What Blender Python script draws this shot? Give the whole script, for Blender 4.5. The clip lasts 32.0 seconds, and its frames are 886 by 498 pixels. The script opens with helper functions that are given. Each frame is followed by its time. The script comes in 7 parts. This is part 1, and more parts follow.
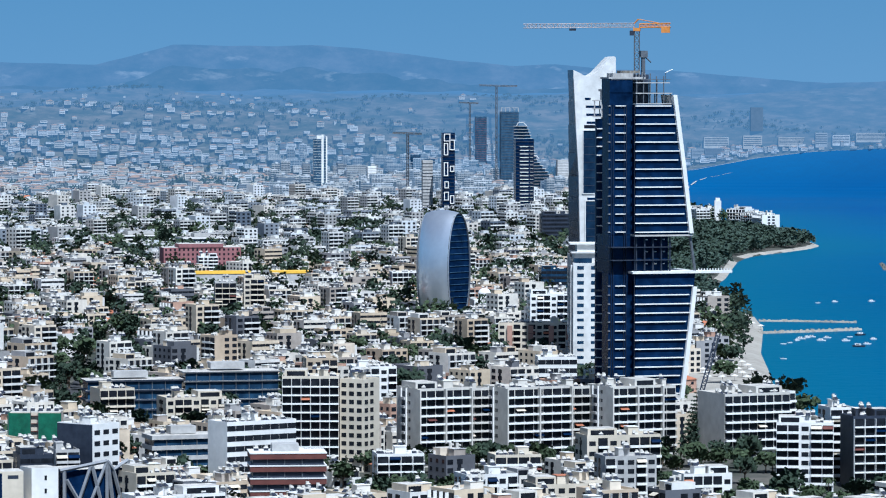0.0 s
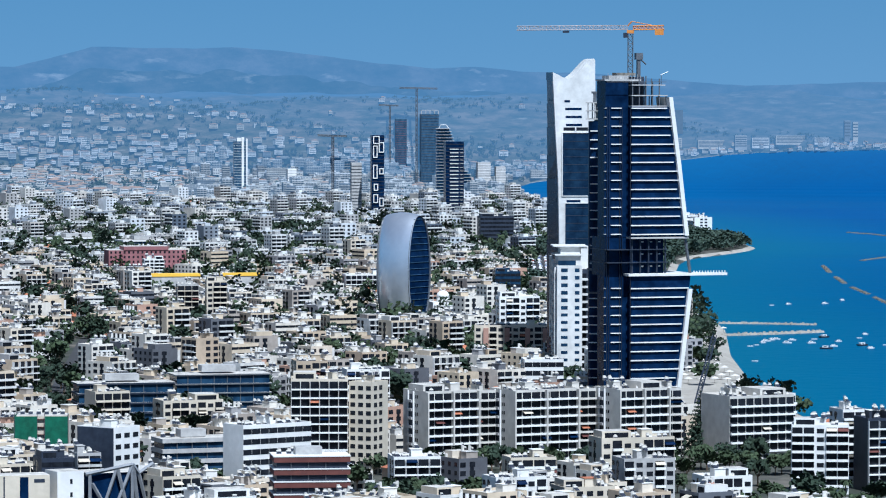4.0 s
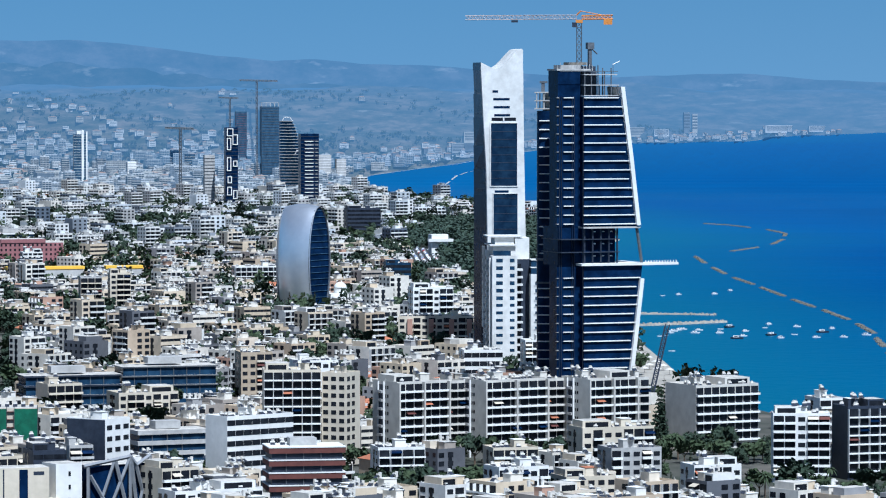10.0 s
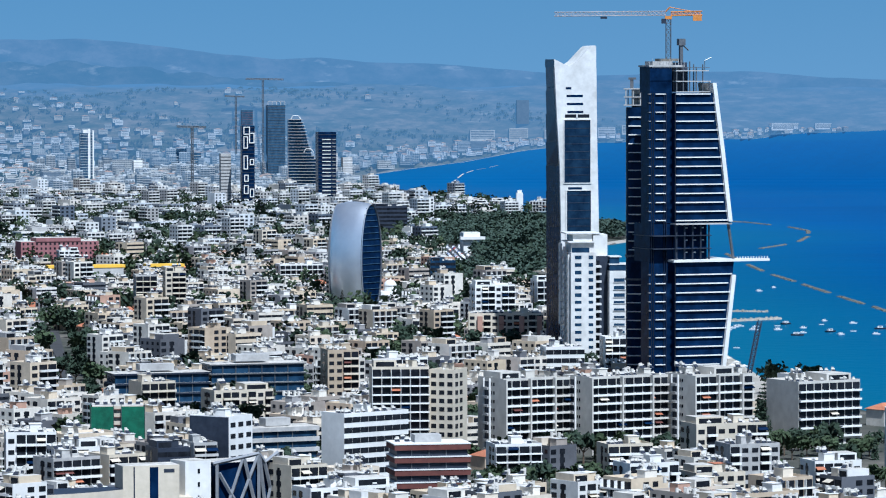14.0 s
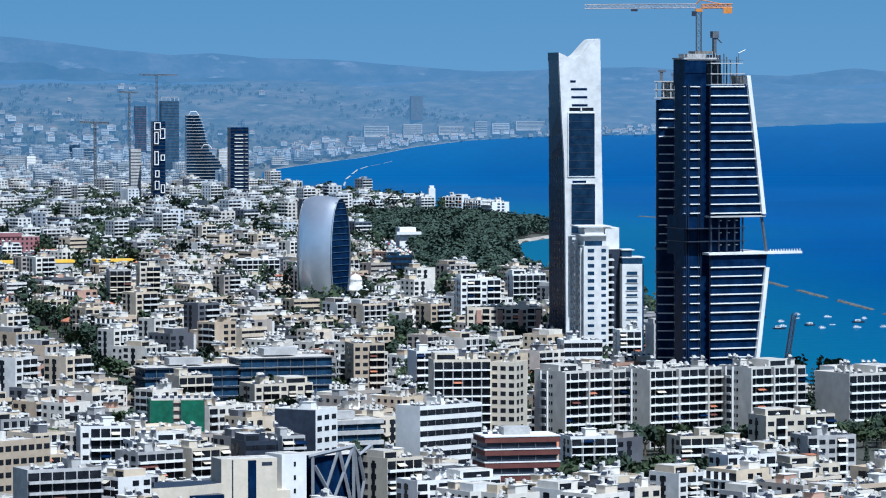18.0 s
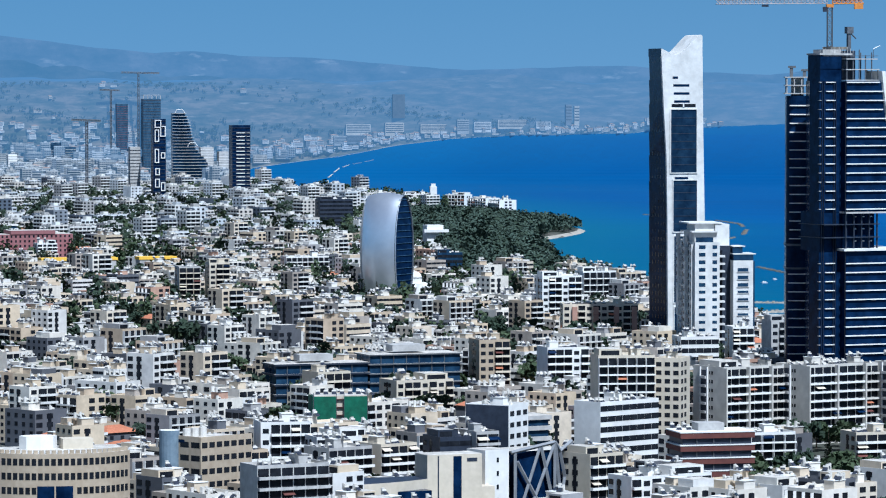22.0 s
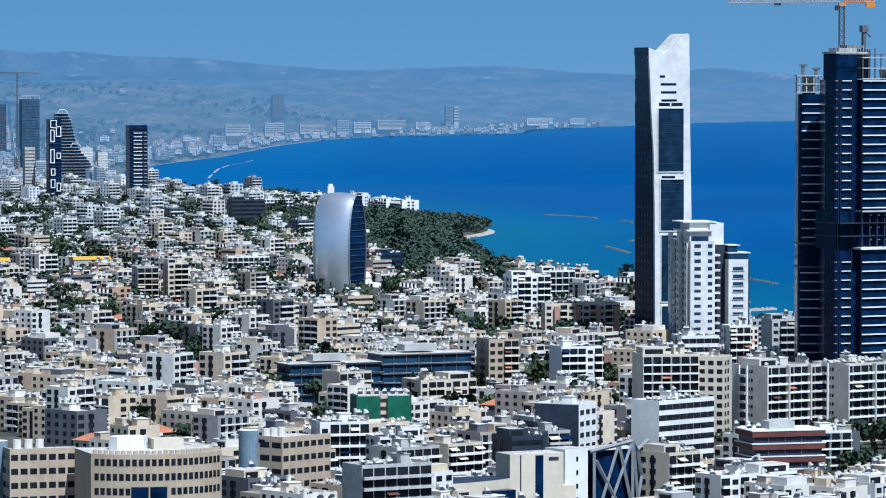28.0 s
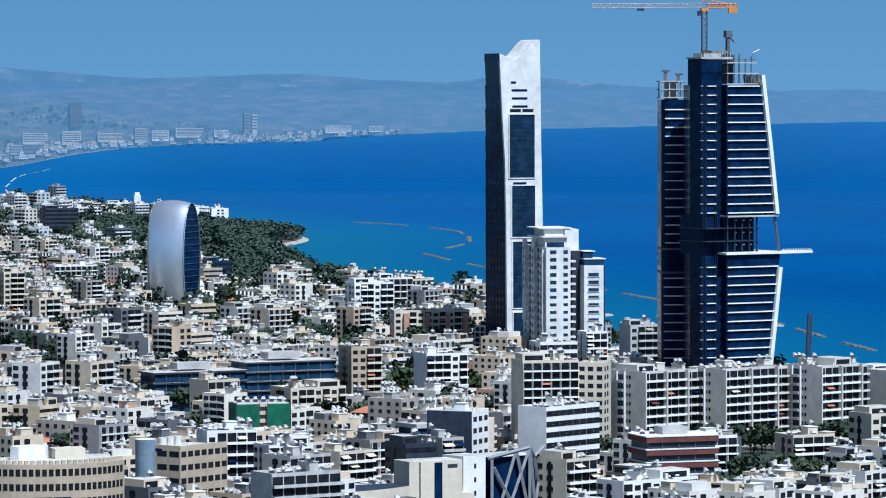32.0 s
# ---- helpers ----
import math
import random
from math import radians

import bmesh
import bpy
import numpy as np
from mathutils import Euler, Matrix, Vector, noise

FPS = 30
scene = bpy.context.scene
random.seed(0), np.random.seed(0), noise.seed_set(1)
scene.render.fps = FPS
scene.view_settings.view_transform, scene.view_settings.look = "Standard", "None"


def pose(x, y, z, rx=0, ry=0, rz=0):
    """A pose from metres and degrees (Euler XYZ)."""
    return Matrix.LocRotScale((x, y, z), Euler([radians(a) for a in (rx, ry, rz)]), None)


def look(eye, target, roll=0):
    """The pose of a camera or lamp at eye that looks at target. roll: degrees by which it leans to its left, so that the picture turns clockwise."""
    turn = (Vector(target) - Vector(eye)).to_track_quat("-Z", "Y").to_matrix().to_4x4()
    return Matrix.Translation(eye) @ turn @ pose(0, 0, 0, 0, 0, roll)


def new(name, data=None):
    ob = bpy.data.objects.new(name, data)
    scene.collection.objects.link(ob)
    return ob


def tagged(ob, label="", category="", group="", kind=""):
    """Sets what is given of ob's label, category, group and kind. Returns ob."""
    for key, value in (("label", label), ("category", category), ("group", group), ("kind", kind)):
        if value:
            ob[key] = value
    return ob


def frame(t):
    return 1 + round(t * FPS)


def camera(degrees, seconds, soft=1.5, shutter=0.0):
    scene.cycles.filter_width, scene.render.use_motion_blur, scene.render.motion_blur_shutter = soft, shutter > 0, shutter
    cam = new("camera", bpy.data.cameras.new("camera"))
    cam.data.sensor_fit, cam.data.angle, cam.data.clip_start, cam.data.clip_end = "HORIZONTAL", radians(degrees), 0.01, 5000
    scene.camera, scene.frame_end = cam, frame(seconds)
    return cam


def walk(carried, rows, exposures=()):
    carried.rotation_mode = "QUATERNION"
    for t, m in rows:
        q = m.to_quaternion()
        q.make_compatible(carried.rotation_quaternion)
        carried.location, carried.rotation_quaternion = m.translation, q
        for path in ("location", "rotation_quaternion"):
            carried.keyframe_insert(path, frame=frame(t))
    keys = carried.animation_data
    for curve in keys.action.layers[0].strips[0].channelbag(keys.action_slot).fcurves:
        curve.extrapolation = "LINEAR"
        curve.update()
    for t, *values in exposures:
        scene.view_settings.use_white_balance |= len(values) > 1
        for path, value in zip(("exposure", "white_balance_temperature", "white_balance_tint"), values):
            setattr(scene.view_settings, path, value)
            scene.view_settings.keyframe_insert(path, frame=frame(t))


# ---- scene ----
cam = camera(12.0, 32.0, soft=1.1)

# ---- the camera's path: seconds, eye, heading (to the left of +y), pitch, roll ----
PATH = [
    (0, -0.00, 0.00, 127.88, -0.000, -2.257, 0.042),
    (0.5, -4.88, 0.22, 127.77, -0.198, -2.249, 0.062),
    (1, -9.88, 0.34, 127.64, -0.386, -2.249, 0.047),
    (1.5, -14.82, 0.48, 127.54, -0.577, -2.224, 0.024),
    (2, -19.89, 0.76, 127.53, -0.766, -2.223, 0.039),
    (2.5, -24.81, 1.26, 127.58, -0.964, -2.221, -0.006),
    (3, -29.64, 1.95, 127.66, -1.163, -2.212, 0.054),
    (3.5, -34.43, 2.71, 127.74, -1.354, -2.218, 0.059),
    (5.5, -54.80, 5.23, 127.17, -2.103, -2.222, 0.071),
    (6, -59.50, 6.07, 127.13, -2.290, -2.242, -0.030),
    (6.5, -64.22, 6.81, 126.98, -2.522, -2.246, 0.041),
    (7, -69.06, 7.47, 126.80, -2.788, -2.263, 0.072),
    (7.5, -74.02, 8.05, 126.67, -3.097, -2.265, 0.076),
    (8, -78.90, 8.62, 126.51, -3.376, -2.263, 0.006),
    (8.5, -83.68, 9.20, 126.44, -3.648, -2.273, -0.002),
    (9, -88.29, 9.77, 126.38, -3.914, -2.288, 0.003),
    (9.5, -92.79, 10.31, 126.27, -4.161, -2.298, 0.012),
    (10, -97.48, 10.70, 126.29, -4.387, -2.307, 0.013),
    (10.5, -102.12, 11.03, 126.25, -4.547, -2.306, 0.026),
    (11, -106.69, 11.36, 126.14, -4.625, -2.286, 0.012),
    (11.5, -111.40, 11.77, 126.03, -4.654, -2.282, 0.002),
    (12, -116.27, 12.31, 125.91, -4.650, -2.288, 0.038),
    (12.5, -121.03, 13.04, 125.88, -4.635, -2.292, -0.017),
    (13, -126.11, 13.97, 125.78, -4.649, -2.292, 0.010),
    (13.5, -132.92, 15.10, 125.64, -4.705, -2.303, -0.020),
    (14, -141.77, 16.42, 125.47, -4.817, -2.322, -0.088),
    (14.5, -151.38, 17.70, 125.27, -4.980, -2.325, -0.063),
    (16.5, -187.93, 22.90, 124.71, -6.300, -2.345, -0.096),
    (17, -196.53, 24.57, 124.55, -6.683, -2.357, -0.108),
    (17.5, -205.18, 26.33, 124.13, -7.015, -2.356, -0.026),
    (18, -213.98, 28.16, 123.81, -7.102, -2.361, -0.068),
    (18.5, -222.28, 29.85, 123.63, -7.097, -2.390, -0.087),
    (19, -230.30, 31.46, 123.36, -7.126, -2.385, -0.027),
    (19.5, -239.87, 33.23, 123.13, -7.107, -2.339, 0.048),
    (20, -250.78, 35.29, 122.91, -7.115, -2.358, 0.029),
    (20.5, -262.40, 37.73, 122.71, -7.231, -2.361, 0.019),
    (21, -274.20, 40.42, 122.45, -7.730, -2.374, 0.069),
    (21.5, -284.82, 43.03, 122.38, -8.123, -2.364, -0.037),
    (22, -291.78, 44.77, 122.21, -8.269, -2.365, 0.016),
    (22.5, -297.47, 46.02, 122.04, -8.316, -2.349, 0.037),
    (23, -303.25, 47.09, 121.99, -8.333, -2.341, 0.027),
    (23.5, -309.12, 48.10, 121.92, -8.383, -2.339, 0.013),
    (24, -315.04, 49.10, 121.94, -8.504, -2.354, -0.028),
    (24.5, -321.03, 50.14, 121.83, -8.701, -2.368, -0.024),
    (25, -326.98, 51.31, 121.70, -9.010, -2.355, 0.019),
    (25.5, -332.90, 52.58, 121.38, -9.350, -2.363, -0.013),
    (27.5, -355.35, 60.13, 121.01, -10.384, -2.355, 0.010),
    (28, -360.62, 62.24, 121.14, -10.724, -2.347, 0.043),
    (28.5, -365.96, 64.30, 121.00, -11.138, -2.317, 0.010),
    (29, -371.42, 66.36, 120.74, -11.599, -2.299, -0.022),
    (29.5, -376.73, 68.35, 120.55, -12.061, -2.281, -0.094),
    (30, -381.48, 70.18, 120.31, -12.548, -2.310, -0.115),
    (30.5, -385.49, 71.87, 120.19, -13.009, -2.301, -0.078),
    (31, -388.52, 73.35, 120.13, -13.385, -2.335, -0.080),
    (31.5, -390.82, 74.74, 120.19, -13.669, -2.333, -0.123),
    (32, -392.91, 76.08, 120.33, -13.858, -2.235, -0.087),
]


def heading_pose(x, y, z, yaw, pitch, roll):
    a, b = radians(yaw), radians(pitch)
    ahead = Vector((-math.sin(a) * math.cos(b), math.cos(a) * math.cos(b), math.sin(b)))
    eye = Vector((x, y, z))
    return look(eye, eye + ahead * 100, roll)


walk(cam, [(row[0], heading_pose(*row[1:])) for row in PATH], [(0, 0.28, 5200, 7), (32, 0.28, 5200, 7)])

# ---- daylight ----
SUN_ELEVATION, SUN_AZIMUTH = 56.0, 162.0  # azimuth clockwise from +y
world = bpy.data.worlds.new("sky")
scene.world = world
world.use_nodes = True
wn = world.node_tree.nodes
wn.clear()
sky = wn.new("ShaderNodeTexSky")
sky.sky_type, sky.sun_disc = "NISHITA", False
sky.sun_elevation, sky.sun_rotation = radians(SUN_ELEVATION), radians(SUN_AZIMUTH)
sky.altitude, sky.air_density, sky.dust_density, sky.ozone_density = 100, 1.0, 1.2, 3.0
bg = wn.new("ShaderNodeBackground")
bg.inputs["Strength"].default_value = 0.047
wo = wn.new("ShaderNodeOutputWorld")
# low over the horizon the summer haze turns the sky an even mid blue
wl = world.node_tree.links
wc, ws = wn.new("ShaderNodeTexCoord"), wn.new("ShaderNodeSeparateXYZ")
wl.new(wc.outputs["Generated"], ws.inputs[0])
wr = wn.new("ShaderNodeMapRange")
wr.inputs["From Min"].default_value, wr.inputs["From Max"].default_value = 0.06, 0.4
wl.new(ws.outputs["Z"], wr.inputs["Value"])
wm = wn.new("ShaderNodeMix")
wm.data_type = "RGBA"
hz = wn.new("ShaderNodeValToRGB")
hz.color_ramp.elements[0].position, hz.color_ramp.elements[0].color = 0.0, (2.95, 5.7, 8.5, 1)
hz.color_ramp.elements[1].position, hz.color_ramp.elements[1].color = 0.03, (2.25, 4.95, 7.75, 1)
wl.new(ws.outputs["Z"], hz.inputs[0])
wl.new(wr.outputs[0], wm.inputs[0])
wl.new(hz.outputs[0], wm.inputs[6])
wl.new(sky.outputs[0], wm.inputs[7])
wl.new(wm.outputs[2], bg.inputs[0])
world.node_tree.links.new(bg.outputs[0], wo.inputs[0])
sun = new("sun", bpy.data.lights.new("sun", "SUN"))
sun.data.energy, sun.data.angle, sun.data.color = 5.0, radians(0.5), (1.0, 0.95, 0.875)
se, sa = radians(SUN_ELEVATION), radians(SUN_AZIMUTH)
SUN_DIR = Vector((math.sin(sa) * math.cos(se), math.cos(sa) * math.cos(se), math.sin(se)))
sun.matrix_world = look(SUN_DIR * 3000, (0, 0, 0))

# ---- materials ----


def mat_nodes(name):
    m = bpy.data.materials.new(name)
    m.use_nodes = True
    nt = m.node_tree
    return m, nt, nt.nodes["Principled BSDF"]


def ramp_of(nt, fac, stops, interpolation="LINEAR"):
    r = nt.nodes.new("ShaderNodeValToRGB")
    r.color_ramp.interpolation = interpolation
    while len(r.color_ramp.elements) < len(stops):
        r.color_ramp.elements.new(0.5)
    for e, (p, c) in zip(r.color_ramp.elements, stops):
        e.position, e.color = p, (*c, 1)
    nt.links.new(fac, r.inputs[0])
    return r.outputs[0]


def noise_of(nt, scale, detail=3.0, rough=0.6, coords="Object"):
    co = nt.nodes.new("ShaderNodeTexCoord")
    n = nt.nodes.new("ShaderNodeTexNoise")
    n.inputs["Scale"].default_value, n.inputs["Detail"].default_value, n.inputs["Roughness"].default_value = scale, detail, rough
    nt.links.new(co.outputs[coords], n.inputs["Vector"])
    return n.outputs["Fac"]


def stretched(nt, scale, stretch, detail=5.0, rough=0.62):
    """Noise drawn out along the axes by the given factors."""
    co, mp, n = nt.nodes.new("ShaderNodeTexCoord"), nt.nodes.new("ShaderNodeMapping"), nt.nodes.new("ShaderNodeTexNoise")
    mp.inputs["Scale"].default_value = stretch
    n.inputs["Scale"].default_value, n.inputs["Detail"].default_value, n.inputs["Roughness"].default_value = scale, detail, rough
    nt.links.new(co.outputs["Object"], mp.inputs["Vector"])
    nt.links.new(mp.outputs[0], n.inputs["Vector"])
    return n.outputs["Fac"]


def mixed(nt, a, b, fac, mode="MIX"):
    mx = nt.nodes.new("ShaderNodeMix")
    mx.data_type, mx.blend_type = "RGBA", mode
    for s, v in ((0, fac), (6, a), (7, b)):
        if hasattr(v, "node"):
            nt.links.new(v, mx.inputs[s])
        else:
            mx.inputs[s].default_value = v if s == 0 else (*v, 1)
    return mx.outputs[2]


def bumped(nt, p, height, strength, distance):
    b = nt.nodes.new("ShaderNodeBump")
    b.inputs["Strength"].default_value, b.inputs["Distance"].default_value = strength, distance
    nt.links.new(height, b.inputs["Height"])
    nt.links.new(b.outputs[0], p.inputs["Normal"])


def surface(name, stops, scale=0.4, rough=0.85, metal=0.0, dirt=0.25, dirt_scale=0.08, random_tint=None, bump=0.0, spec=0.3, island=False):
    """Fine grain along a colour ramp, broad stains, and, where asked, a colour of its own for each object."""
    m, nt, p = mat_nodes(name)
    fine = noise_of(nt, scale)
    col = ramp_of(nt, fine, stops)
    if random_tint:
        info = nt.nodes.new("ShaderNodeNewGeometry" if island else "ShaderNodeObjectInfo")
        tint = ramp_of(nt, info.outputs["Random Per Island" if island else "Random"], random_tint, "CONSTANT")
        col = mixed(nt, col, tint, 1.0, "MULTIPLY")
    if dirt:
        broad = noise_of(nt, dirt_scale, 4.0, 0.7)
        stain = ramp_of(nt, broad, [(0.35, (1 - dirt,) * 3), (0.65, (1, 1, 1))])
        col = mixed(nt, col, stain, 1.0, "MULTIPLY")
    nt.links.new(col, p.inputs["Base Color"])
    p.inputs["Roughness"].default_value, p.inputs["Metallic"].default_value = rough, metal
    p.inputs["Specular IOR Level"].default_value = spec
    if bump:
        bumped(nt, p, fine, 0.5, bump)
    return m


WALL_TINTS = [(0.0, (1.0, 0.96, 0.88)), (0.15, (0.86, 0.72, 0.54)), (0.28, (0.98, 0.97, 0.95)), (0.4, (0.74, 0.6, 0.45)), (0.5, (1.0, 0.94, 0.84)), (0.6, (0.56, 0.5, 0.45)), (0.68, (0.9, 0.77, 0.6)),
              (0.78, (0.46, 0.46, 0.48)), (0.84, (0.66, 0.42, 0.32)), (0.88, (0.94, 0.84, 0.7)), (0.94, (0.16, 0.17, 0.2))]
GREY = [(0.3, (0.42, 0.41, 0.4)), (0.7, (0.55, 0.54, 0.52))]
M_WALL = surface("painted_render", [(0.3, (0.74, 0.73, 0.71)), (0.7, (0.84, 0.83, 0.81))], 0.5, dirt=0.22, random_tint=WALL_TINTS)
M_TOWN = surface("town_render", [(0.3, (0.72, 0.7, 0.67)), (0.7, (0.84, 0.82, 0.79))], 0.5, dirt=0.28, random_tint=WALL_TINTS, island=True)
M_WHITE = surface("white_render", [(0.3, (0.76, 0.75, 0.72)), (0.7, (0.84, 0.83, 0.8))], 0.4, dirt=0.16)
M_OFFWHITE = surface("weathered_white_render", [(0.3, (0.66, 0.65, 0.62)), (0.7, (0.78, 0.77, 0.74))], 0.4, dirt=0.25)
M_SALMON = surface("salmon_render", [(0.3, (0.42, 0.24, 0.18)), (0.7, (0.5, 0.3, 0.23))], 0.4, dirt=0.2)
M_CREAM = surface("cream_render", [(0.3, (0.62, 0.55, 0.43)), (0.7, (0.7, 0.62, 0.5))], 0.4, dirt=0.2)
M_TAN = surface("tan_stone_cladding", [(0.3, (0.44, 0.35, 0.25)), (0.7, (0.52, 0.43, 0.32))], 0.6, dirt=0.2)
M_PINK = surface("pink_render", [(0.3, (0.29, 0.125, 0.13)), (0.7, (0.36, 0.16, 0.165))], 0.3, dirt=0.2)
M_BRICK = surface("red_brown_cladding", [(0.3, (0.12, 0.045, 0.04)), (0.7, (0.17, 0.062, 0.05))], 0.5, dirt=0.2)
M_CONC = surface("grey_concrete", GREY, 0.5, dirt=0.3)
M_PALESTEEL = surface("pale_crane_paint", [(0.3, (0.4, 0.34, 0.32)), (0.7, (0.5, 0.44, 0.42))], 1.0, rough=0.5, dirt=0.15)
M_GABLE = surface("grey_gable_render", [(0.3, (0.55, 0.52, 0.47)), (0.7, (0.66, 0.63, 0.57))], 0.3, dirt=0.2)
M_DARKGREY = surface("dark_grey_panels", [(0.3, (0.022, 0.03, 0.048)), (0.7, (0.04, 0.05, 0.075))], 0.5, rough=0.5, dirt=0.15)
M_ROOF = surface("roof_screed", [(0.3, (0.48, 0.45, 0.4)), (0.7, (0.7, 0.66, 0.6))], 0.6, dirt=0.35, dirt_scale=0.15)
M_TILE = surface("clay_roof_tiles", [(0.3, (0.42, 0.15, 0.08)), (0.7, (0.55, 0.22, 0.12))], 1.2, dirt=0.25)
M_TANK = surface("white_tank_plastic", [(0.3, (0.62, 0.59, 0.53)), (0.7, (0.76, 0.73, 0.68))], 1.0, rough=0.7, dirt=0.2)
M_PANEL = surface("solar_collector", [(0.3, (0.03, 0.035, 0.05)), (0.7, (0.05, 0.055, 0.075))], 1.0, rough=0.2, dirt=0.1)
M_GLASS = surface("window_glass", [(0.3, (0.008, 0.01, 0.015)), (0.7, (0.026, 0.03, 0.038))], 0.35, rough=0.2, dirt=0.3, dirt_scale=0.3, spec=0.12)
M_NAVY = surface("navy_curtain_glass", [(0.35, (0.003, 0.012, 0.042)), (0.65, (0.008, 0.028, 0.085))], 0.25, rough=0.18, dirt=0.4, dirt_scale=0.1, spec=0.06)
M_BLUEGLASS = surface("blue_curtain_glass", [(0.35, (0.012, 0.034, 0.075)), (0.65, (0.026, 0.066, 0.125))], 0.25, rough=0.15, dirt=0.3, dirt_scale=0.12, spec=0.15)
M_DEEPGLASS = surface("deep_blue_bay_glass", [(0.35, (0.006, 0.018, 0.045)), (0.65, (0.016, 0.04, 0.08))], 0.25, rough=0.15, dirt=0.3, dirt_scale=0.12, spec=0.12)
# base colour paled for the haze before far towers; light blue sunshades reuse it
M_HAZEGLASS = surface("haze_paled_blue_glass", [(0.35, (0.035, 0.08, 0.14)), (0.65, (0.06, 0.12, 0.19))], 0.25, rough=0.3, dirt=0.3, dirt_scale=0.12, spec=0.1)
# greens lightened towards blue, with the headland's haze put into the colour
M_PARK = surface("haze_paled_pine_foliage", [(0.3, (0.048, 0.074, 0.06)), (0.7, (0.085, 0.12, 0.092))], 0.3, rough=0.8, dirt=0.4, dirt_scale=0.04, spec=0.1)
M_STEEL = surface("grey_steel", [(0.3, (0.1, 0.11, 0.125)), (0.7, (0.16, 0.17, 0.185))], 1.0, rough=0.5, metal=0.2, dirt=0.2)
M_ORANGE = surface("orange_crane_paint", [(0.3, (0.55, 0.2, 0.04)), (0.7, (0.66, 0.27, 0.06))], 1.0, rough=0.5, dirt=0.15)
M_YELLOW = surface("yellow_sheeting", [(0.3, (0.85, 0.5, 0.05)), (0.7, (0.9, 0.56, 0.08))], 0.5, rough=0.6, dirt=0.1)
M_SILVER = surface("brushed_aluminium_panels", [(0.3, (0.76, 0.8, 0.86)), (0.7, (0.84, 0.88, 0.93))], 0.15, rough=0.3, metal=0.78, dirt=0.1, dirt_scale=0.05)
M_NET = surface("green_scaffold_net", [(0.3, (0.008, 0.095, 0.055)), (0.7, (0.02, 0.16, 0.09))], 0.5, rough=0.8, dirt=0.35, dirt_scale=0.2)
M_LEAF = surface("foliage", [(0.3, (0.035, 0.055, 0.028)), (0.7, (0.085, 0.115, 0.06))], 0.8, rough=0.8, dirt=0.4, dirt_scale=0.2, bump=0.4, spec=0.15)
M_PINE = surface("dark_conifer_foliage", [(0.3, (0.024, 0.04, 0.028)), (0.7, (0.055, 0.08, 0.052))], 0.8, rough=0.85, dirt=0.4, dirt_scale=0.2, bump=0.4, spec=0.15)
M_BARK = surface("bark", [(0.3, (0.1, 0.07, 0.05)), (0.7, (0.18, 0.13, 0.09))], 2.0, dirt=0.2)
M_SAND = surface("grey_beach_sand", [(0.3, (0.36, 0.33, 0.28)), (0.7, (0.46, 0.42, 0.36))], 0.3, dirt=0.25, dirt_scale=0.03)
M_ROCK = surface("rubble_rock", [(0.3, (0.16, 0.145, 0.125)), (0.7, (0.28, 0.26, 0.22))], 0.8, dirt=0.4, dirt_scale=0.3, bump=0.3)
M_ASPHALT = surface("asphalt", [(0.3, (0.045, 0.045, 0.048)), (0.7, (0.07, 0.07, 0.072))], 0.6, dirt=0.2)
M_HULL = surface("white_boat_hull", [(0.3, (0.7, 0.7, 0.7)), (0.7, (0.82, 0.82, 0.82))], 1.0, rough=0.4, dirt=0.1)

# ---- mesh helpers ----


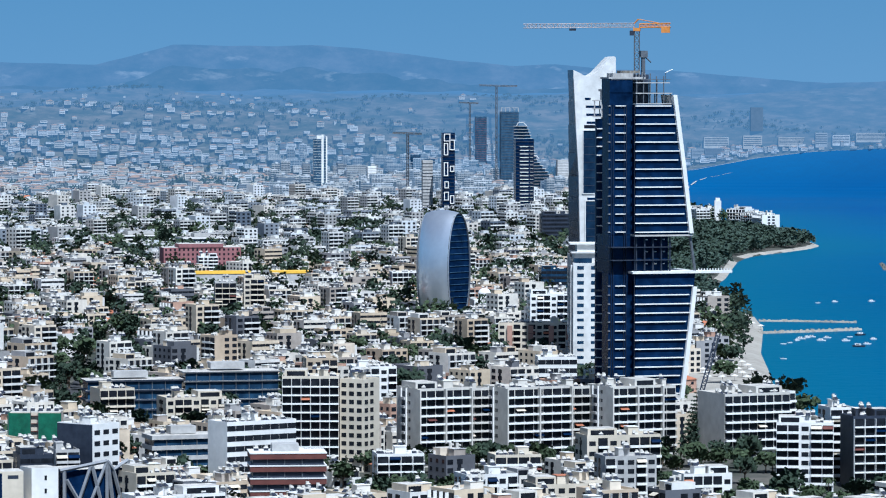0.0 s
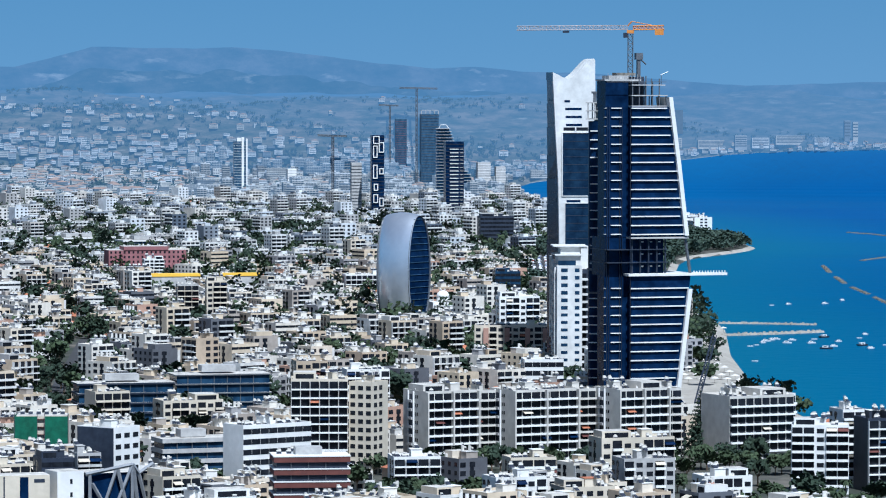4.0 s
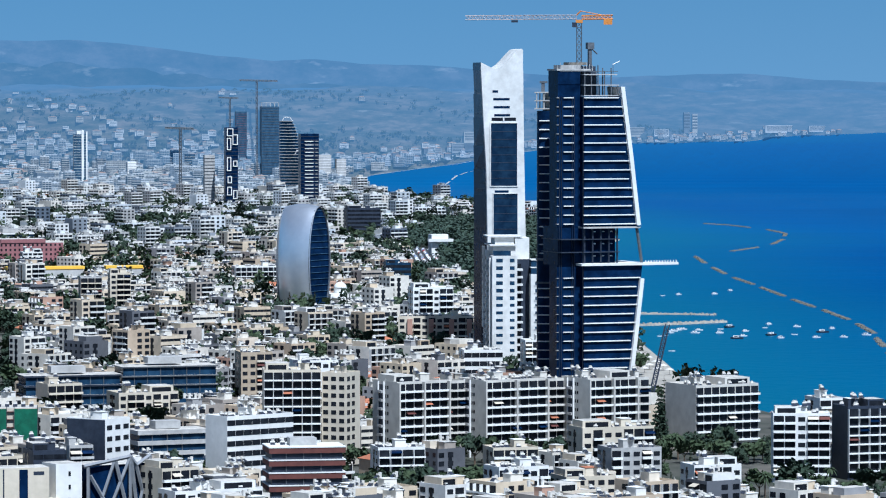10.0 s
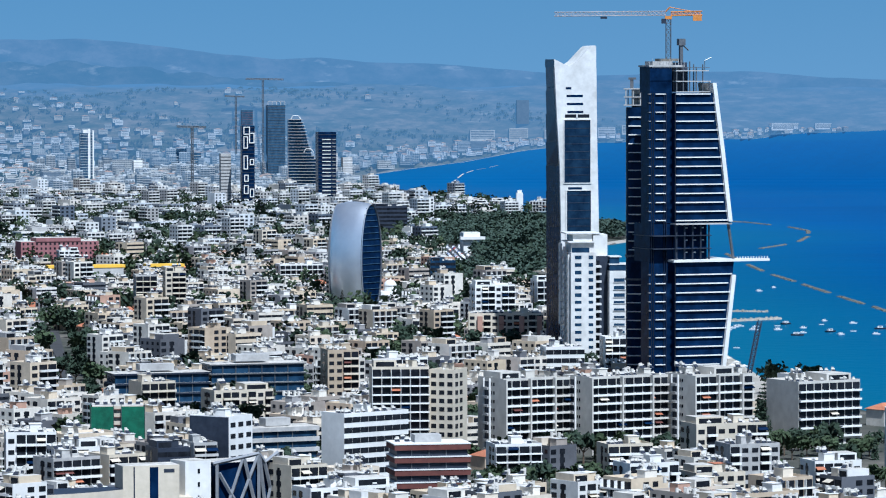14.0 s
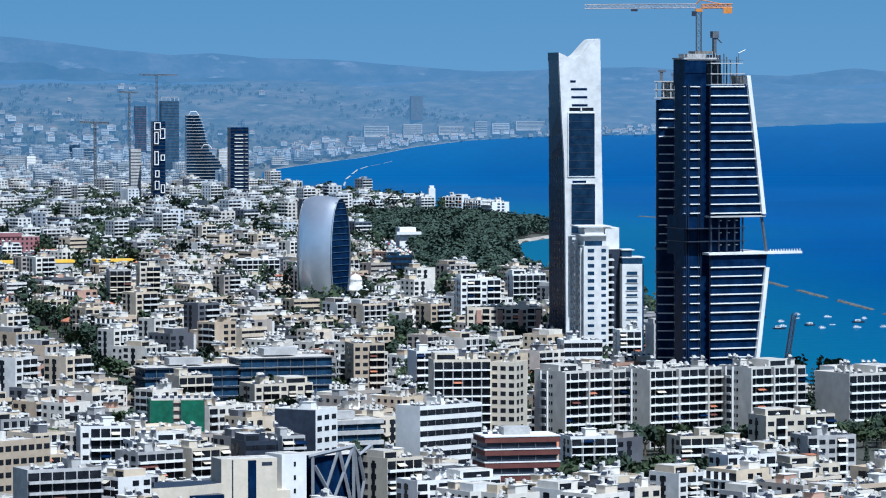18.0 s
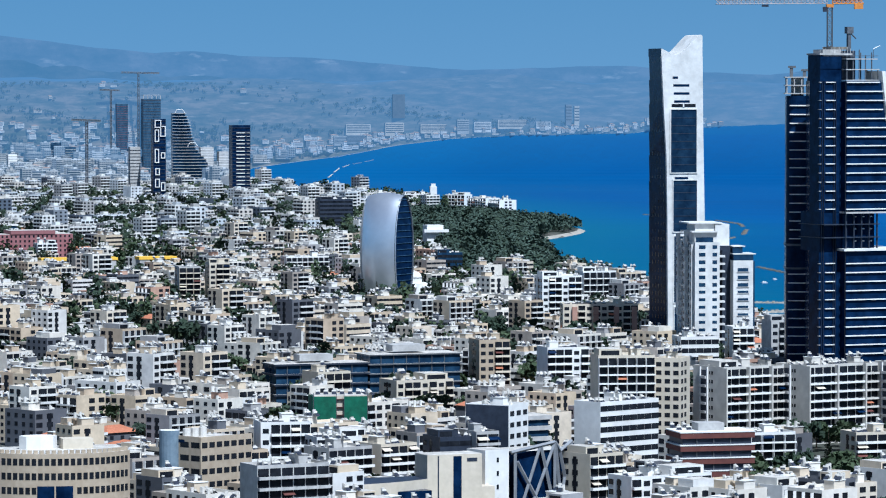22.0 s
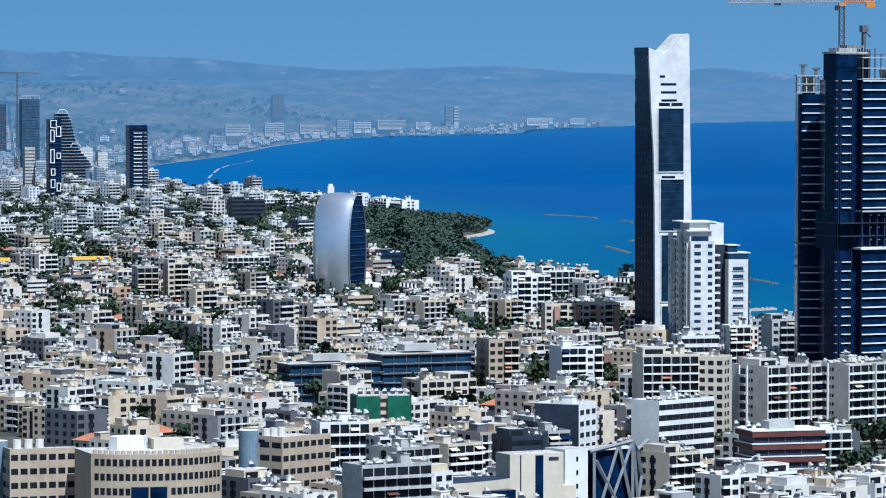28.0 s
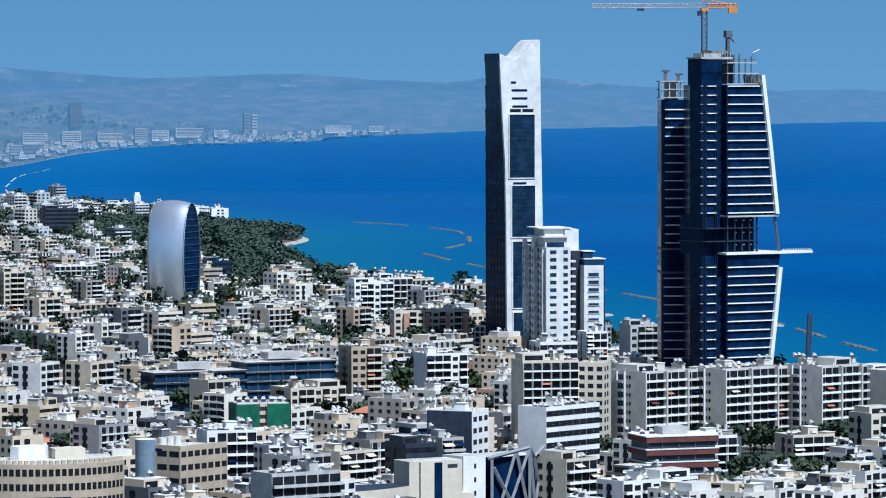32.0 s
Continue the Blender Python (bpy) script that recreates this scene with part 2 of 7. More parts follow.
class Shape:
    """Faces gathered for one mesh."""

    def __init__(self):
        self.v, self.f, self.m, self.mats = [], [], [], []

    def slot(self, material):
        if material not in self.mats:
            self.mats.append(material)
        return self.mats.index(material)

    def face(self, pts, material):
        n = len(self.v)
        self.v += [tuple(p) for p in pts]
        self.f.append(tuple(range(n, n + len(pts))))
        self.m.append(self.slot(material))
        return self

    def box(self, x0, x1, y0, y1, z0, z1, material, top=None):
        n, s = len(self.v), self.slot(material)
        self.v += [(x0, y0, z0), (x1, y0, z0), (x1, y1, z0), (x0, y1, z0), (x0, y0, z1), (x1, y0, z1), (x1, y1, z1), (x0, y1, z1)]
        for q in ((0, 1, 5, 4), (1, 2, 6, 5), (2, 3, 7, 6), (3, 0, 4, 7), (3, 2, 1, 0)):
            self.f.append(tuple(n + k for k in q))
            self.m.append(s)
        self.f.append((n + 4, n + 5, n + 6, n + 7))
        self.m.append(self.slot(top) if top else s)
        return self

    def tub(self, x0, x1, y0, y1, z0, z1, rim, t, material, floor):
        """A solid block whose top is sunk inside a parapet, in one piece."""
        n, s = len(self.v), self.slot(material)
        for z, i in ((z0, 0), (z1 + rim, 0), (z1 + rim, t), (z1, t)):
            self.v += [(x0 + i, y0 + i, z), (x1 - i, y0 + i, z), (x1 - i, y1 - i, z), (x0 + i, y1 - i, z)]
        for r in range(3):
            for i in range(4):
                j = (i + 1) % 4
                self.f.append((n + 4 * r + i, n + 4 * r + j, n + 4 * r + 4 + j, n + 4 * r + 4 + i))
                self.m.append(s)
        self.f += [(n + 12, n + 13, n + 14, n + 15), (n + 3, n + 2, n + 1, n)]
        self.m += [self.slot(floor), s]
        return self

    def prism(self, poly, z0, z1, material, top=None):
        """poly: counter-clockwise plan."""
        k, n, s = len(poly), len(self.v), self.slot(material)
        self.v += [(x, y, z0) for x, y in poly] + [(x, y, z1) for x, y in poly]
        for i in range(k):
            j = (i + 1) % k
            self.f.append((n + i, n + j, n + k + j, n + k + i))
            self.m.append(s)
        self.f.append(tuple(n + k + i for i in range(k)))
        self.m.append(self.slot(top) if top else s)
        self.f.append(tuple(n + i for i in reversed(range(k))))
        self.m.append(s)
        return self

    def loft(self, rings, material, closed=True, caps=True):
        k, n, s = len(rings[0]), len(self.v), self.slot(material)
        for ring in rings:
            self.v += [tuple(p) for p in ring]
        for r in range(len(rings) - 1):
            for i in range(k if closed else k - 1):
                j = (i + 1) % k
                self.f.append((n + r * k + i, n + r * k + j, n + (r + 1) * k + j, n + (r + 1) * k + i))
                self.m.append(s)
        if caps:
            self.f.append(tuple(n + i for i in reversed(range(k))))
            self.m.append(s)
            self.f.append(tuple(n + (len(rings) - 1) * k + i for i in range(k)))
            self.m.append(s)
        return self

    def bar(self, p0, p1, r, material, sides=4, r1=None):
        p0, p1 = Vector(p0), Vector(p1)
        d = (p1 - p0).normalized()
        a = d.orthogonal().normalized()
        b = d.cross(a)
        rings = []
        for p, rad in ((p0, r), (p1, r if r1 is None else r1)):
            rings.append([p + (a * math.cos(2 * math.pi * i / sides + 0.785) + b * math.sin(2 * math.pi * i / sides + 0.785)) * rad for i in range(sides)])
        return self.loft(rings, material)

    def add(self, other, m=None):
        n = len(self.v)
        self.v += other.v if m is None else [tuple(m @ Vector(p)) for p in other.v]
        self.f += [tuple(n + i for i in q) for q in other.f]
        remap = [self.slot(x) for x in other.mats]
        self.m += [remap[i] for i in other.m]
        return self

    def mesh(self, name, smooth=False):
        me = bpy.data.meshes.new(name)
        me.from_pydata(self.v, [], self.f)
        for x in self.mats:
            me.materials.append(x)
        me.polygons.foreach_set("material_index", self.m)
        if smooth:
            me.polygons.foreach_set("use_smooth", [True] * len(self.f))
        me.update()
        return me


class Crowd:
    """Many copies of a few kits in one mesh."""

    def __init__(self, swap=None):
        self.v, self.l, self.c, self.m, self.mats, self.n, self.swap, self.kits = [], [], [], [], [], 0, swap or {}, {}

    def add(self, shape, m):
        if shape not in self.kits:
            mats = [self.swap.get(x, x) for x in shape.mats]
            for x in mats:
                if x not in self.mats:
                    self.mats.append(x)
            remap = [self.mats.index(x) for x in mats]
            self.kits[shape] = (np.array(shape.v, float), np.array([i for q in shape.f for i in q]), np.array([len(q) for q in shape.f]), np.array([remap[i] for i in shape.m]))
        v, l, c, k = self.kits[shape]
        a = np.array(m)
        self.v.append(v @ a[:3, :3].T + a[:3, 3])
        self.l.append(l + self.n)
        self.c.append(c)
        self.m.append(k)
        self.n += len(v)

    def mesh(self, name):
        v, l, c, k = (np.concatenate(x) for x in (self.v, self.l, self.c, self.m))
        me = bpy.data.meshes.new(name)
        me.vertices.add(len(v))
        me.vertices.foreach_set("co", v.ravel())
        me.loops.add(len(l))
        me.loops.foreach_set("vertex_index", l)
        me.polygons.add(len(c))
        me.polygons.foreach_set("loop_start", np.concatenate([[0], np.cumsum(c)[:-1]]))
        for x in self.mats:
            me.materials.append(x)
        me.polygons.foreach_set("material_index", k)
        me.polygons.foreach_set("use_smooth", np.zeros(len(c), bool))
        me.update(calc_edges=True)
        return me


def thing(name, label, category, at=None, group="", kind=""):
    ob = new(name)
    if at is not None:
        ob.matrix_basis = at
    return tagged(ob, label, category, group, kind)


def part(name, shape, parent, label="", smooth=False, at=None):
    ob = new(name, shape if isinstance(shape, bpy.types.Mesh) else shape.mesh(name, smooth))
    ob.parent = parent
    if at is not None:
        ob.matrix_basis = at
    if label:
        tagged(ob, label)
    return ob


def single(name, shape, label, category, at=None, group="", kind="", smooth=False):
    ob = new(name, shape if isinstance(shape, bpy.types.Mesh) else shape.mesh(name, smooth))
    if at is not None:
        ob.matrix_basis = at
    return tagged(ob, label, category, group, kind)


# ---- the lie of the land ----
# Beyond RIM the distance is drawn together, so that far coast, suburbs and hills stand on the last stretch of ground.
RIM, DEEP, TAIL = 4750.0, 185.0, 38.0
EYES = [(-6.0, 0, 0, 127.8), (-3.0, -36, 4, 127.4), (0.0, -86, 9.5, 126.5), (2.0, -132, 15, 125.6), (4.0, -168, 20, 125.0), (8.0, -228, 32, 123.4), (12.0, -320, 52, 121.6), (16.0, -366, 64, 120.8), (20.0, -393, 76, 120.3)]


def interp(table, x, k=1):
    if x <= table[0][0]:
        return table[0][k]
    for a, b in zip(table, table[1:]):
        if x <= b[0]:
            return a[k] + (b[k] - a[k]) * (x - a[0]) / (b[0] - a[0])
    return table[-1][k]


def eye_for(az):
    """Where on the flight a bearing (degrees, clockwise from +y) lies straight ahead."""
    return Vector((interp(EYES, az, 1), interp(EYES, az, 2), interp(EYES, az, 3)))


def bearing(x, y):
    az = 5.0
    for _ in range(6):
        e = eye_for(az)
        az = 0.5 * az + 0.5 * math.degrees(math.atan2(x - e.x, y - e.y))
    return az, math.hypot(x - e.x, y - e.y)


def drawn(x, y, z=0.0):
    """The place drawn together towards the eye, and by how much it shrinks."""
    az, d = bearing(x, y)
    if d <= RIM:
        return Vector((x, y, z)), 1.0
    e, k = eye_for(az), (RIM + DEEP * (1 - math.exp((RIM - d) / DEEP)) + TAIL * (1 - RIM / d)) / d
    return Vector((e.x + (x - e.x) * k, e.y + (y - e.y) * k, e.z + (z - d * d / 1.46e7 - e.z) * k)), k


# shore line from the foreground to the headland and on round the bay
COAST = [(500, 500), (330, 900), (240, 1180), (190, 1385), (158, 1520), (146, 1600), (139, 1700), (140, 1770), (146, 1880), (151, 1990), (160, 2100), (168, 2200), (171, 2300), (165, 2420),
         (168, 2620), (186, 2760), (200, 2900), (214, 3040), (232, 3120), (262, 3190), (284, 3250), (297, 3310), (296, 3400), (280, 3500), (262, 3620), (262, 3760), (268, 3880), (255, 4020), (215, 4200),
         (190, 4500), (196, 4900), (215, 5300), (240, 5600), (367, 6133), (440, 6400), (577, 7065), (660, 7480), (880, 8300), (1070, 8700), (1455, 9141), (1650, 9900), (2587, 11646), (3100, 12400), (5200, 15000), (9000, 19000), (16000, 24000)]


def coast_x(y):
    if y <= COAST[0][1]:
        return COAST[0][0]
    for (xa, ya), (xb, yb) in zip(COAST, COAST[1:]):
        if y <= yb:
            return xa + (xb - xa) * (y - ya) / (yb - ya)
    return COAST[-1][0]


def smooth(a, b, x):
    t = min(1.0, max(0.0, (x - a) / (b - a)))
    return t * t * (3 - 2 * t)


def land_height(x, y):
    inland = coast_x(y) - x
    h = -4 + 6.2 * smooth(-14, 12, inland)
    if inland > 0 and y > 4300:
        rise = smooth(4300, 8200, y - 0.25 * x) * smooth(100, 1300, inland)
        bumps = 0.5 + noise.fractal(Vector((x / 900, y / 900, 3.1)), 1.0, 2.0, 4)
        h += rise * (46 + 40 * bumps) + smooth(8200, 11000, y) * smooth(100, 1500, inland) * 30
    return h


def sheet(name, points, columns, material, smooth_shading=True, normals=None):
    s = Shape()
    s.v = [tuple(p) for p in points]
    rows = len(points) // columns
    for r in range(rows - 1):
        for c in range(columns - 1):
            s.f.append((r * columns + c, r * columns + c + 1, (r + 1) * columns + c + 1, (r + 1) * columns + c))
    s.m, s.mats = [0] * len(s.f), [material]
    me = s.mesh(name, smooth_shading)
    if normals:
        me.normals_split_custom_set_from_vertices(normals)
    return me


def ground_material():
    m, nt, p = mat_nodes("town_ground")
    earth = ramp_of(nt, noise_of(nt, 0.02, 5.0, 0.65), [(0.4, (0.035, 0.042, 0.028)), (0.55, (0.09, 0.085, 0.07)), (0.75, (0.22, 0.19, 0.15))])
    grain = ramp_of(nt, noise_of(nt, 0.3, 3.0), [(0.3, (0.75, 0.75, 0.75)), (0.7, (1, 1, 1))])
    nt.links.new(mixed(nt, earth, grain, 1.0, "MULTIPLY"), p.inputs["Base Color"])
    p.inputs["Roughness"].default_value = 0.95
    return m


def water_material():
    m, nt, p = mat_nodes("sea_water")
    broad = noise_of(nt, 0.0016, 4.0, 0.6)
    col = ramp_of(nt, broad, [(0.35, (0.002, 0.051, 0.18)), (0.5, (0.003, 0.061, 0.206)), (0.68, (0.004, 0.073, 0.235))])
    ruffle = ramp_of(nt, stretched(nt, 0.012, (0.35, 1.4, 1.0)), [(0.38, (0.82, 0.86, 0.9)), (0.6, (1.0, 1.0, 1.0))])
    col = mixed(nt, col, ruffle, 1.0, "MULTIPLY")
    depth = nt.nodes.new("ShaderNodeAttribute")
    depth.attribute_name = "shallow"
    col = mixed(nt, col, (0.01, 0.105, 0.175), depth.outputs["Fac"])
    nt.links.new(col, p.inputs["Base Color"])
    p.inputs["Roughness"].default_value, p.inputs["Specular IOR Level"].default_value, p.inputs["IOR"].default_value = 0.4, 0.02, 1.33
    bumped(nt, p, noise_of(nt, 0.09, 3.0, 0.6), 0.35, 1.2)
    # haze of the lit air over the far bay, painted on as blue emission
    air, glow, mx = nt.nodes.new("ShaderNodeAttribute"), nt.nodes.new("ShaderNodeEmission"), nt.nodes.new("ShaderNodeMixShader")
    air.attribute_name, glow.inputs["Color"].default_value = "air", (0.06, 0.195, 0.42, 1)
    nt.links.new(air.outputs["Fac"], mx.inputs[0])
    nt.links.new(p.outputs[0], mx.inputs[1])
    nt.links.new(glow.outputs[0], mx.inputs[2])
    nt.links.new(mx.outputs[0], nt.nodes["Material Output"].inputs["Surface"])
    return m


M_GROUND, M_WATER = ground_material(), water_material()


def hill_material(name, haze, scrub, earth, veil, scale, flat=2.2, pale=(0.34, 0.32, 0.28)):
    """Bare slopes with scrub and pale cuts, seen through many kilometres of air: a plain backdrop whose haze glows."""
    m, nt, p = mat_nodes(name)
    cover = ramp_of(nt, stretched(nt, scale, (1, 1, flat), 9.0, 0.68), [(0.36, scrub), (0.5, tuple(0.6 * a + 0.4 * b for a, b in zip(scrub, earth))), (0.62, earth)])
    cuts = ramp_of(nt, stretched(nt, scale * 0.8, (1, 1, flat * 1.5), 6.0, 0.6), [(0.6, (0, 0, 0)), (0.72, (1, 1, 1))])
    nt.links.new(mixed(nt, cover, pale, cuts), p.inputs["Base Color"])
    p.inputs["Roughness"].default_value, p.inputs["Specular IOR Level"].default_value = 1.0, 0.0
    # haze painted on as blue emission, mixed by veil or the air attribute
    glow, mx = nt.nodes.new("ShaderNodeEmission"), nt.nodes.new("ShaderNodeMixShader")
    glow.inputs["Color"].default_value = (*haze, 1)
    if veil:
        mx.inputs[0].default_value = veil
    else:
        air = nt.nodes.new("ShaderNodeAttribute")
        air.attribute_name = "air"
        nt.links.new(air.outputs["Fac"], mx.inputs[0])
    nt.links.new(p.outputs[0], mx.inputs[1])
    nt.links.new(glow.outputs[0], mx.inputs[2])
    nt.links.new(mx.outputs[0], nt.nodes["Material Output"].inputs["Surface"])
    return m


# the far plain's haze is emission too, thickening with distance
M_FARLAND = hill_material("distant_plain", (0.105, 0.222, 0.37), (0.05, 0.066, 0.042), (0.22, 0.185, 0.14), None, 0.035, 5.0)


def polar_grid():
    bearings = [-10 + 0.25 * i for i in range(137)]
    distances = [600 * (1.034 ** i) for i in range(120)]
    return bearings, [d for d in distances if d < 30000]


BEARINGS, DISTANCES = polar_grid()
land, sea, shallow, slopes, air, wide = [], [], [], [], [], []
for d in DISTANCES:
    for az in BEARINGS:
        e = eye_for(az)
        x, y = e.x + math.sin(radians(az)) * d, e.y + math.cos(radians(az)) * d
        land.append(drawn(x, y, land_height(x, y))[0])
        here = land_height(x, y)
        slopes.append(Vector(((here - land_height(x + 30, y)) / 30, (here - land_height(x, y + 30)) / 30, 1)).normalized())
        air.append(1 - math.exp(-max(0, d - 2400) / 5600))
        sea.append(drawn(x, y, 0.0)[0])
        off = x - coast_x(y)
        # share of painted haze on the water, growing with distance
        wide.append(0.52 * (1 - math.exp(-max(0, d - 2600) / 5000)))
        shallow.append(max(0.0, 1.0 - off / 230) * 0.9 if y < 4300 else max(0.0, 1.0 - off / 500) * 0.3)
ground_mesh = sheet("ground", land, len(BEARINGS), M_GROUND, True, slopes)
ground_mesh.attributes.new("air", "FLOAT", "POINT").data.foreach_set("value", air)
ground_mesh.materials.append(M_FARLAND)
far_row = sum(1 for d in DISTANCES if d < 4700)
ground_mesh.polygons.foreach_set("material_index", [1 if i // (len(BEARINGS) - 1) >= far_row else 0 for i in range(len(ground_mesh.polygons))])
single("ground", ground_mesh, "built-up coastal plain rising to dry foothills", "ground", kind="structure")
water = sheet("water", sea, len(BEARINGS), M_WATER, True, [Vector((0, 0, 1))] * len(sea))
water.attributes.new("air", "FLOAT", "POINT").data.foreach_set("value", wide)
attr = water.attributes.new("shallow", "FLOAT", "POINT")
attr.data.foreach_set("value", shallow)
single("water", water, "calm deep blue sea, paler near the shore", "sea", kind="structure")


def near_ground():
    """A finer sheet under the near town, with beach along the shore."""
    s = Shape()
    ys = [880 + 20 * i for i in range(150)]
    xs = [0, 6, 14, 26, 45, 80, 140, 240, 400, 700, 1100]
    for y in ys:
        for off in xs:
            x = coast_x(y) - off
            s.v.append((x, y, land_height(x, y) + 0.35))
    n = len(xs)
    for r in range(len(ys) - 1):
        for c in range(n - 1):
            s.f.append((r * n + c + 1, r * n + c, (r + 1) * n + c, (r + 1) * n + c + 1))
            beach = 1580 < ys[r] < 2350 and c < 4 or ys[r] > 2700 and ys[r] < 3450 and c < 1
            s.m.append(s.slot(M_SAND if beach else M_GROUND))
    return s.mesh("shore", True)


single("pavement", near_ground(), "asphalt lots, dry earth and a strip of grey sand beach", "ground", kind="structure")

# the town's plain goes on under and behind the flight
single("ground", Shape().box(-1300, 470, -600, 885, 0.5, 1.6, M_GROUND), "flat built-up plain inland of the shore", "ground", kind="structure")

# far mountains: crest height above the eye's level, in thousandths of the distance
CREST = [(-10, 4.5), (-6, 4.8), (-4.5, 4.3), (-4.1, 5.7), (-3.3, 9.1), (-2.5, 8.9), (-1.6, 8.9), (-0.95, 9.2), (0.1, 8.0), (0.9, 6.8), (1.8, 5.5), (2.6, 4.5), (3.3, 5.0), (4.1, 4.0), (5.6, 3.3), (7.0, 1.6), (7.8, 0.9),
         (8.8, 1.4), (9.9, 2.0), (10.9, 2.1), (12.1, 0.8), (13.2, 0.2), (14.2, 2.0), (15.1, 0.9), (16.3, -0.7), (17.8, -3.2), (19, -4.6), (20.5, -6.0), (26, -7.5)]


def mountain_range(name, crest_lift, base, r0, r1, material, seed, wobble):
    az0, az1, n, m = -10.0, 26.0, 420, 18
    pts = []
    for j in range(m):
        v = j / (m - 1)
        for i in range(n):
            az = az0 + (az1 - az0) * i / (n - 1)
            e = eye_for(az)
            top = interp(CREST, az) + crest_lift + wobble * noise.fractal(Vector((az * 1.1, seed, 0)), 1.0, 2.0, 5)
            relief = noise.fractal(Vector((az * 1.6, v * 1.7, seed)), 1.0, 2.0, 5)
            tall = base + (top - base) * v
            r = r0 + (r1 - r0) * v + relief * 1.2 * math.sin(math.pi * v)
            a = radians(az)
            pts.append((e.x + math.sin(a) * r, e.y + math.cos(a) * r, e.z + tall / 1000 * r))
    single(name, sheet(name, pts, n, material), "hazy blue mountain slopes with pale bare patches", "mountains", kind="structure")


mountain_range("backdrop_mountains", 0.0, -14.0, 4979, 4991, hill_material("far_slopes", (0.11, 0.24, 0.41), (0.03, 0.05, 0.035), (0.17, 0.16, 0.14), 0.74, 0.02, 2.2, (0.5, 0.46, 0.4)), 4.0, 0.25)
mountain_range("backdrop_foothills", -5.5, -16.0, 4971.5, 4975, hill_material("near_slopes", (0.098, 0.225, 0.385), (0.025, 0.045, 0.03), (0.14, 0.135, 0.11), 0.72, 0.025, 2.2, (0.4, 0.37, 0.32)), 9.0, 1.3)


# ---- apartment blocks ----
def water_heater():
    """A roof solar heater: tilted collector, lying hot tank, upright cold tank on a frame."""
    s = Shape()
    s.face([(-0.9, -1.1, 0.15), (0.9, -1.1, 0.15), (0.9, 0.3, 1.05), (-0.9, 0.3, 1.05)], M_PANEL)
    s.face([(-0.9, 0.34, 1.0), (0.9, 0.34, 1.0), (0.9, -1.06, 0.08), (-0.9, -1.06, 0.08)], M_STEEL)
    s.bar((-0.85, 0.55, 1.25), (0.85, 0.55, 1.25), 0.38, M_TANK, 7)
    s.bar((0.2, 1.25, 0.0), (0.2, 1.25, 2.1), 0.62, M_TANK, 8)
    for x in (-0.8, 0.8):
        s.bar((x, 0.5, 0), (x, 0.5, 1.0), 0.05, M_STEEL)
    return Shape().add(s, Matrix.Scale(0.78, 4))


def dish():
    s = Shape()
    rings = []
    for r, d in ((0.08, 0.0), (0.35, 0.06), (0.6, 0.2)):
        rings.append([(r * math.cos(2 * math.pi * i / 9), -0.25 - d * 1.2 + r * 0.35 * math.sin(2 * math.pi * i / 9), 1.1 + r * math.sin(2 * math.pi * i / 9) * 0.9) for i in range(9)])
    s.loft(rings, M_TANK, caps=False)
    s.bar((0, 0, 0), (0, -0.1, 1.1), 0.05, M_STEEL)
    return s


HEATER, DISH = water_heater(), dish()
HEATER_MESH, DISH_MESH = HEATER.mesh("solar_heater"), DISH.mesh("satellite_dish")


KIT_SHAPES = {HEATER_MESH: HEATER, DISH_MESH: DISH}


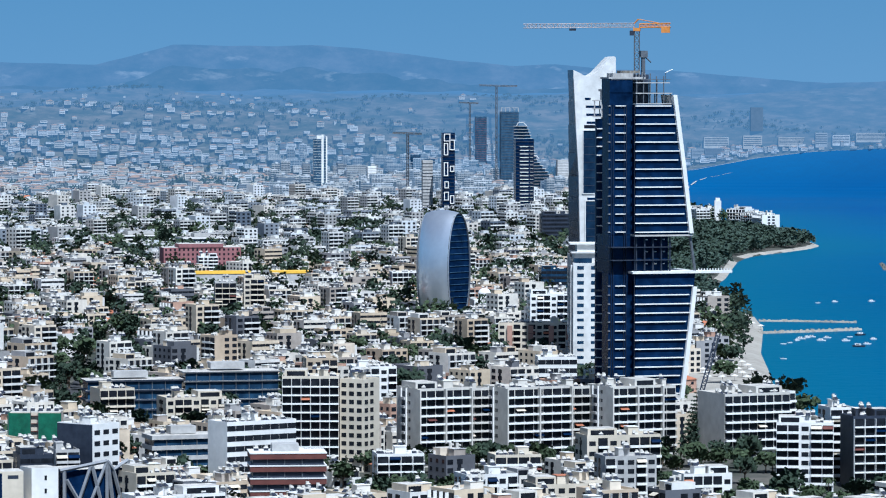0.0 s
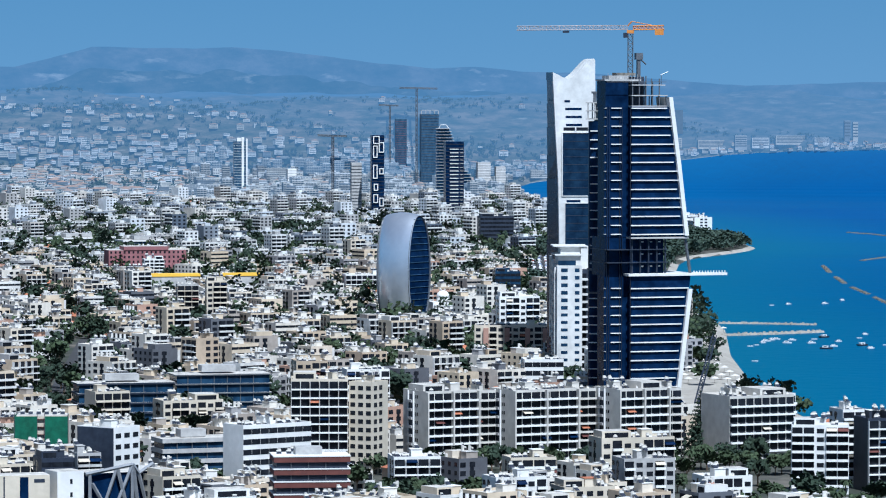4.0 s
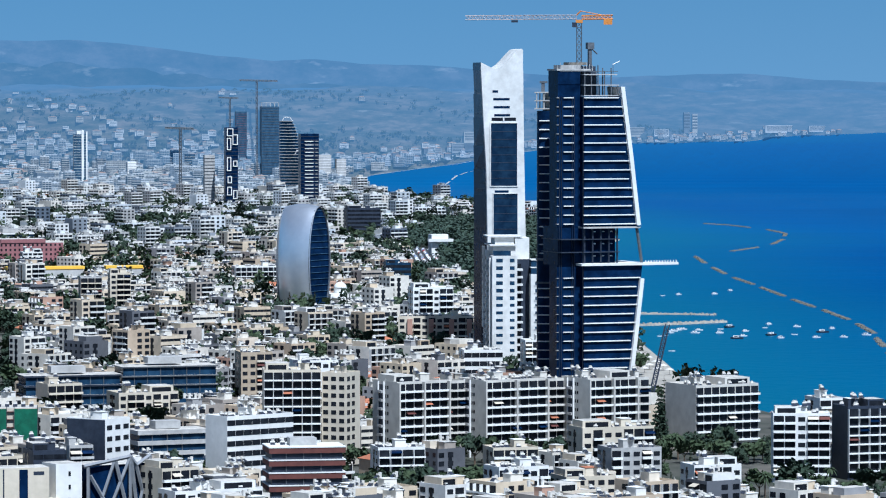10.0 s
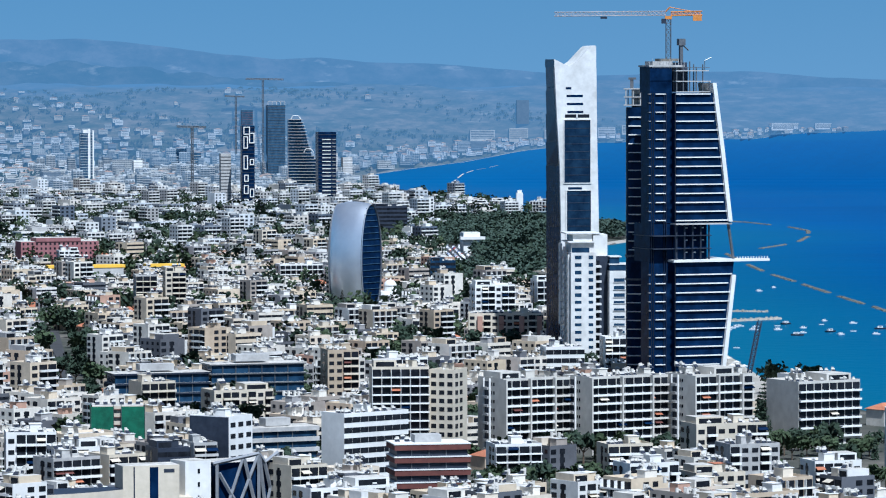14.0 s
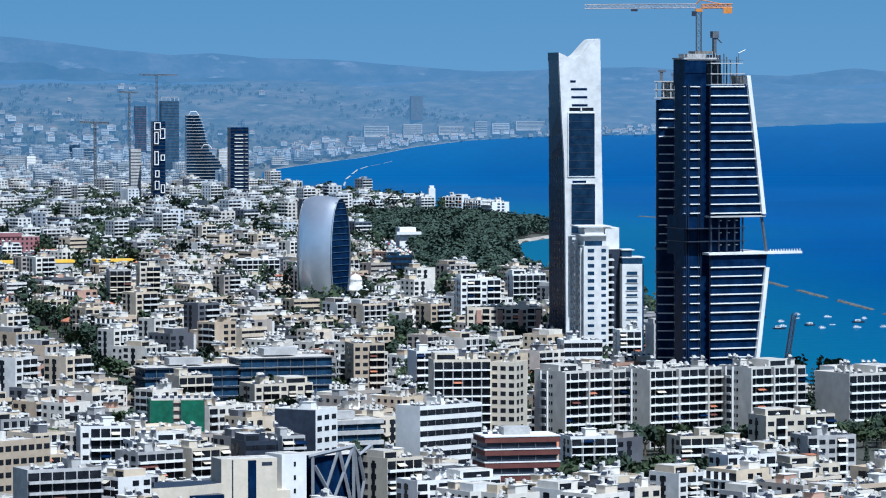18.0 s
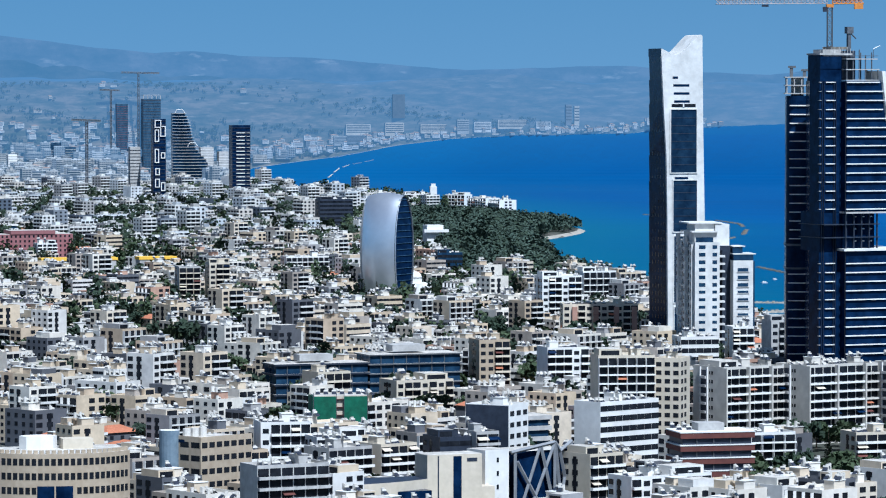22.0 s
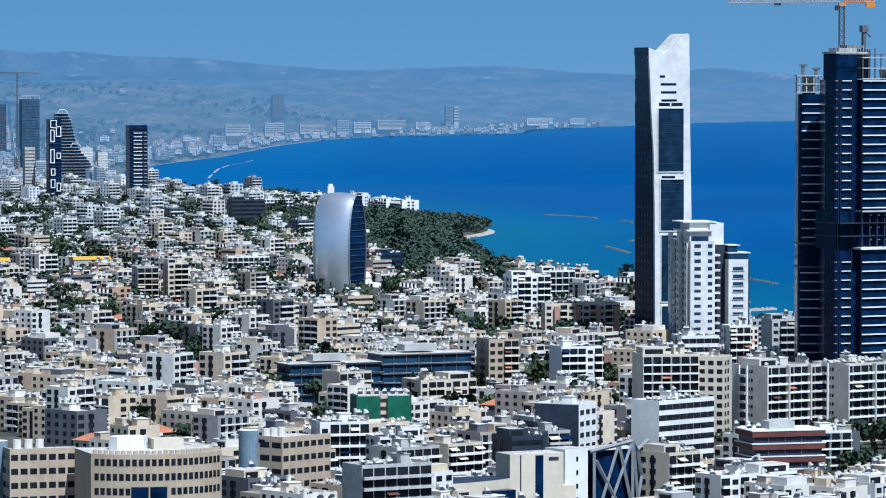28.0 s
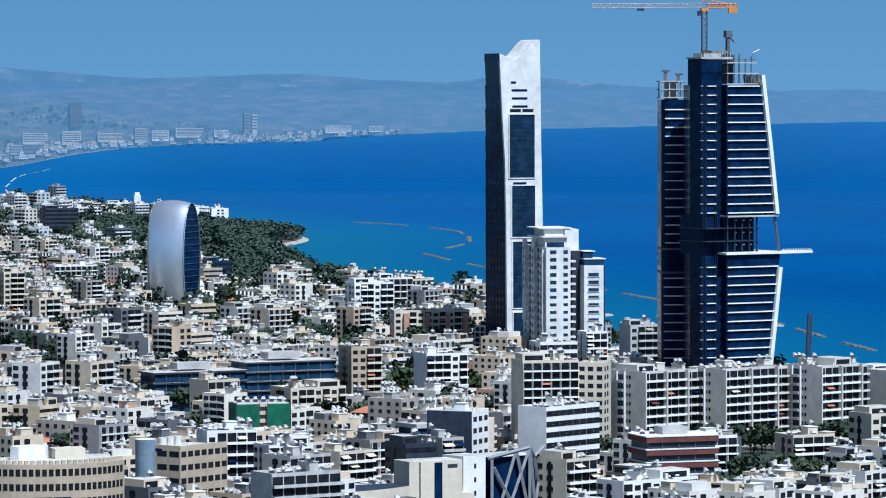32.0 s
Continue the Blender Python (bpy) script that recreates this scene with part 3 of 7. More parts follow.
def apartment(rng, w, d, floors, storey, wall=None, slab=None, style=0, blank=False):
    """Pieces of one block of flats, front towards -y: a list of (name, shape, pose). The roof lies at floors * storey."""
    wall, slab = wall or M_WALL, slab or M_WHITE
    H = floors * storey
    out = []
    body = Shape().tub(-w / 2, w / 2, -d / 2, d / 2, 0, H, 0.75, 0.2, wall, M_ROOF)
    out.append(("wall", body, None))
    bays = max(2, round(w / 3.3))
    bw = w / bays
    kinds = [rng.choice("bbbw") for _ in range(bays)]
    if style == 1:
        kinds = ["b"] * bays
    if style == 2:
        kinds = ["r"] * bays
    if style == 3:
        kinds = ["w"] * bays
    sides = max(2, round(d / 3.6))
    win, bal = Shape(), Shape()
    bal.box(-bw / 2 + 0.02, bw / 2 - 0.02, -1.25, 0, -0.1, 0.1, slab).box(-bw / 2 + 0.02, bw / 2 - 0.02, -1.25, -1.15, 0.1, (0.6 if wall is M_GABLE else 0.42) if style == 1 else 0.7, slab)
    bal.box(-bw / 2 + 0.02, -bw / 2 + 0.14, -1.15, 0, 0.1, storey - 0.11 if style == 1 and wall is not M_GABLE else 0.72, slab)
    bal_mesh = bal.mesh("balcony")
    KIT_SHAPES[bal_mesh] = bal
    for k in range(floors):
        z = k * storey
        for i, kind in enumerate(kinds):
            x0, x1 = -w / 2 + i * bw, -w / 2 + (i + 1) * bw
            if kind == "r":
                win.box(x0 + 0.05, x1 - 0.05, -d / 2 - 0.06, -d / 2 + 0.1, z + 1.0, z + storey - 0.5, M_GLASS)
            elif kind == "b" and k > 0:
                win.box(x0 + 0.16, x1 - 0.16, -d / 2 - 0.05, -d / 2 + 0.1, z + 0.1, z + storey - 0.14, M_GLASS)
                out.append(("balcony", bal_mesh, Matrix.Translation(((x0 + x1) / 2, -d / 2, z))))
            else:
                win.box(x0 + bw * 0.2, x0 + bw * 0.82, -d / 2 - 0.05, -d / 2 + 0.1, z + 0.7, z + 2.1, M_GLASS)
        for sgn in (-1, 1):
            if blank and sgn < 0:
                continue
            for i in range(sides):
                if (i * 7 + int(w * 3)) % 3 == 0 and sides > 2:
                    continue
                y0 = -d / 2 + (i + 0.3) * d / sides
                win.box(sgn * w / 2 - 0.06, sgn * w / 2 + 0.06, y0, y0 + d / sides * 0.58, z + 0.65, z + 2.1, M_GLASS)
        for i in range(bays):
            x0 = -w / 2 + (i + 0.3) * bw
            win.box(x0, x0 + bw * 0.4, d / 2 - 0.1, d / 2 + 0.05, z + 0.9, z + 2.1, M_GLASS)
    out.append(("glazing", win, None))
    sx, sy = w * rng.uniform(-0.25, 0.25), d * rng.uniform(-0.1, 0.25)
    sw, sd = min(3.4, w * 0.3), min(4.2, d * 0.4)
    out.append(("stair_tower", Shape().box(sx - sw / 2, sx + sw / 2, sy - sd / 2, sy + sd / 2, H + 0.02, H + 2.5, wall, M_ROOF).box(sx - sw / 2 - 0.2, sx + sw / 2 + 0.2, sy - sd / 2 - 0.2, sy + sd / 2 + 0.2, H + 2.51, H + 2.66, slab), None))
    if slab is not M_OFFWHITE:
        for _ in range(3):
            i, k = rng.randrange(bays), rng.randrange(1, floors)
            if kinds[i] == "b":
                x0, z = -w / 2 + i * bw + 0.1, k * storey
                out.append(("awning", Shape().loft([[(x0, -d / 2 - 1.7, z + 1.45), (x0 + bw - 0.2, -d / 2 - 1.7, z + 1.45), (x0 + bw - 0.2, -d / 2 - 0.1, z + 2.2), (x0, -d / 2 - 0.1, z + 2.2)], [(x0, -d / 2 - 1.7, z + 1.52), (x0 + bw - 0.2, -d / 2 - 1.7, z + 1.52), (x0 + bw - 0.2, -d / 2 - 0.1, z + 2.27), (x0, -d / 2 - 0.1, z + 2.27)]], rng.choice((M_CREAM, M_CREAM, M_BRICK, M_TILE, M_NAVY))), None))
    out.append(("stair_glazing", Shape().box(w / 2 - 1.5, w / 2 - 0.4, d / 2 - 0.1, d / 2 + 0.06, 0.4, H - 0.3, M_GLASS)if blank else Shape().box(-w / 2 - 0.07, -w / 2 + 0.1, -0.2, 1.1, 0.4, H - 0.3, M_GLASS), None))
    if rng.random() < 0.55 and w > 9:
        px = -math.copysign(w * 0.26, sx)
        out.append(("penthouse", Shape().box(px - w * 0.2, px + w * 0.2, -d * 0.3, d * 0.36, H + 0.02, H + 2.6, wall, M_ROOF).box(px - w * 0.16, px + w * 0.16, -d * 0.3 - 0.04, -d * 0.3 + 0.1, H + 0.3, H + 2.1, M_GLASS), None))
    for _ in range(max(3, int(w * d / (23 if slab is M_OFFWHITE else 20)))):
        x, y = rng.uniform(-w / 2 + 1.3, w / 2 - 1.3), rng.uniform(-d / 2 + 1.6, d / 2 - 2)
        on = 2.66 if abs(x - sx) < sw / 2 + 1 and abs(y - sy) < sd / 2 + 1.4 else 0.0
        out.append(("solar_heater", HEATER_MESH, pose(x, y, H + on, 0, 0, rng.uniform(-12, 30))))
    if rng.random() < 0.7:
        out.append(("satellite_dish", DISH_MESH, pose(rng.uniform(-w / 2 + 1, w / 2 - 1), -d / 2 + 1, H, 0, 0, rng.uniform(-20, 60))))
    return out


def as_thing(pieces, label, at, name="apartment_building"):
    ob = thing(name, label, "building", at, "blocks of flats in the town")
    for n, shape, m in pieces:
        p = part(n, shape, ob, at=m)
        if n == "glazing":
            tagged(p, kind="stuff")
    return ob


def as_mesh(pieces):
    s = Shape()
    for n, shape, m in pieces:
        s.add(KIT_SHAPES[shape] if isinstance(shape, bpy.types.Mesh) else shape, m)
    return s


def house(rng, wall):
    """A low villa with a hipped clay-tile roof."""
    w, d, h = rng.uniform(9, 13), rng.uniform(8, 11), rng.choice((3.0, 5.8))
    s = Shape().box(-w / 2, w / 2, -d / 2, d / 2, 0, h, wall)
    e = 0.5
    a = [(-w / 2 - e, -d / 2 - e, h), (w / 2 + e, -d / 2 - e, h), (w / 2 + e, d / 2 + e, h), (-w / 2 - e, d / 2 + e, h)]
    r0, r1 = (-w * 0.2, 0, h + 2.0), (w * 0.2, 0, h + 2.0)
    for q in ((a[0], a[1], r1, r0), (a[1], a[2], r1), (a[2], a[3], r0, r1), (a[3], a[0], r0)):
        s.face(q, M_TILE)
    for z in (0.9, 3.7)[: 1 if h < 4 else 2]:
        for i in range(3):
            x = -w / 2 + w * (i + 0.3) / 3
            s.box(x, x + 1.3, -d / 2 - 0.05, -d / 2 + 0.1, z, z + 1.2, M_GLASS)
            s.box(w / 2 - 0.1, w / 2 + 0.05, -d / 2 + d * (i + 0.3) / 3, -d / 2 + d * (i + 0.3) / 3 + 1.2, z, z + 1.2, M_GLASS)
    return s


def kit_meshes(pieces):
    """One mesh for each piece, so that copies share it."""
    return [(n, shape if isinstance(shape, bpy.types.Mesh) else shape.mesh(n), m) for n, shape, m in pieces]


rng = random.Random(11)
LABELS = ["white rendered block of flats with stacked balconies and roof water tanks", "cream block of flats with balconies and solar heaters on the roof",
          "pale concrete block of flats with a flat roof and water tanks", "grey-white apartment block with shaded balconies in a dense street"]
SIZES = [(11, 11, 4), (13, 12, 5), (10, 12, 4), (15, 11, 5), (12, 13, 6), (16, 12, 4), (10, 10, 3), (12, 11, 6), (14, 12, 3), (11, 12, 5), (18, 11, 5), (10, 11, 6)]
NEAR_KITS = [kit_meshes(apartment(rng, w, d, n, 2.5, style=rng.choice((0, 0, 1, 2)))) for w, d, n in SIZES]
TOWN_SIZES = [(10, 11, 3), (12, 11, 4), (10, 11, 3), (14, 12, 5), (11, 12, 4), (15, 11, 4), (10, 10, 4), (11, 11, 5), (13, 11, 6), (10, 12, 4), (16, 12, 5), (11, 11, 8), (9, 10, 2), (12, 10, 2), (13, 12, 6), (10, 10, 3), (18, 12, 5), (12, 11, 5)]
FAR_KITS = [as_mesh(apartment(rng, w, d, n, 2.5, M_TOWN, M_OFFWHITE, style=rng.choice((0, 0, 1, 2)))) for w, d, n in TOWN_SIZES]
HOUSE_KITS = [house(rng, M_TOWN) for _ in range(5)]
HOUSE_MESHES = [house(rng, M_WALL).mesh("villa") for _ in range(4)]


def speck(rng):
    """A distant house: walls, roof slab, a few openings."""
    w, d, h = rng.uniform(9, 16), rng.uniform(8, 12), rng.choice((3.2, 3.2, 5, 6, 6, 9))
    s = Shape().box(-w / 2, w / 2, -d / 2, d / 2, -1, h, M_TOWN, M_ROOF)
    if rng.random() < 0.3:
        e = [(-w / 2 - 0.4, -d / 2 - 0.4, h), (w / 2 + 0.4, -d / 2 - 0.4, h), (w / 2 + 0.4, d / 2 + 0.4, h), (-w / 2 - 0.4, d / 2 + 0.4, h)]
        for i in range(4):
            s.face([e[i], e[(i + 1) % 4], (0, 0, h + 2)], M_TILE)
    for k in range(int(h / 3)):
        s.box(-w * 0.42, w * 0.42, -d / 2 - 0.1, -d / 2 + 0.1, k * 3 + 1.0, k * 3 + 2.0, M_GLASS)
    return s


# mid-town walls tinted cooler than the near town's, standing in for haze
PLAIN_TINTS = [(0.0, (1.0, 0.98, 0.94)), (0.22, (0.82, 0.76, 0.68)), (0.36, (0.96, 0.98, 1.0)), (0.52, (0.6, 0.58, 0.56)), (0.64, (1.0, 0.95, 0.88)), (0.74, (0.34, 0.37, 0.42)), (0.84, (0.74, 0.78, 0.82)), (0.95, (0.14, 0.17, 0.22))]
M_PLAINWALL = surface("haze_cooled_render", [(0.3, (0.68, 0.69, 0.69)), (0.7, (0.8, 0.81, 0.81))], 0.5, dirt=0.3, random_tint=PLAIN_TINTS, island=True)


def mid_block(rng, w, d, floors):
    """A block of flats in the middle distance: parapet, window rows, slab edges, stair house and roof tanks."""
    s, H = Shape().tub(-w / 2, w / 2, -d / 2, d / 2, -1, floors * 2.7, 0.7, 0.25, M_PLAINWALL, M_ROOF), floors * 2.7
    n, deep = max(3, round(w / 3.6)), rng.random() < 0.6
    for k in range(floors):
        z = k * 2.7
        for i in range(n):
            x0 = -w / 2 + w * i / n
            s.box(x0 + 0.35, x0 + w / n - 0.35, -d / 2 - 0.06, -d / 2 + 0.1, z + (0.4 if deep else 0.9), z + 2.2, M_GLASS)
        if deep:
            s.box(-w / 2 + 0.1, w / 2 - 0.1, -d / 2 - 1.3, -d / 2 - 0.07, z - 0.1, z + 0.75, M_OFFWHITE)
        for i in range(3):
            y0 = -d / 2 + d * (i + 0.25) / 3
            s.box(-w / 2 - 0.06, -w / 2 + 0.1, y0, y0 + 1.6, z + 0.8, z + 2.1, M_GLASS)
            s.box(w / 2 - 0.1, w / 2 + 0.06, y0, y0 + 1.9, z + 0.6, z + 2.1, M_GLASS)
    x = rng.uniform(-0.2, 0.2) * w
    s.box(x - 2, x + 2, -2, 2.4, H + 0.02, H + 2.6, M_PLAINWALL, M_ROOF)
    for _ in range(int(w * 0.45)):
        x, y = rng.uniform(-w / 2 + 1, w / 2 - 1), rng.uniform(-d / 2 + 1, d / 2 - 1)
        s.bar((x, y, H), (x, y, H + rng.uniform(1.0, 1.9)), rng.uniform(0.45, 0.7), M_TANK, 6)
        s.face([(x - 0.8, y - 1.7, H + 0.2), (x + 0.8, y - 1.7, H + 0.2), (x + 0.8, y - 0.7, H + 1.0), (x - 0.8, y - 0.7, H + 1.0)], M_PANEL)
    return s


SPECKS = [speck(rng) for _ in range(10)]
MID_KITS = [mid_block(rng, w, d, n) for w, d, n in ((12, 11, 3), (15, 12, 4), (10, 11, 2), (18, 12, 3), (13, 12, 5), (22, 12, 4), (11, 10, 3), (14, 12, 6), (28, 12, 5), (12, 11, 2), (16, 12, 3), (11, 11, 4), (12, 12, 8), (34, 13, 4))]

TAKEN = []  # plan circles that named buildings, roads and parks keep free: x, y, radius


LOW = []  # plan circles before the named buildings, where the houses stay low


def open_front(x, y, w, far=120):
    """Keeps a view of a named building open towards the flight."""
    d = Vector((-150 - x, 15 - y)).normalized()
    for k in range(14, far, 12):
        LOW.append((x + d.x * k, y + d.y * k, w / 2 + 3))


def is_low(x, y):
    return any((x - a) ** 2 + (y - b) ** 2 < r * r for a, b, r in LOW)


def free(x, y, r):
    return all((x - a) ** 2 + (y - b) ** 2 > (r + c) ** 2 for a, b, c in TAKEN)


# ---- landmarks ----
def frame_at(x, y, z, turn):
    return pose(x, y, z, 0, 0, turn)


def keep(x, y, r):
    TAKEN.append((x, y, r))


def white_tower():
    """Slim white tower with a swooping top; local u along the front, v back into the depth."""
    ob = thing("skyscraper", "slim white skyscraper with a swooping crown and dark side wall", "skyscraper", frame_at(55.4, 1793.3, 2, 6.0))
    keep(64, 1800, 17)
    W, D, Z = 18.2, 18.5, 131.4

    def left(z):
        return interp([(0, 3.3), (60, 2.9), (86, 2.4), (108, 1.1), (128, 0.1), (140, 0.0)], z)

    def right(z):
        return W + interp([(0, 1.4), (60, 1.2), (100, 0.4), (137, 0.0)], z)

    zs = [0, 20, 40, 60, 75, 86, 96, 108, 118, 128]
    front, side, rest = Shape(), Shape(), Shape()
    for a, b in zip(zs, zs[1:]):
        front.face([(left(a), 0, a), (right(a), 0, a), (right(b), 0, b), (left(b), 0, b)], M_OFFWHITE)
        front.face([(left(a) - 0.01, 0.02, a), (left(b) - 0.01, 0.02, b), (left(b) - 0.2, 1.1, b), (left(a) - 0.2, 1.1, a)], M_OFFWHITE)
        side.face([(0.6, D, a), (left(a) - 0.2, 1.1, a), (left(b) - 0.2, 1.1, b), (0.6 * (1 - b / 200), D, b)], M_NAVY)
        rest.face([(right(a), 0, a), (right(a), D, a), (right(b), D, b), (right(b), 0, b)], M_OFFWHITE)
        rest.face([(right(a), D, a), (0.6, D, a), (0.6 * (1 - b / 200), D, b), (right(b), D, b)], M_OFFWHITE)
    part("front_wall", front, ob)
    part("side_wall", side, ob, "dark navy panelled side wall")
    part("rear_wall", rest, ob)
    crest = [(0.0, 128), (W, 128), (W, 136.6), (W - 0.5, 137.2), (16.2, 136.9), (14.2, 135.0), (12.0, 132.6), (9.8, 130.4), (8.0, 129.2), (6.4, 128.7), (4.4, 129.2), (2.2, 130.4), (0.0, 131.4)]
    crown = Shape()
    n = len(crest)
    crown.face([(u, 0, z) for u, z in crest], M_OFFWHITE)
    crown.face([(u, D, z) for u, z in reversed(crest)], M_OFFWHITE)
    for i in range(1, n):
        (u0, z0), (u1, z1) = crest[i], crest[(i + 1) % n]
        crown.face([(u0, 0, z0), (u0, D, z0), (u1, D, z1), (u1, 0, z1)], M_NAVY if i == n - 1 else M_OFFWHITE)
    part("crown", crown, ob)
    for z, u0, u1 in ((119.1, 5.0, 7.4), (115.8, 5.3, 12.4), (112.4, 5.5, 12.5), (109.0, 5.7, 12.6), (76.6, 6.0, 12.0)):
        part("slot_window", Shape().box(u0, u1, -0.04, 0.25, z - 0.5, z + 0.5, M_NAVY), ob)
    for z0, z1, u0, u1 in ((79.0, 105.6, 4.3, 15.6), (54.0, 75.6, 5.4, 15.8), (24, 52, 5.8, 16), (4, 22, 6, 16)):
        bay = part("glass_bay", Shape().box(u0, u1, -0.12, 0.4, z0, z1, M_DEEPGLASS), ob, "recessed blue glass bay")
        fr = Shape()
        for q in ((u0 - 0.45, u0, z0 - 0.4, z1 + 0.4), (u1, u1 + 0.45, z0 - 0.4, z1 + 0.4), (u0, u1, z1, z1 + 0.4), (u0, u1, z0 - 0.4, z0)):
            fr.box(q[0], q[1], -0.4, 0.3, q[2], q[3], M_OFFWHITE)
        part("bay_frame", fr, bay)
        k = z0 + 3.3
        while k < z1 - 1:
            part("balcony_rail", Shape().box(u0 + 0.1, u1 - 0.1, -0.22, -0.1, k - 0.1, k + 0.1, M_DARKGREY), bay)
            k += 3.3
    part("loggia", Shape().box(4.6, 15.2, -0.06, 0.3, 106.6, 108.0, M_GLASS).box(9.5, 10.1, -0.3, 0, 106.6, 108.0, M_OFFWHITE), ob)
    rows = Shape()
    for k in range(38):
        z = 3 + k * 3.3
        for v in (3.0, 5.9, 8.8, 11.7, 14.6):
            u = left(z) - 0.2 + (0.6 - left(z) + 0.2) * (v - 1.1) / (D - 1.1)
            rows.box(u - 0.12, u + 0.3, v, v + 1.5, z + 0.6, z + 2.2, M_GLASS)
    tagged(part("side_glazing", rows, ob), kind="stuff")


white_tower()


def tower_under_construction():
    """Navy glass tower pair: slanting main block with a white fin, a recessed bay, a rounded lower wing and bare frames on top."""
    ob = thing("skyscraper", "unfinished navy glass skyscraper with white slab edges and bare top", "skyscraper", frame_at(68.7, 1522.8, 2, 17.0))
    keep(74, 1530, 26)
    D = 24.0

    def right(z):
        return interp([(0, 18.0), (20, 20.6), (52, 24.4), (57, 24.6), (71, 23.0), (90, 20.8), (122, 16.4)], z)

    up, low, mid = Shape(), Shape(), Shape()
    for s, z0, z1 in ((up, 71, 118), (low, 0, 57)):
        s.loft([[(1.0, 0, z), (right(z) - 0.6, 0, z), (right(z) - 2.5, D, z), (-2, D, z), (-8, 11, z), (-8, 4, z), (1.0, 4, z)] for z in (z0, (z0 + z1) / 2, z1)], M_NAVY)
    part("upper_block", up, ob, "navy curtain glass block")
    part("lower_block", low, ob, "navy curtain glass block")
    mid.box(-7.5, 1.4, 4.2, D - 6, 57, 71, M_NAVY).box(1.42, 14.6, 3.2, D - 5, 57, 71, M_NAVY)
    part("core", mid, ob, "dark recessed core storeys")
    for u in (1.5, 4.7, 7.9, 11.1, 14.4):
        part("column", Shape().box(u, u + 0.5, 1.2, 1.7, 57, 71, M_DARKGREY), ob)
    for u in (6.2, 9.6, 12.8):
        for z in (60.2, 64.6, 69.0):
            part("work_light", Shape().box(u - 0.5, u + 0.3, 2.2, 2.6, z, z + 0.35, M_WHITE), ob)
    for z in (61.6, 66.3):
        part("bare_slab", Shape().box(-7.9, 15.3, 0.5, D - 5, z, z + 0.3, M_DARKGREY), ob)
    part("raking_column", Shape().bar((22.2, 1.2, 71), (24.4, 1.2, 57), 0.6, M_STEEL, 6), ob)
    part("soffit", Shape().box(0.5, right(71), -0.6, D - 2, 70.4, 71.0, M_CONC), ob)
    part("terrace", Shape().prism([(-0.5, -1.2), (right(57), -1.2), (38.2, -0.5), (38.2, 2.5), (25, 6), (25, D - 4), (-0.5, D - 4)], 56.9, 57.75, M_WHITE), ob, "long white cantilevered terrace slab")
    for k in range(12):
        part("terrace_rail_post", Shape().box(25 + k * 1.1, 25.35 + k * 1.1, -0.5, -0.2, 57.75, 58.6, M_WHITE), ob)
    for z0, z1 in ((0, 52), (71.4, 121.6)):
        fin = Shape().loft([[(right(z) - 1.5, -1.1, z), (right(z), -1.1, z), (right(z) - 1.2, 9, z), (right(z) - 2.7, 9, z)] for z in (z0, (z0 + z1) / 2, z1)], M_WHITE)
        part("fin", fin, ob, "smooth white edge fin")
    z, k = 117.6, 0
    while z > 3:
        if not 53.5 < z < 71:
            part("slab_edge", Shape().box(0.6, right(z) - (1.4 if k % 3 else 2.6), -0.7, 0.1, z - 0.2, z + 0.2, M_WHITE), ob)
            part("slab_edge", Shape().box(-5.6, -1.7, 3.4, 4.05, z - 0.17, z + 0.17, M_WHITE), ob)
            part("slab_edge", Shape().box(-8.2, -7.4, 3.6, 4.6, z - 0.12, z + 0.12, M_CONC), ob)
        z -= 3.26
        k += 1
    for u in (0.5, -1.4, -2.2, -6.4, -7.2):
        part("mullion", Shape().box(u - 0.05, u + 0.05, 3.4 if u < 0 else -0.3, 4.1 if u < 0 else 0.2, 0.3, 118, M_DARKGREY), ob)
    # bare storeys on top
    part("shaft_head", Shape().box(-7.6, 1.2, 4.2, 13, 118, 127.4, M_NAVY), ob, "dark glazed shaft head")
    for z, u1 in ((118.2, 16.2), (122.0, 15.2), (125.8, 14.4)):
        part("bare_slab", Shape().box(1.3, u1, 1, 20, z, z + 0.35, M_CONC), ob)
    for z0, u1 in ((118.55, 15.4), (122.35, 14.4), (126.15, 13)):
        for i in range(6):
            u = 1.6 + i * 2.6
            for v in (1.3, 9, 18):
                if u < u1:
                    part("column", Shape().box(u, u + 0.34, v, v + 0.34, z0, z0 + (3.45 if z0 < 126 else 1.2 + (i * 7 % 3)), M_STEEL), ob)
    part("core", Shape().box(2.5, 8, 6, 14, 118.55, 129.0, M_DARKGREY), ob, "dark lift core")
    part("core_head", Shape().box(-8.1, 6.0, 3.8, 13.2, 127.4, 128.0, M_CONC).box(-6, 1.5, 5, 12, 128.0, 129.4, M_CONC).box(-2.5, 4.5, 5.4, 11, 129.4, 130.4, M_ROCK), ob)
    for k in range(13):
        part("guard_post", Shape().box(-8.0 + k * 1.15, -7.85 + k * 1.15, 3.9, 4.05, 128.0, 129.3 + 0.5 * (k * 5 % 3), M_CONC), ob)
    part("guard_rail", Shape().box(-8.2, 14.6, 0.9, 1.0, 127.0, 127.2, M_STEEL), ob)
    boom = Shape().box(6.2, 7.4, 8, 9.2, 129.0, 135.2, M_STEEL).box(5.6, 8.2, 7.6, 9.6, 135.2, 137.6, M_STEEL).bar((6.8, 8.6, 136), (9.8, 8.6, 133.4), 0.25, M_STEEL)
    part("concrete_boom", boom, ob)
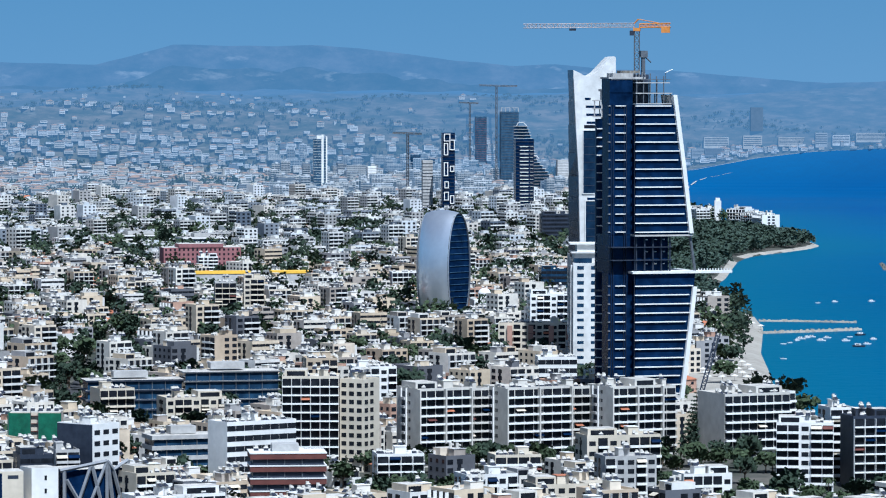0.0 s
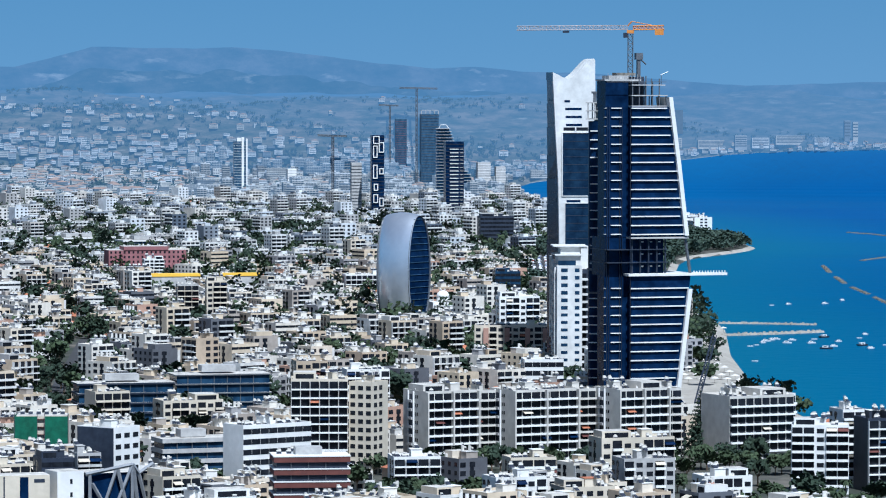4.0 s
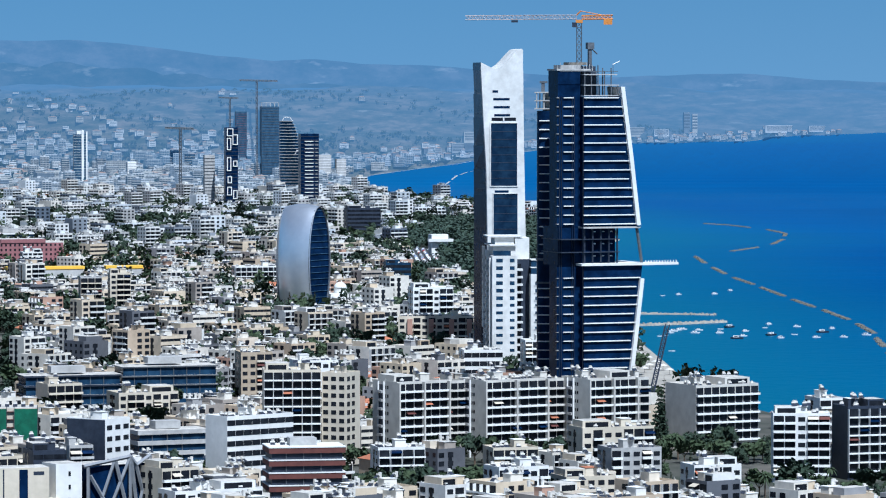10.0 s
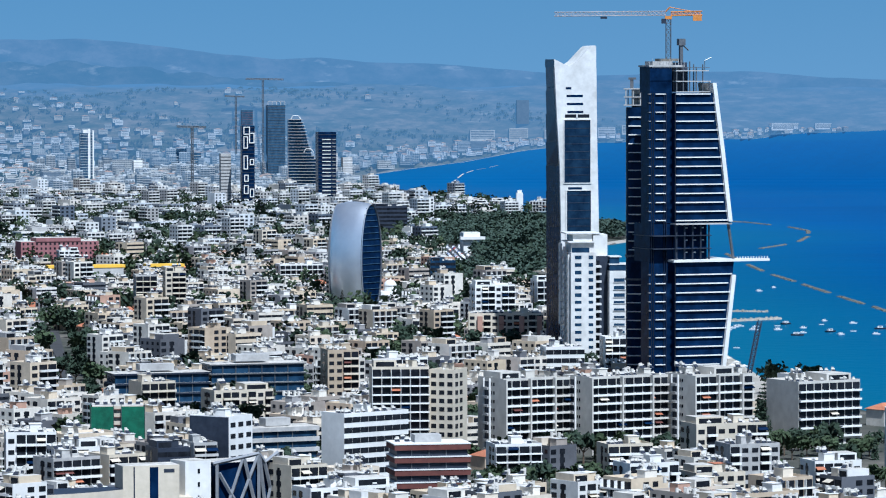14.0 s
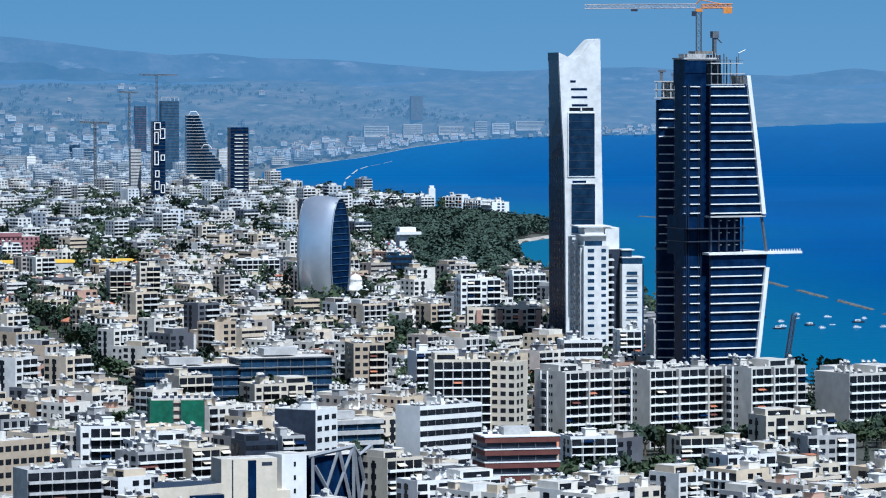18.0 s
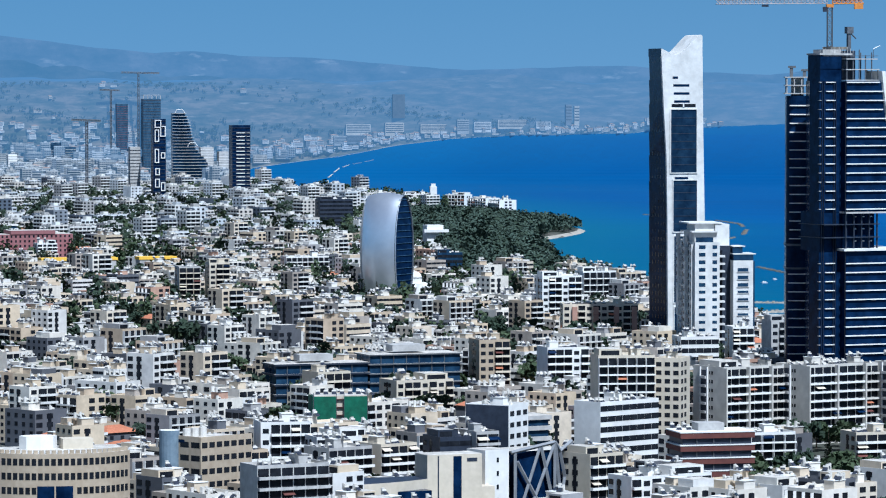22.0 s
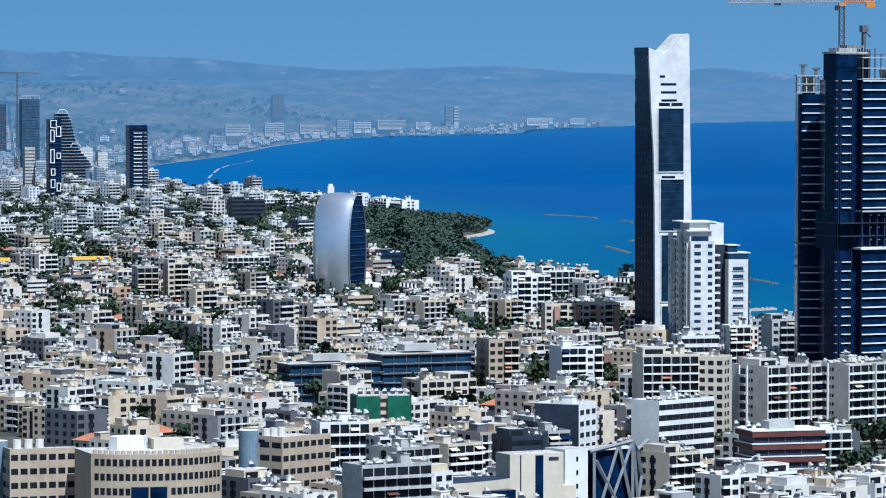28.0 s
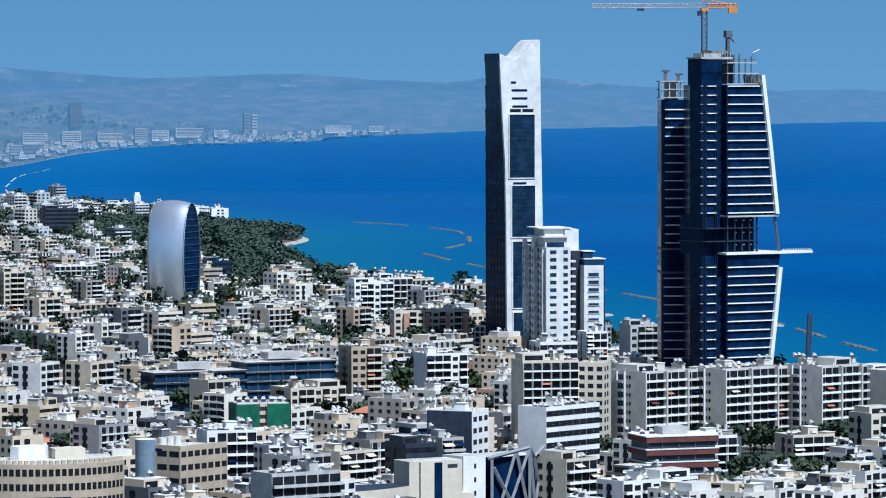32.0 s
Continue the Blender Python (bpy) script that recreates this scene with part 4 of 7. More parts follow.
    part("pulley_arm", Shape().bar((12.6, 1.2, 129.6), (15.4, 1.0, 130.8), 0.16, M_WHITE).bar((12.8, 1.2, 126), (12.8, 1.2, 129.6), 0.12, M_STEEL), ob)
    # rounded wing, lower, stepping towards the sea front's other side
    wing = thing("skyscraper", "rounded navy glass wing tower with white slab edges", "skyscraper", frame_at(55.7, 1559, 2, -11.0))
    keep(64, 1567, 14)

    def plan(g=0.0):
        p = []
        for i in range(7):
            a = radians(180 + 90 * i / 6)
            p.append((3.4 + (3.4 + g) * math.cos(a), 3.4 + (3.4 + g) * math.sin(a)))
        return p + [(16.0, -g), (16.0, 16), (-g, 16)]

    part("shaft", Shape().prism(plan(), 0, 112.6, M_NAVY), wing, "navy curtain glass shaft")
    part("waist", Shape().prism(plan(-0.5), 49.5, 57.5, M_DARKGREY).prism(plan(0.35), 57.4, 58.2, M_STEEL).prism(plan(0.35), 48.8, 49.5, M_STEEL), wing)
    z, k = 109.0, 0
    while z > 3:
        if not 47.8 < z < 58:
            w0 = 1.2 if z > 58 else 0.8
            w1 = 9.0 + (1.2 if k % 5 == 3 else 0.0) if z > 58 else 10.2
            part("slab_edge", Shape().box(w0, w1, -0.55, 0.3, z - 0.2, z + 0.2, M_WHITE), wing)
            part("balcony", Shape().box(10.8, 13.4, -0.9, -0.02, z - 0.3, z + 0.05, M_WHITE), wing)
        z -= 3.26
        k += 1
    part("link", Shape().box(16.02, 19, 3.4, 14, 0, 107, M_NAVY), wing, "recessed glass link")
    for z in (113.2, 116.2, 119.2):
        part("bare_slab", Shape().box(-0.6, 8.6, 0.2, 14, z, z + 0.4, M_CONC), wing)
    for z0 in (113.6, 116.6):
        for u in (0, 2.7, 5.4, 8.0):
            for v in (0.5, 13):
                part("column", Shape().box(u, u + 0.4, v, v + 0.4, z0, z0 + 2.6, M_CONC), wing)
    part("core", Shape().box(2, 6.5, 5, 11, 112.6, 119.2, M_CONC), wing)
    for u, z1 in ((2.0, 124.0), (6.8, 122.8)):
        part("hoist", Shape().box(u - 0.6, u + 0.6, 6, 7.2, 119.6, z1 - 1.2, M_STEEL).box(u - 1.2, u + 1.6, 5.8, 7.4, z1 - 1.2, z1 - 0.4, M_STEEL), wing)


tower_under_construction()


def lattice(p0, p1, half, bays, chord, material, s=None):
    """A square lattice girder from p0 to p1."""
    s = s or Shape()
    p0, p1 = Vector(p0), Vector(p1)
    d = (p1 - p0).normalized()
    a = Vector((0, 1, 0)) if abs(d.y) < 0.9 else Vector((1, 0, 0))
    b = d.cross(a).normalized()
    a = b.cross(d)
    corners = [(a * i + b * j) * half for i, j in ((-1, -1), (1, -1), (1, 1), (-1, 1))]
    for c in corners:
        s.bar(p0 + c, p1 + c, chord, material)
    for k in range(bays):
        q0, q1 = p0.lerp(p1, k / bays), p0.lerp(p1, (k + 1) / bays)
        for i in range(4):
            c0, c1 = corners[i], corners[(i + 1) % 4]
            s.bar(q0 + c0, q1 + c1, chord * 0.6, material)
            s.bar(q0 + c0, q0 + c1, chord * 0.6, material)
    return s


def tower_crane():
    ob = thing("tower_crane", "orange and grey tower crane rising from the unfinished tower", "crane", frame_at(71.5, 1557.5, 118, -6.0))
    part("mast", lattice((0, 0, 0), (0, 0, 29.5), 0.9, 14, 0.16, M_STEEL), ob)
    part("slewing_ring", Shape().box(-1.3, 1.3, -1.3, 1.3, 29.0, 30.2, M_ORANGE), ob)
    part("cab", Shape().box(-2.6, -1.0, -1.6, 0.2, 27.4, 29.2, M_DARKGREY), ob)
    part("jib", lattice((-1, 0, 31.2), (-42, 0, 30.9), 0.75, 26, 0.13, M_PALESTEEL), ob, "long pale lattice jib")
    part("counter_jib", lattice((1, 0, 31.0), (12.4, 0, 31.2), 0.7, 7, 0.2, M_ORANGE).box(1, 12.4, -0.6, 0.6, 30.2, 30.6, M_ORANGE), ob)
    part("counterweight", Shape().box(9.0, 12.2, -0.9, 0.9, 28.4, 30.4, M_ORANGE), ob)
    part("trolley", Shape().box(-25, -22.6, -0.8, 0.8, 29.2, 30.0, M_DARKGREY), ob)
    part("head", Shape().bar((-1, 0, 31.8), (0.5, 0, 33.4), 0.25, M_ORANGE).bar((0.5, 0, 33.4), (9, 0, 31.8), 0.15, M_ORANGE), ob)


tower_crane()


def oval_building():
    """Oval office tower: an elliptical band of metal between two flat glass faces."""
    ob = thing("office_tower", "oval office tower with a smooth silver band and dark glass faces", "office tower", frame_at(0.3, 2261, 2, 0))
    keep(0, 2261, 24), keep(-6, 2225, 20), keep(-10, 2190, 16), keep(8, 2200, 16)
    for ex, ey in ((-20, 0), (-210, 28), (-375, 68)):
        d = Vector((ex, ey - 2261)).normalized()
        LOW.extend((d.x * k, 2261 + d.y * k, 19) for k in range(30, 190, 14))
    n, m = Vector((0.79, -0.62, 0)), Vector((0.62, 0.79, 0))
    ring = []
    N = 56
    for i in range(N):
        a = 2 * math.pi * i / N
        c, s = math.cos(a), math.sin(a)
        p = 2 / 2.08
        ring.append((12.7 * math.copysign(abs(c) ** p, c), max(0.0, 26.5 + 31.3 * math.copysign(abs(s) ** p, s))))
    L = 10.7
    rings = []
    for k in range(9):
        t = -1 + 2 * k / 8
        swell, low = math.sqrt(1 - (0.7 * t) ** 2), 1 - 0.05 * t * t
        rings.append([m * (q * swell) + n * (t * L) + Vector((0, 0, max(0, 26.5 + (z - 26.5) * low))) for q, z in ring])
    band = Shape().loft(rings, M_SILVER, caps=False)
    part("band", band, ob, "smooth brushed silver metal band", smooth=True)
    for side in (-1, 1):
        face = part("glass_face", Shape().face([m * q * 0.74 + n * (side * (L - 0.7)) + Vector((0, 0, max(0, 26.5 + (z - 26.5) * 0.93))) for q, z in (ring if side > 0 else ring[::-1])], M_NAVY), ob, "dark navy glass face")
        lip = Shape().loft([[m * (q * 0.785) + n * (side * L) + Vector((0, 0, max(0, 26.5 + (z - 26.5) * 0.95))) for q, z in ring], [m * q * 0.74 + n * (side * (L - 0.7)) + Vector((0, 0, max(0, 26.5 + (z - 26.5) * 0.93))) for q, z in ring]], M_STEEL, caps=False)
        part("reveal", lip, ob)
        for k in range(1, 17):
            z = 1.5 + k * 3.3
            s = (z - 26.5) / 31.3
            if abs(s) < 0.9:
                q = 12.7 * (1 - abs(s) ** 2.08) ** (1 / 2.08) * 0.72
                bar = Shape()
                for a, b in ((-q, q),):
                    p0, p1 = m * a + n * (side * (L - 0.45)), m * b + n * (side * (L - 0.45))
                    bar.bar((p0.x, p0.y, z), (p1.x, p1.y, z), 0.16, M_HAZEGLASS)
                part("sunshade", bar, face)


oval_building()


# ---- named buildings of the town: front corner in plan, width, depth, turn, roof height ----
def plan_pose(x, y, w, d, turn, z=2.2):
    a = radians(turn)
    return pose(x + math.cos(a) * w / 2 - math.sin(a) * d / 2, y + math.sin(a) * w / 2 + math.cos(a) * d / 2, z, 0, 0, turn)


def clear_plan(at, w, d):
    for i in range(-1, 2):
        for j in range(-1, 2):
            p = at @ Vector((i * (w / 2 - 3), j * (d / 2 - 3), 0))
            keep(p.x, p.y, 5.0)


def block(label, x, y, w, d, turn, roof, floors, wall=None, slab=None, style=0, blank=False, name="apartment_building"):
    at = plan_pose(x, y, w, d, turn)
    clear_plan(at, w, d)
    open_front(at.translation.x, at.translation.y, w, 150 if y > 2000 else 95)
    return as_thing(apartment(rng, w, d, floors, (roof - 2.2) / floors, wall, slab, style, blank), label, at, name)


# the long slab of flats in three stepped units
for x, y, w in ((-8.2, 1369.4, 19.5), (20.4, 1374.9, 24.5), (55.0, 1380.4, 19.5)):
    ob = block("tall grey-gabled slab of flats with deep white balconies", x, y, w, 15.5, 27, 27.6, 9, M_GABLE, M_WHITE, 1, True)
    H, hw = 25.4, w / 2
    for k in range(3):
        u = -hw + (w - 0.5) * k / 2
        part("pilaster", Shape().box(u, u + 0.5, -7.75 - 1.7, -7.75, 0, H + 0.5, M_GABLE), ob)
    # dark strip on the flat gable, painting the shade of a recess
    part("gable_recess", Shape().box(-hw - 0.05, -hw + 0.1, 0.5, 3.6, 2, H - 0.6, M_DARKGREY), ob)
    for k in range(1, 9):
        part("gable_balcony", Shape().box(-hw - 0.9, -hw - 0.06, 0.6, 3.5, k * 2.82 - 0.5, k * 2.82 + 0.35, M_CONC), ob)
    part("gable_rib", Shape().box(-hw - 0.5, -hw - 0.02, 0.0, 0.45, 0, H + 0.4, M_WHITE).box(-hw - 0.5, -hw - 0.02, 3.65, 4.0, 0, H + 0.4, M_WHITE), ob)
    slits = Shape()
    for k in range(9):
        slits.box(-hw - 0.05, -hw + 0.05, -2.4, -1.6, k * 2.82 + 0.9, k * 2.82 + 2.0, M_GLASS).box(-hw - 0.05, -hw + 0.05, -1.0, -0.5, k * 2.82 + 0.9, k * 2.82 + 2.0, M_GLASS)
    tagged(part("gable_glazing", slits, ob), kind="stuff")

# set-back links that join the units into one chain
for x, y, w in ((7.8, 1380.9, 8.3), (40.8, 1388.7, 8.8), (71.0, 1392.0, 7.0)):
    block("set-back link of the slab of flats with dark balconies", x, y, w, 9.5, 27, 27.0, 9, M_GABLE, M_GABLE, 1, False)

block("grey-gabled seaside block of flats with recessed balconies", 94.1, 1404, 25, 19, 25, 23.4, 7, M_GABLE, M_WHITE, 1, True)
block("white seaside block of flats behind the front row", 100, 1450, 24, 14, 22, 20.5, 6, M_WHITE, M_WHITE)
block("slim white tower of flats with dark glazed balconies", 102.3, 1289.8, 17.5, 9, -5, 23.2, 8, M_WHITE, M_WHITE, 0, True)
block("narrow white block of flats on the sea front", 121.5, 1318, 8, 12, 14, 25.6, 9, M_WHITE, M_WHITE)
block("dark clad block of flats with white balconies", 126.5, 1296, 14, 12, 14, 24.6, 8, M_DARKGREY, M_WHITE, 1, True)
block("white office block with ribbon windows in stripes", -65.5, 1276, 25, 11, 35, 24.2, 7, M_WHITE, M_WHITE, 2, True, "office_building")
block("tall beige block of flats with dark balconies and blank end", -51.8, 1354.5, 18.3, 14, 0, 32.8, 11, M_CREAM, M_WHITE, 1, True)
block("beige side wing of a tall block of flats", -33.2, 1357, 8.5, 11, -28, 31.8, 11, M_CREAM, M_CREAM)
block("grey apartment block with enclosed balconies", -187.2, 1085.3, 20, 10, 20, 24.4, 8, M_CONC, M_CONC, 0, True)
slate = block("white office block with a dark slate side wall", -101.8, 1222.1, 11.5, 14, 52, 27.9, 8, M_WHITE, M_WHITE, 3)
part("slate_side", Shape().box(-5.95, -5.78, -6.9, 6.9, 2, 26.2, M_DARKGREY), slate, "dark slate cladding")
block("beige office block with small windows beside the glass showroom", -86, 1180, 12, 12, 30, 17.5, 5, M_CREAM, M_WHITE)
block("low white block of flats with cluttered roof", -83, 1135, 26, 11, 24, 15.5, 5, M_WHITE, M_WHITE)
block("cream villa block with a wide white roof slab", 16.1, 1290.5, 14.5, 11, 12, 13.0, 4, M_CREAM, M_WHITE)
block("pale yellow and white apartment block with green glazed balconies", 44.6, 1299.9, 24, 12, 16, 18.2, 5, M_CREAM, M_WHITE)
block("blue-grey apartment block with white fin walls", 48.6, 1257.2, 16, 12, 14, 15.6, 5, M_CONC, M_WHITE)
block("white apartment block with a slanting end wall", 71, 1239.2, 15, 11, 14, 12, 3, M_WHITE, M_WHITE)
block("pale blue-white block of flats with small balconies", 6.6, 1165, 15, 11, 18, 18.6, 6, M_WHITE, M_WHITE)
block("cream block of flats with a clay-red roof terrace", 26, 1172, 15, 12, 16, 15.2, 5, M_CREAM, M_TILE)
block("rounded white block of flats with stacked balconies", -20, 1276, 14.5, 12, 8, 14.6, 5, M_WHITE, M_WHITE, 1)
block("low white house wall block in the front row", -166.5, 1281, 15, 12, 4, 19.0, 5, M_WHITE, M_WHITE, 0, True)
block("white and beige apartment block with a rounded corner", -152, 1262, 14, 11, 12, 16.0, 5, M_WHITE, M_WHITE)
block("grey and white apartment block with square windows", -152, 1232, 15.5, 12, 30, 15.4, 5, M_CONC, M_WHITE)
block("beige block of flats with recessed balconies", -136, 1240, 13, 12, 30, 15.6, 5, M_CREAM, M_WHITE)
block("office block in dark striped cladding", -122.3, 1216.6, 12, 12, 16, 19.5, 6, M_DARKGREY, M_CONC, 2)
block("grey concrete office block with slender window slots", -112, 1216.1, 7, 12, 16, 21.0, 6, M_CONC, M_CONC)
block("cream sloping-gabled block of flats", -123.1, 1509.7, 13, 12, 22, 17.4, 5, M_CREAM, M_CREAM, 0, True)
block("peach stepped block of flats with terraces", -98, 1490, 22, 14, 18, 15.6, 5, M_CREAM, M_CREAM)
flats = block("cream and russet block of flats in tall strips", 24.4, 1856, 33, 13, -4, 21.6, 7, M_CREAM, M_CREAM, 0)
for u in (-12.5, -3.2, 5.8, 13.6):
    part("russet_strip", Shape().box(u, u + 2.2, -8.0, -6.45, 0, 18.8, M_SALMON), flats, "russet painted strip")
block("white block of flats with a grid of small windows", 41.7, 2012, 19.5, 14, 6, 26.4, 8, M_WHITE, M_WHITE)
block("low white office block by the tall towers", 37.6, 1663, 15.5, 13, 4, 19.0, 5, M_WHITE, M_WHITE, 2)
block("small white block of flats in front of the glass tower", 64.6, 1692, 9, 10, 6, 21.0, 6, M_WHITE, M_WHITE)
block("pale grey slab block by the glass tower", 72, 1655, 13, 10, 10, 25.6, 8, M_CONC, M_CONC, 0, True)
block("brown and cream block of flats", -52, 1600, 12, 14, 8, 22.5, 7, M_TAN, M_CREAM)
block("white blank-gabled block of flats", -33, 1560, 16, 13, 8, 22.0, 7, M_WHITE, M_WHITE, 0, True)
block("concrete tower of flats with a rounded stair", -117.6, 2172, 11, 12, 6, 24.6, 8, M_CONC, M_CREAM, 1)
block("cream tower of flats paired with its neighbour", -102.5, 2168, 10.5, 12, 6, 26.6, 9, M_CREAM, M_CREAM)
block("blue glass office block near the oval tower", 57.8, 2472, 15, 12, 6, 18, 5, M_BLUEGLASS, M_CONC, 2)
block("dark glass block of flats by the park", 76, 3227, 26, 14, 8, 27, 8, M_DARKGREY, M_CONC, 2)
block("white seaside hotel block", 86, 2150, 18, 12, 10, 22, 6, M_WHITE, M_WHITE, 1)
block("white long block of flats beyond the oval tower", -30, 2480, 26, 12, 10, 16, 5, M_WHITE, M_WHITE, 1)


def stepped_flats():
    """White flats in front of the slim tower: a deep main block, a balcony recess and a lower wing with glazed terraces."""
    at = frame_at(52.9, 1710, 2.2, 1)
    ob = thing("apartment_building", "tall white stepped flats with roof terraces beside the slim skyscraper", "building", at)
    for u, v in ((5, 5), (5, 16), (14, 6), (20, 4), (12, 14), (4, 24)):
        q = at @ Vector((u, v, 0))
        keep(q.x, q.y, 6)
    part("main_wall", Shape().box(0, 10.2, 0, 34, 0, 52.6, M_OFFWHITE, M_ROOF), ob)
    # wall coloured dark grey to paint in the shade of the recess
    part("recess_wall", Shape().box(10.22, 15.6, 4.5, 24, 0, 51, M_DARKGREY, M_ROOF), ob, "balcony recess with its shade painted in dark grey")
    part("wing_wall", Shape().box(15.62, 23.8, -1, 13, 0, 45.2, M_OFFWHITE, M_ROOF), ob)
    part("side_glazing", Shape().box(23.82, 24.6, -0.4, 12, 0, 44.8, M_BLUEGLASS), ob, "blue glazed side balconies")
    for k in range(17):
        z = 1.0 + k * 3.05
        tall = k > 10
        for u in (1.6, 7.2):
            part("window", Shape().box(u, u + (2.7 if u < 2 else 1.9), -0.04, 0.2, z + (0.1 if tall else 0.4), z + 1.6, M_BLUEGLASS), ob)
        if k < 16:
            part("balcony", Shape().box(10.3, 12.6, 0.6, 4.48, z - 0.3, z + 0.5, M_OFFWHITE), ob)
            part("balcony_door", Shape().box(10.3, 12.3, 4.42, 4.49, z + 0.52, z + 2.4, M_GLASS), ob)
        if k < 14:
            part("window", Shape().box(17.4, 21.8, -1.04, -0.8, z + (0.1 if tall else 0.6), z + 1.5, M_BLUEGLASS), ob)
            part("sill", Shape().box(17.1, 22.1, -1.3, -1.01, z + (-0.2 if tall else 0.35), z + (0.08 if tall else 0.58), M_CONC), ob)
        for v in (9.6, 21.6):
            part("balcony", Shape().box(-1.3, -0.02, v, v + 3.4, z - 0.2, z + 0.55, M_CONC), ob)
            part("balcony_door", Shape().box(-0.05, 0.2, v + 0.4, v + 3.0, z + 0.56, z + 2.3, M_GLASS), ob)
        for v in (3.0, 14.9, 28.2):
            part("window", Shape().box(-1.0 if v * 2 < 3.05 * k + 24 else -0.06, -0.7 if v * 2 < 3.05 * k + 24 else 0.1, v + 0.9, v + 2.2, z + 0.5, z + 1.9, M_GLASS), ob)
    for v, z0, z1 in ((2.4, 2, 51.6), (14.2, 14, 54.4), (27.4, 22, 55.4)):
        part("bay", Shape().box(-0.95, -0.02, v, v + 4.2, z0, z1, M_OFFWHITE), ob)
    part("roof_house", Shape().box(0.8, 10.0, 4.5, 24, 52.62, 56.4, M_OFFWHITE), ob)
    part("roof_house", Shape().box(10.22, 16.0, 8, 21, 51.02, 59.6, M_OFFWHITE), ob)
    part("roof_slab", Shape().box(-0.6, 10.2, 3.2, 25, 56.42, 56.9, M_OFFWHITE), ob)
    part("penthouse", Shape().box(2.0, 10.0, 9, 24, 56.92, 59.8, M_OFFWHITE), ob)
    part("roof_slab", Shape().box(-1.0, 13.0, 7.6, 25.5, 59.82, 60.3, M_OFFWHITE), ob)
    part("roof_screen", Shape().box(0.4, 7.6, 0.4, 0.6, 52.62, 54.6, M_BLUEGLASS), ob)
    part("terrace_glazing", Shape().box(15.8, 24.0, -0.6, 11, 45.22, 47.6, M_BLUEGLASS), ob, "blue glazed terrace rail")
    part("terrace_slab", Shape().box(15.6, 25.0, -0.8, 11.4, 47.62, 48.0, M_OFFWHITE), ob)
    part("terrace_glazing", Shape().box(16.02, 20.0, 1.6, 10, 48.02, 50.6, M_BLUEGLASS), ob, "blue glazed upper terrace")
    part("terrace_slab", Shape().box(16.02, 21.0, 1.2, 10.4, 50.62, 51.0, M_OFFWHITE), ob)


stepped_flats()


def banded_building(label, x, y, w, d, turn, roof, floors, band, glass, name="office_building", band_part=0.45):
    """Office floors as full-width bands over recessed glass."""
    at = plan_pose(x, y, w, d, turn)
    clear_plan(at, w, d)
    open_front(at.translation.x, at.translation.y, w)
    ob = thing(name, label, "building", at)
    h = (roof - 2.2) / floors
    part("core", Shape().box(-w / 2 + 0.8, w / 2 - 0.8, -d / 2 + 0.8, d / 2 - 0.8, 0, roof - 2.2, glass, M_ROOF), ob)
    for k in range(floors + 1):
        z = k * h
        part("floor_band", Shape().box(-w / 2, w / 2, -d / 2, d / 2, max(0, z - h * band_part * 0.4), z + h * band_part * 0.6, band, M_ROOF), ob)
    for i in range(1, int(w / 5)):
        part("mullion", Shape().box(-w / 2 + i * 5 - 0.12, -w / 2 + i * 5 + 0.12, -d / 2 + 0.45, -d / 2 + 0.85, 0, roof - 2.2, M_STEEL), ob)
    part("plant_room", Shape().box(-w * 0.2, w * 0.15, -d * 0.2, d * 0.25, roof - 2.2 + h * 0.3, roof - 2.2 + 3.4, M_CONC), ob)
    for i in range(4):
        part("solar_heater", HEATER_MESH, ob, at=pose(-w * 0.4 + i * w * 0.13, d * 0.1, roof - 2.2 + h * 0.28))
    return ob


brown = banded_building("red-brown office building with white banded windows", -55.3, 1206.6, 22, 14, 6, 20.4, 5, M_BRICK, M_DARKGREY, band_part=0.42)
for k in range(6):
    part("white_rim", Shape().box(-11.15, 11.15, -7.15, 7.15, k * 3.64 + 0.95, k * 3.64 + 1.25, M_WHITE), brown, "thin white balcony rim")
banded_building("long dark glass office building with thin roof slabs", -132.7, 1563.5, 37, 15, 13, 16.8, 4, M_DARKGREY, M_BLUEGLASS, band_part=0.18)
banded_building("dark glass office wing with white framed bays", -97, 1574, 37, 16, 13, 19.4, 5, M_STEEL, M_BLUEGLASS, band_part=0.14)
banded_building("blue-grey low office with long glazing strips", -92, 1330, 24, 12, 20, 15.4, 4, M_CONC, M_BLUEGLASS, band_part=0.4)
banded_building("terraced white office building with long sunshades", -250, 3150, 60, 24, 25, 13, 4, M_WHITE, M_GLASS, band_part=0.35)
banded_building("white banded office building", -190, 3080, 34, 20, 20, 14, 4, M_WHITE, M_BLUEGLASS, band_part=0.4)


M_DRUM = surface("pale_drum_glass", [(0.3, (0.16, 0.22, 0.28)), (0.7, (0.24, 0.31, 0.37))], 0.5, rough=0.25, dirt=0.2, spec=0.2)


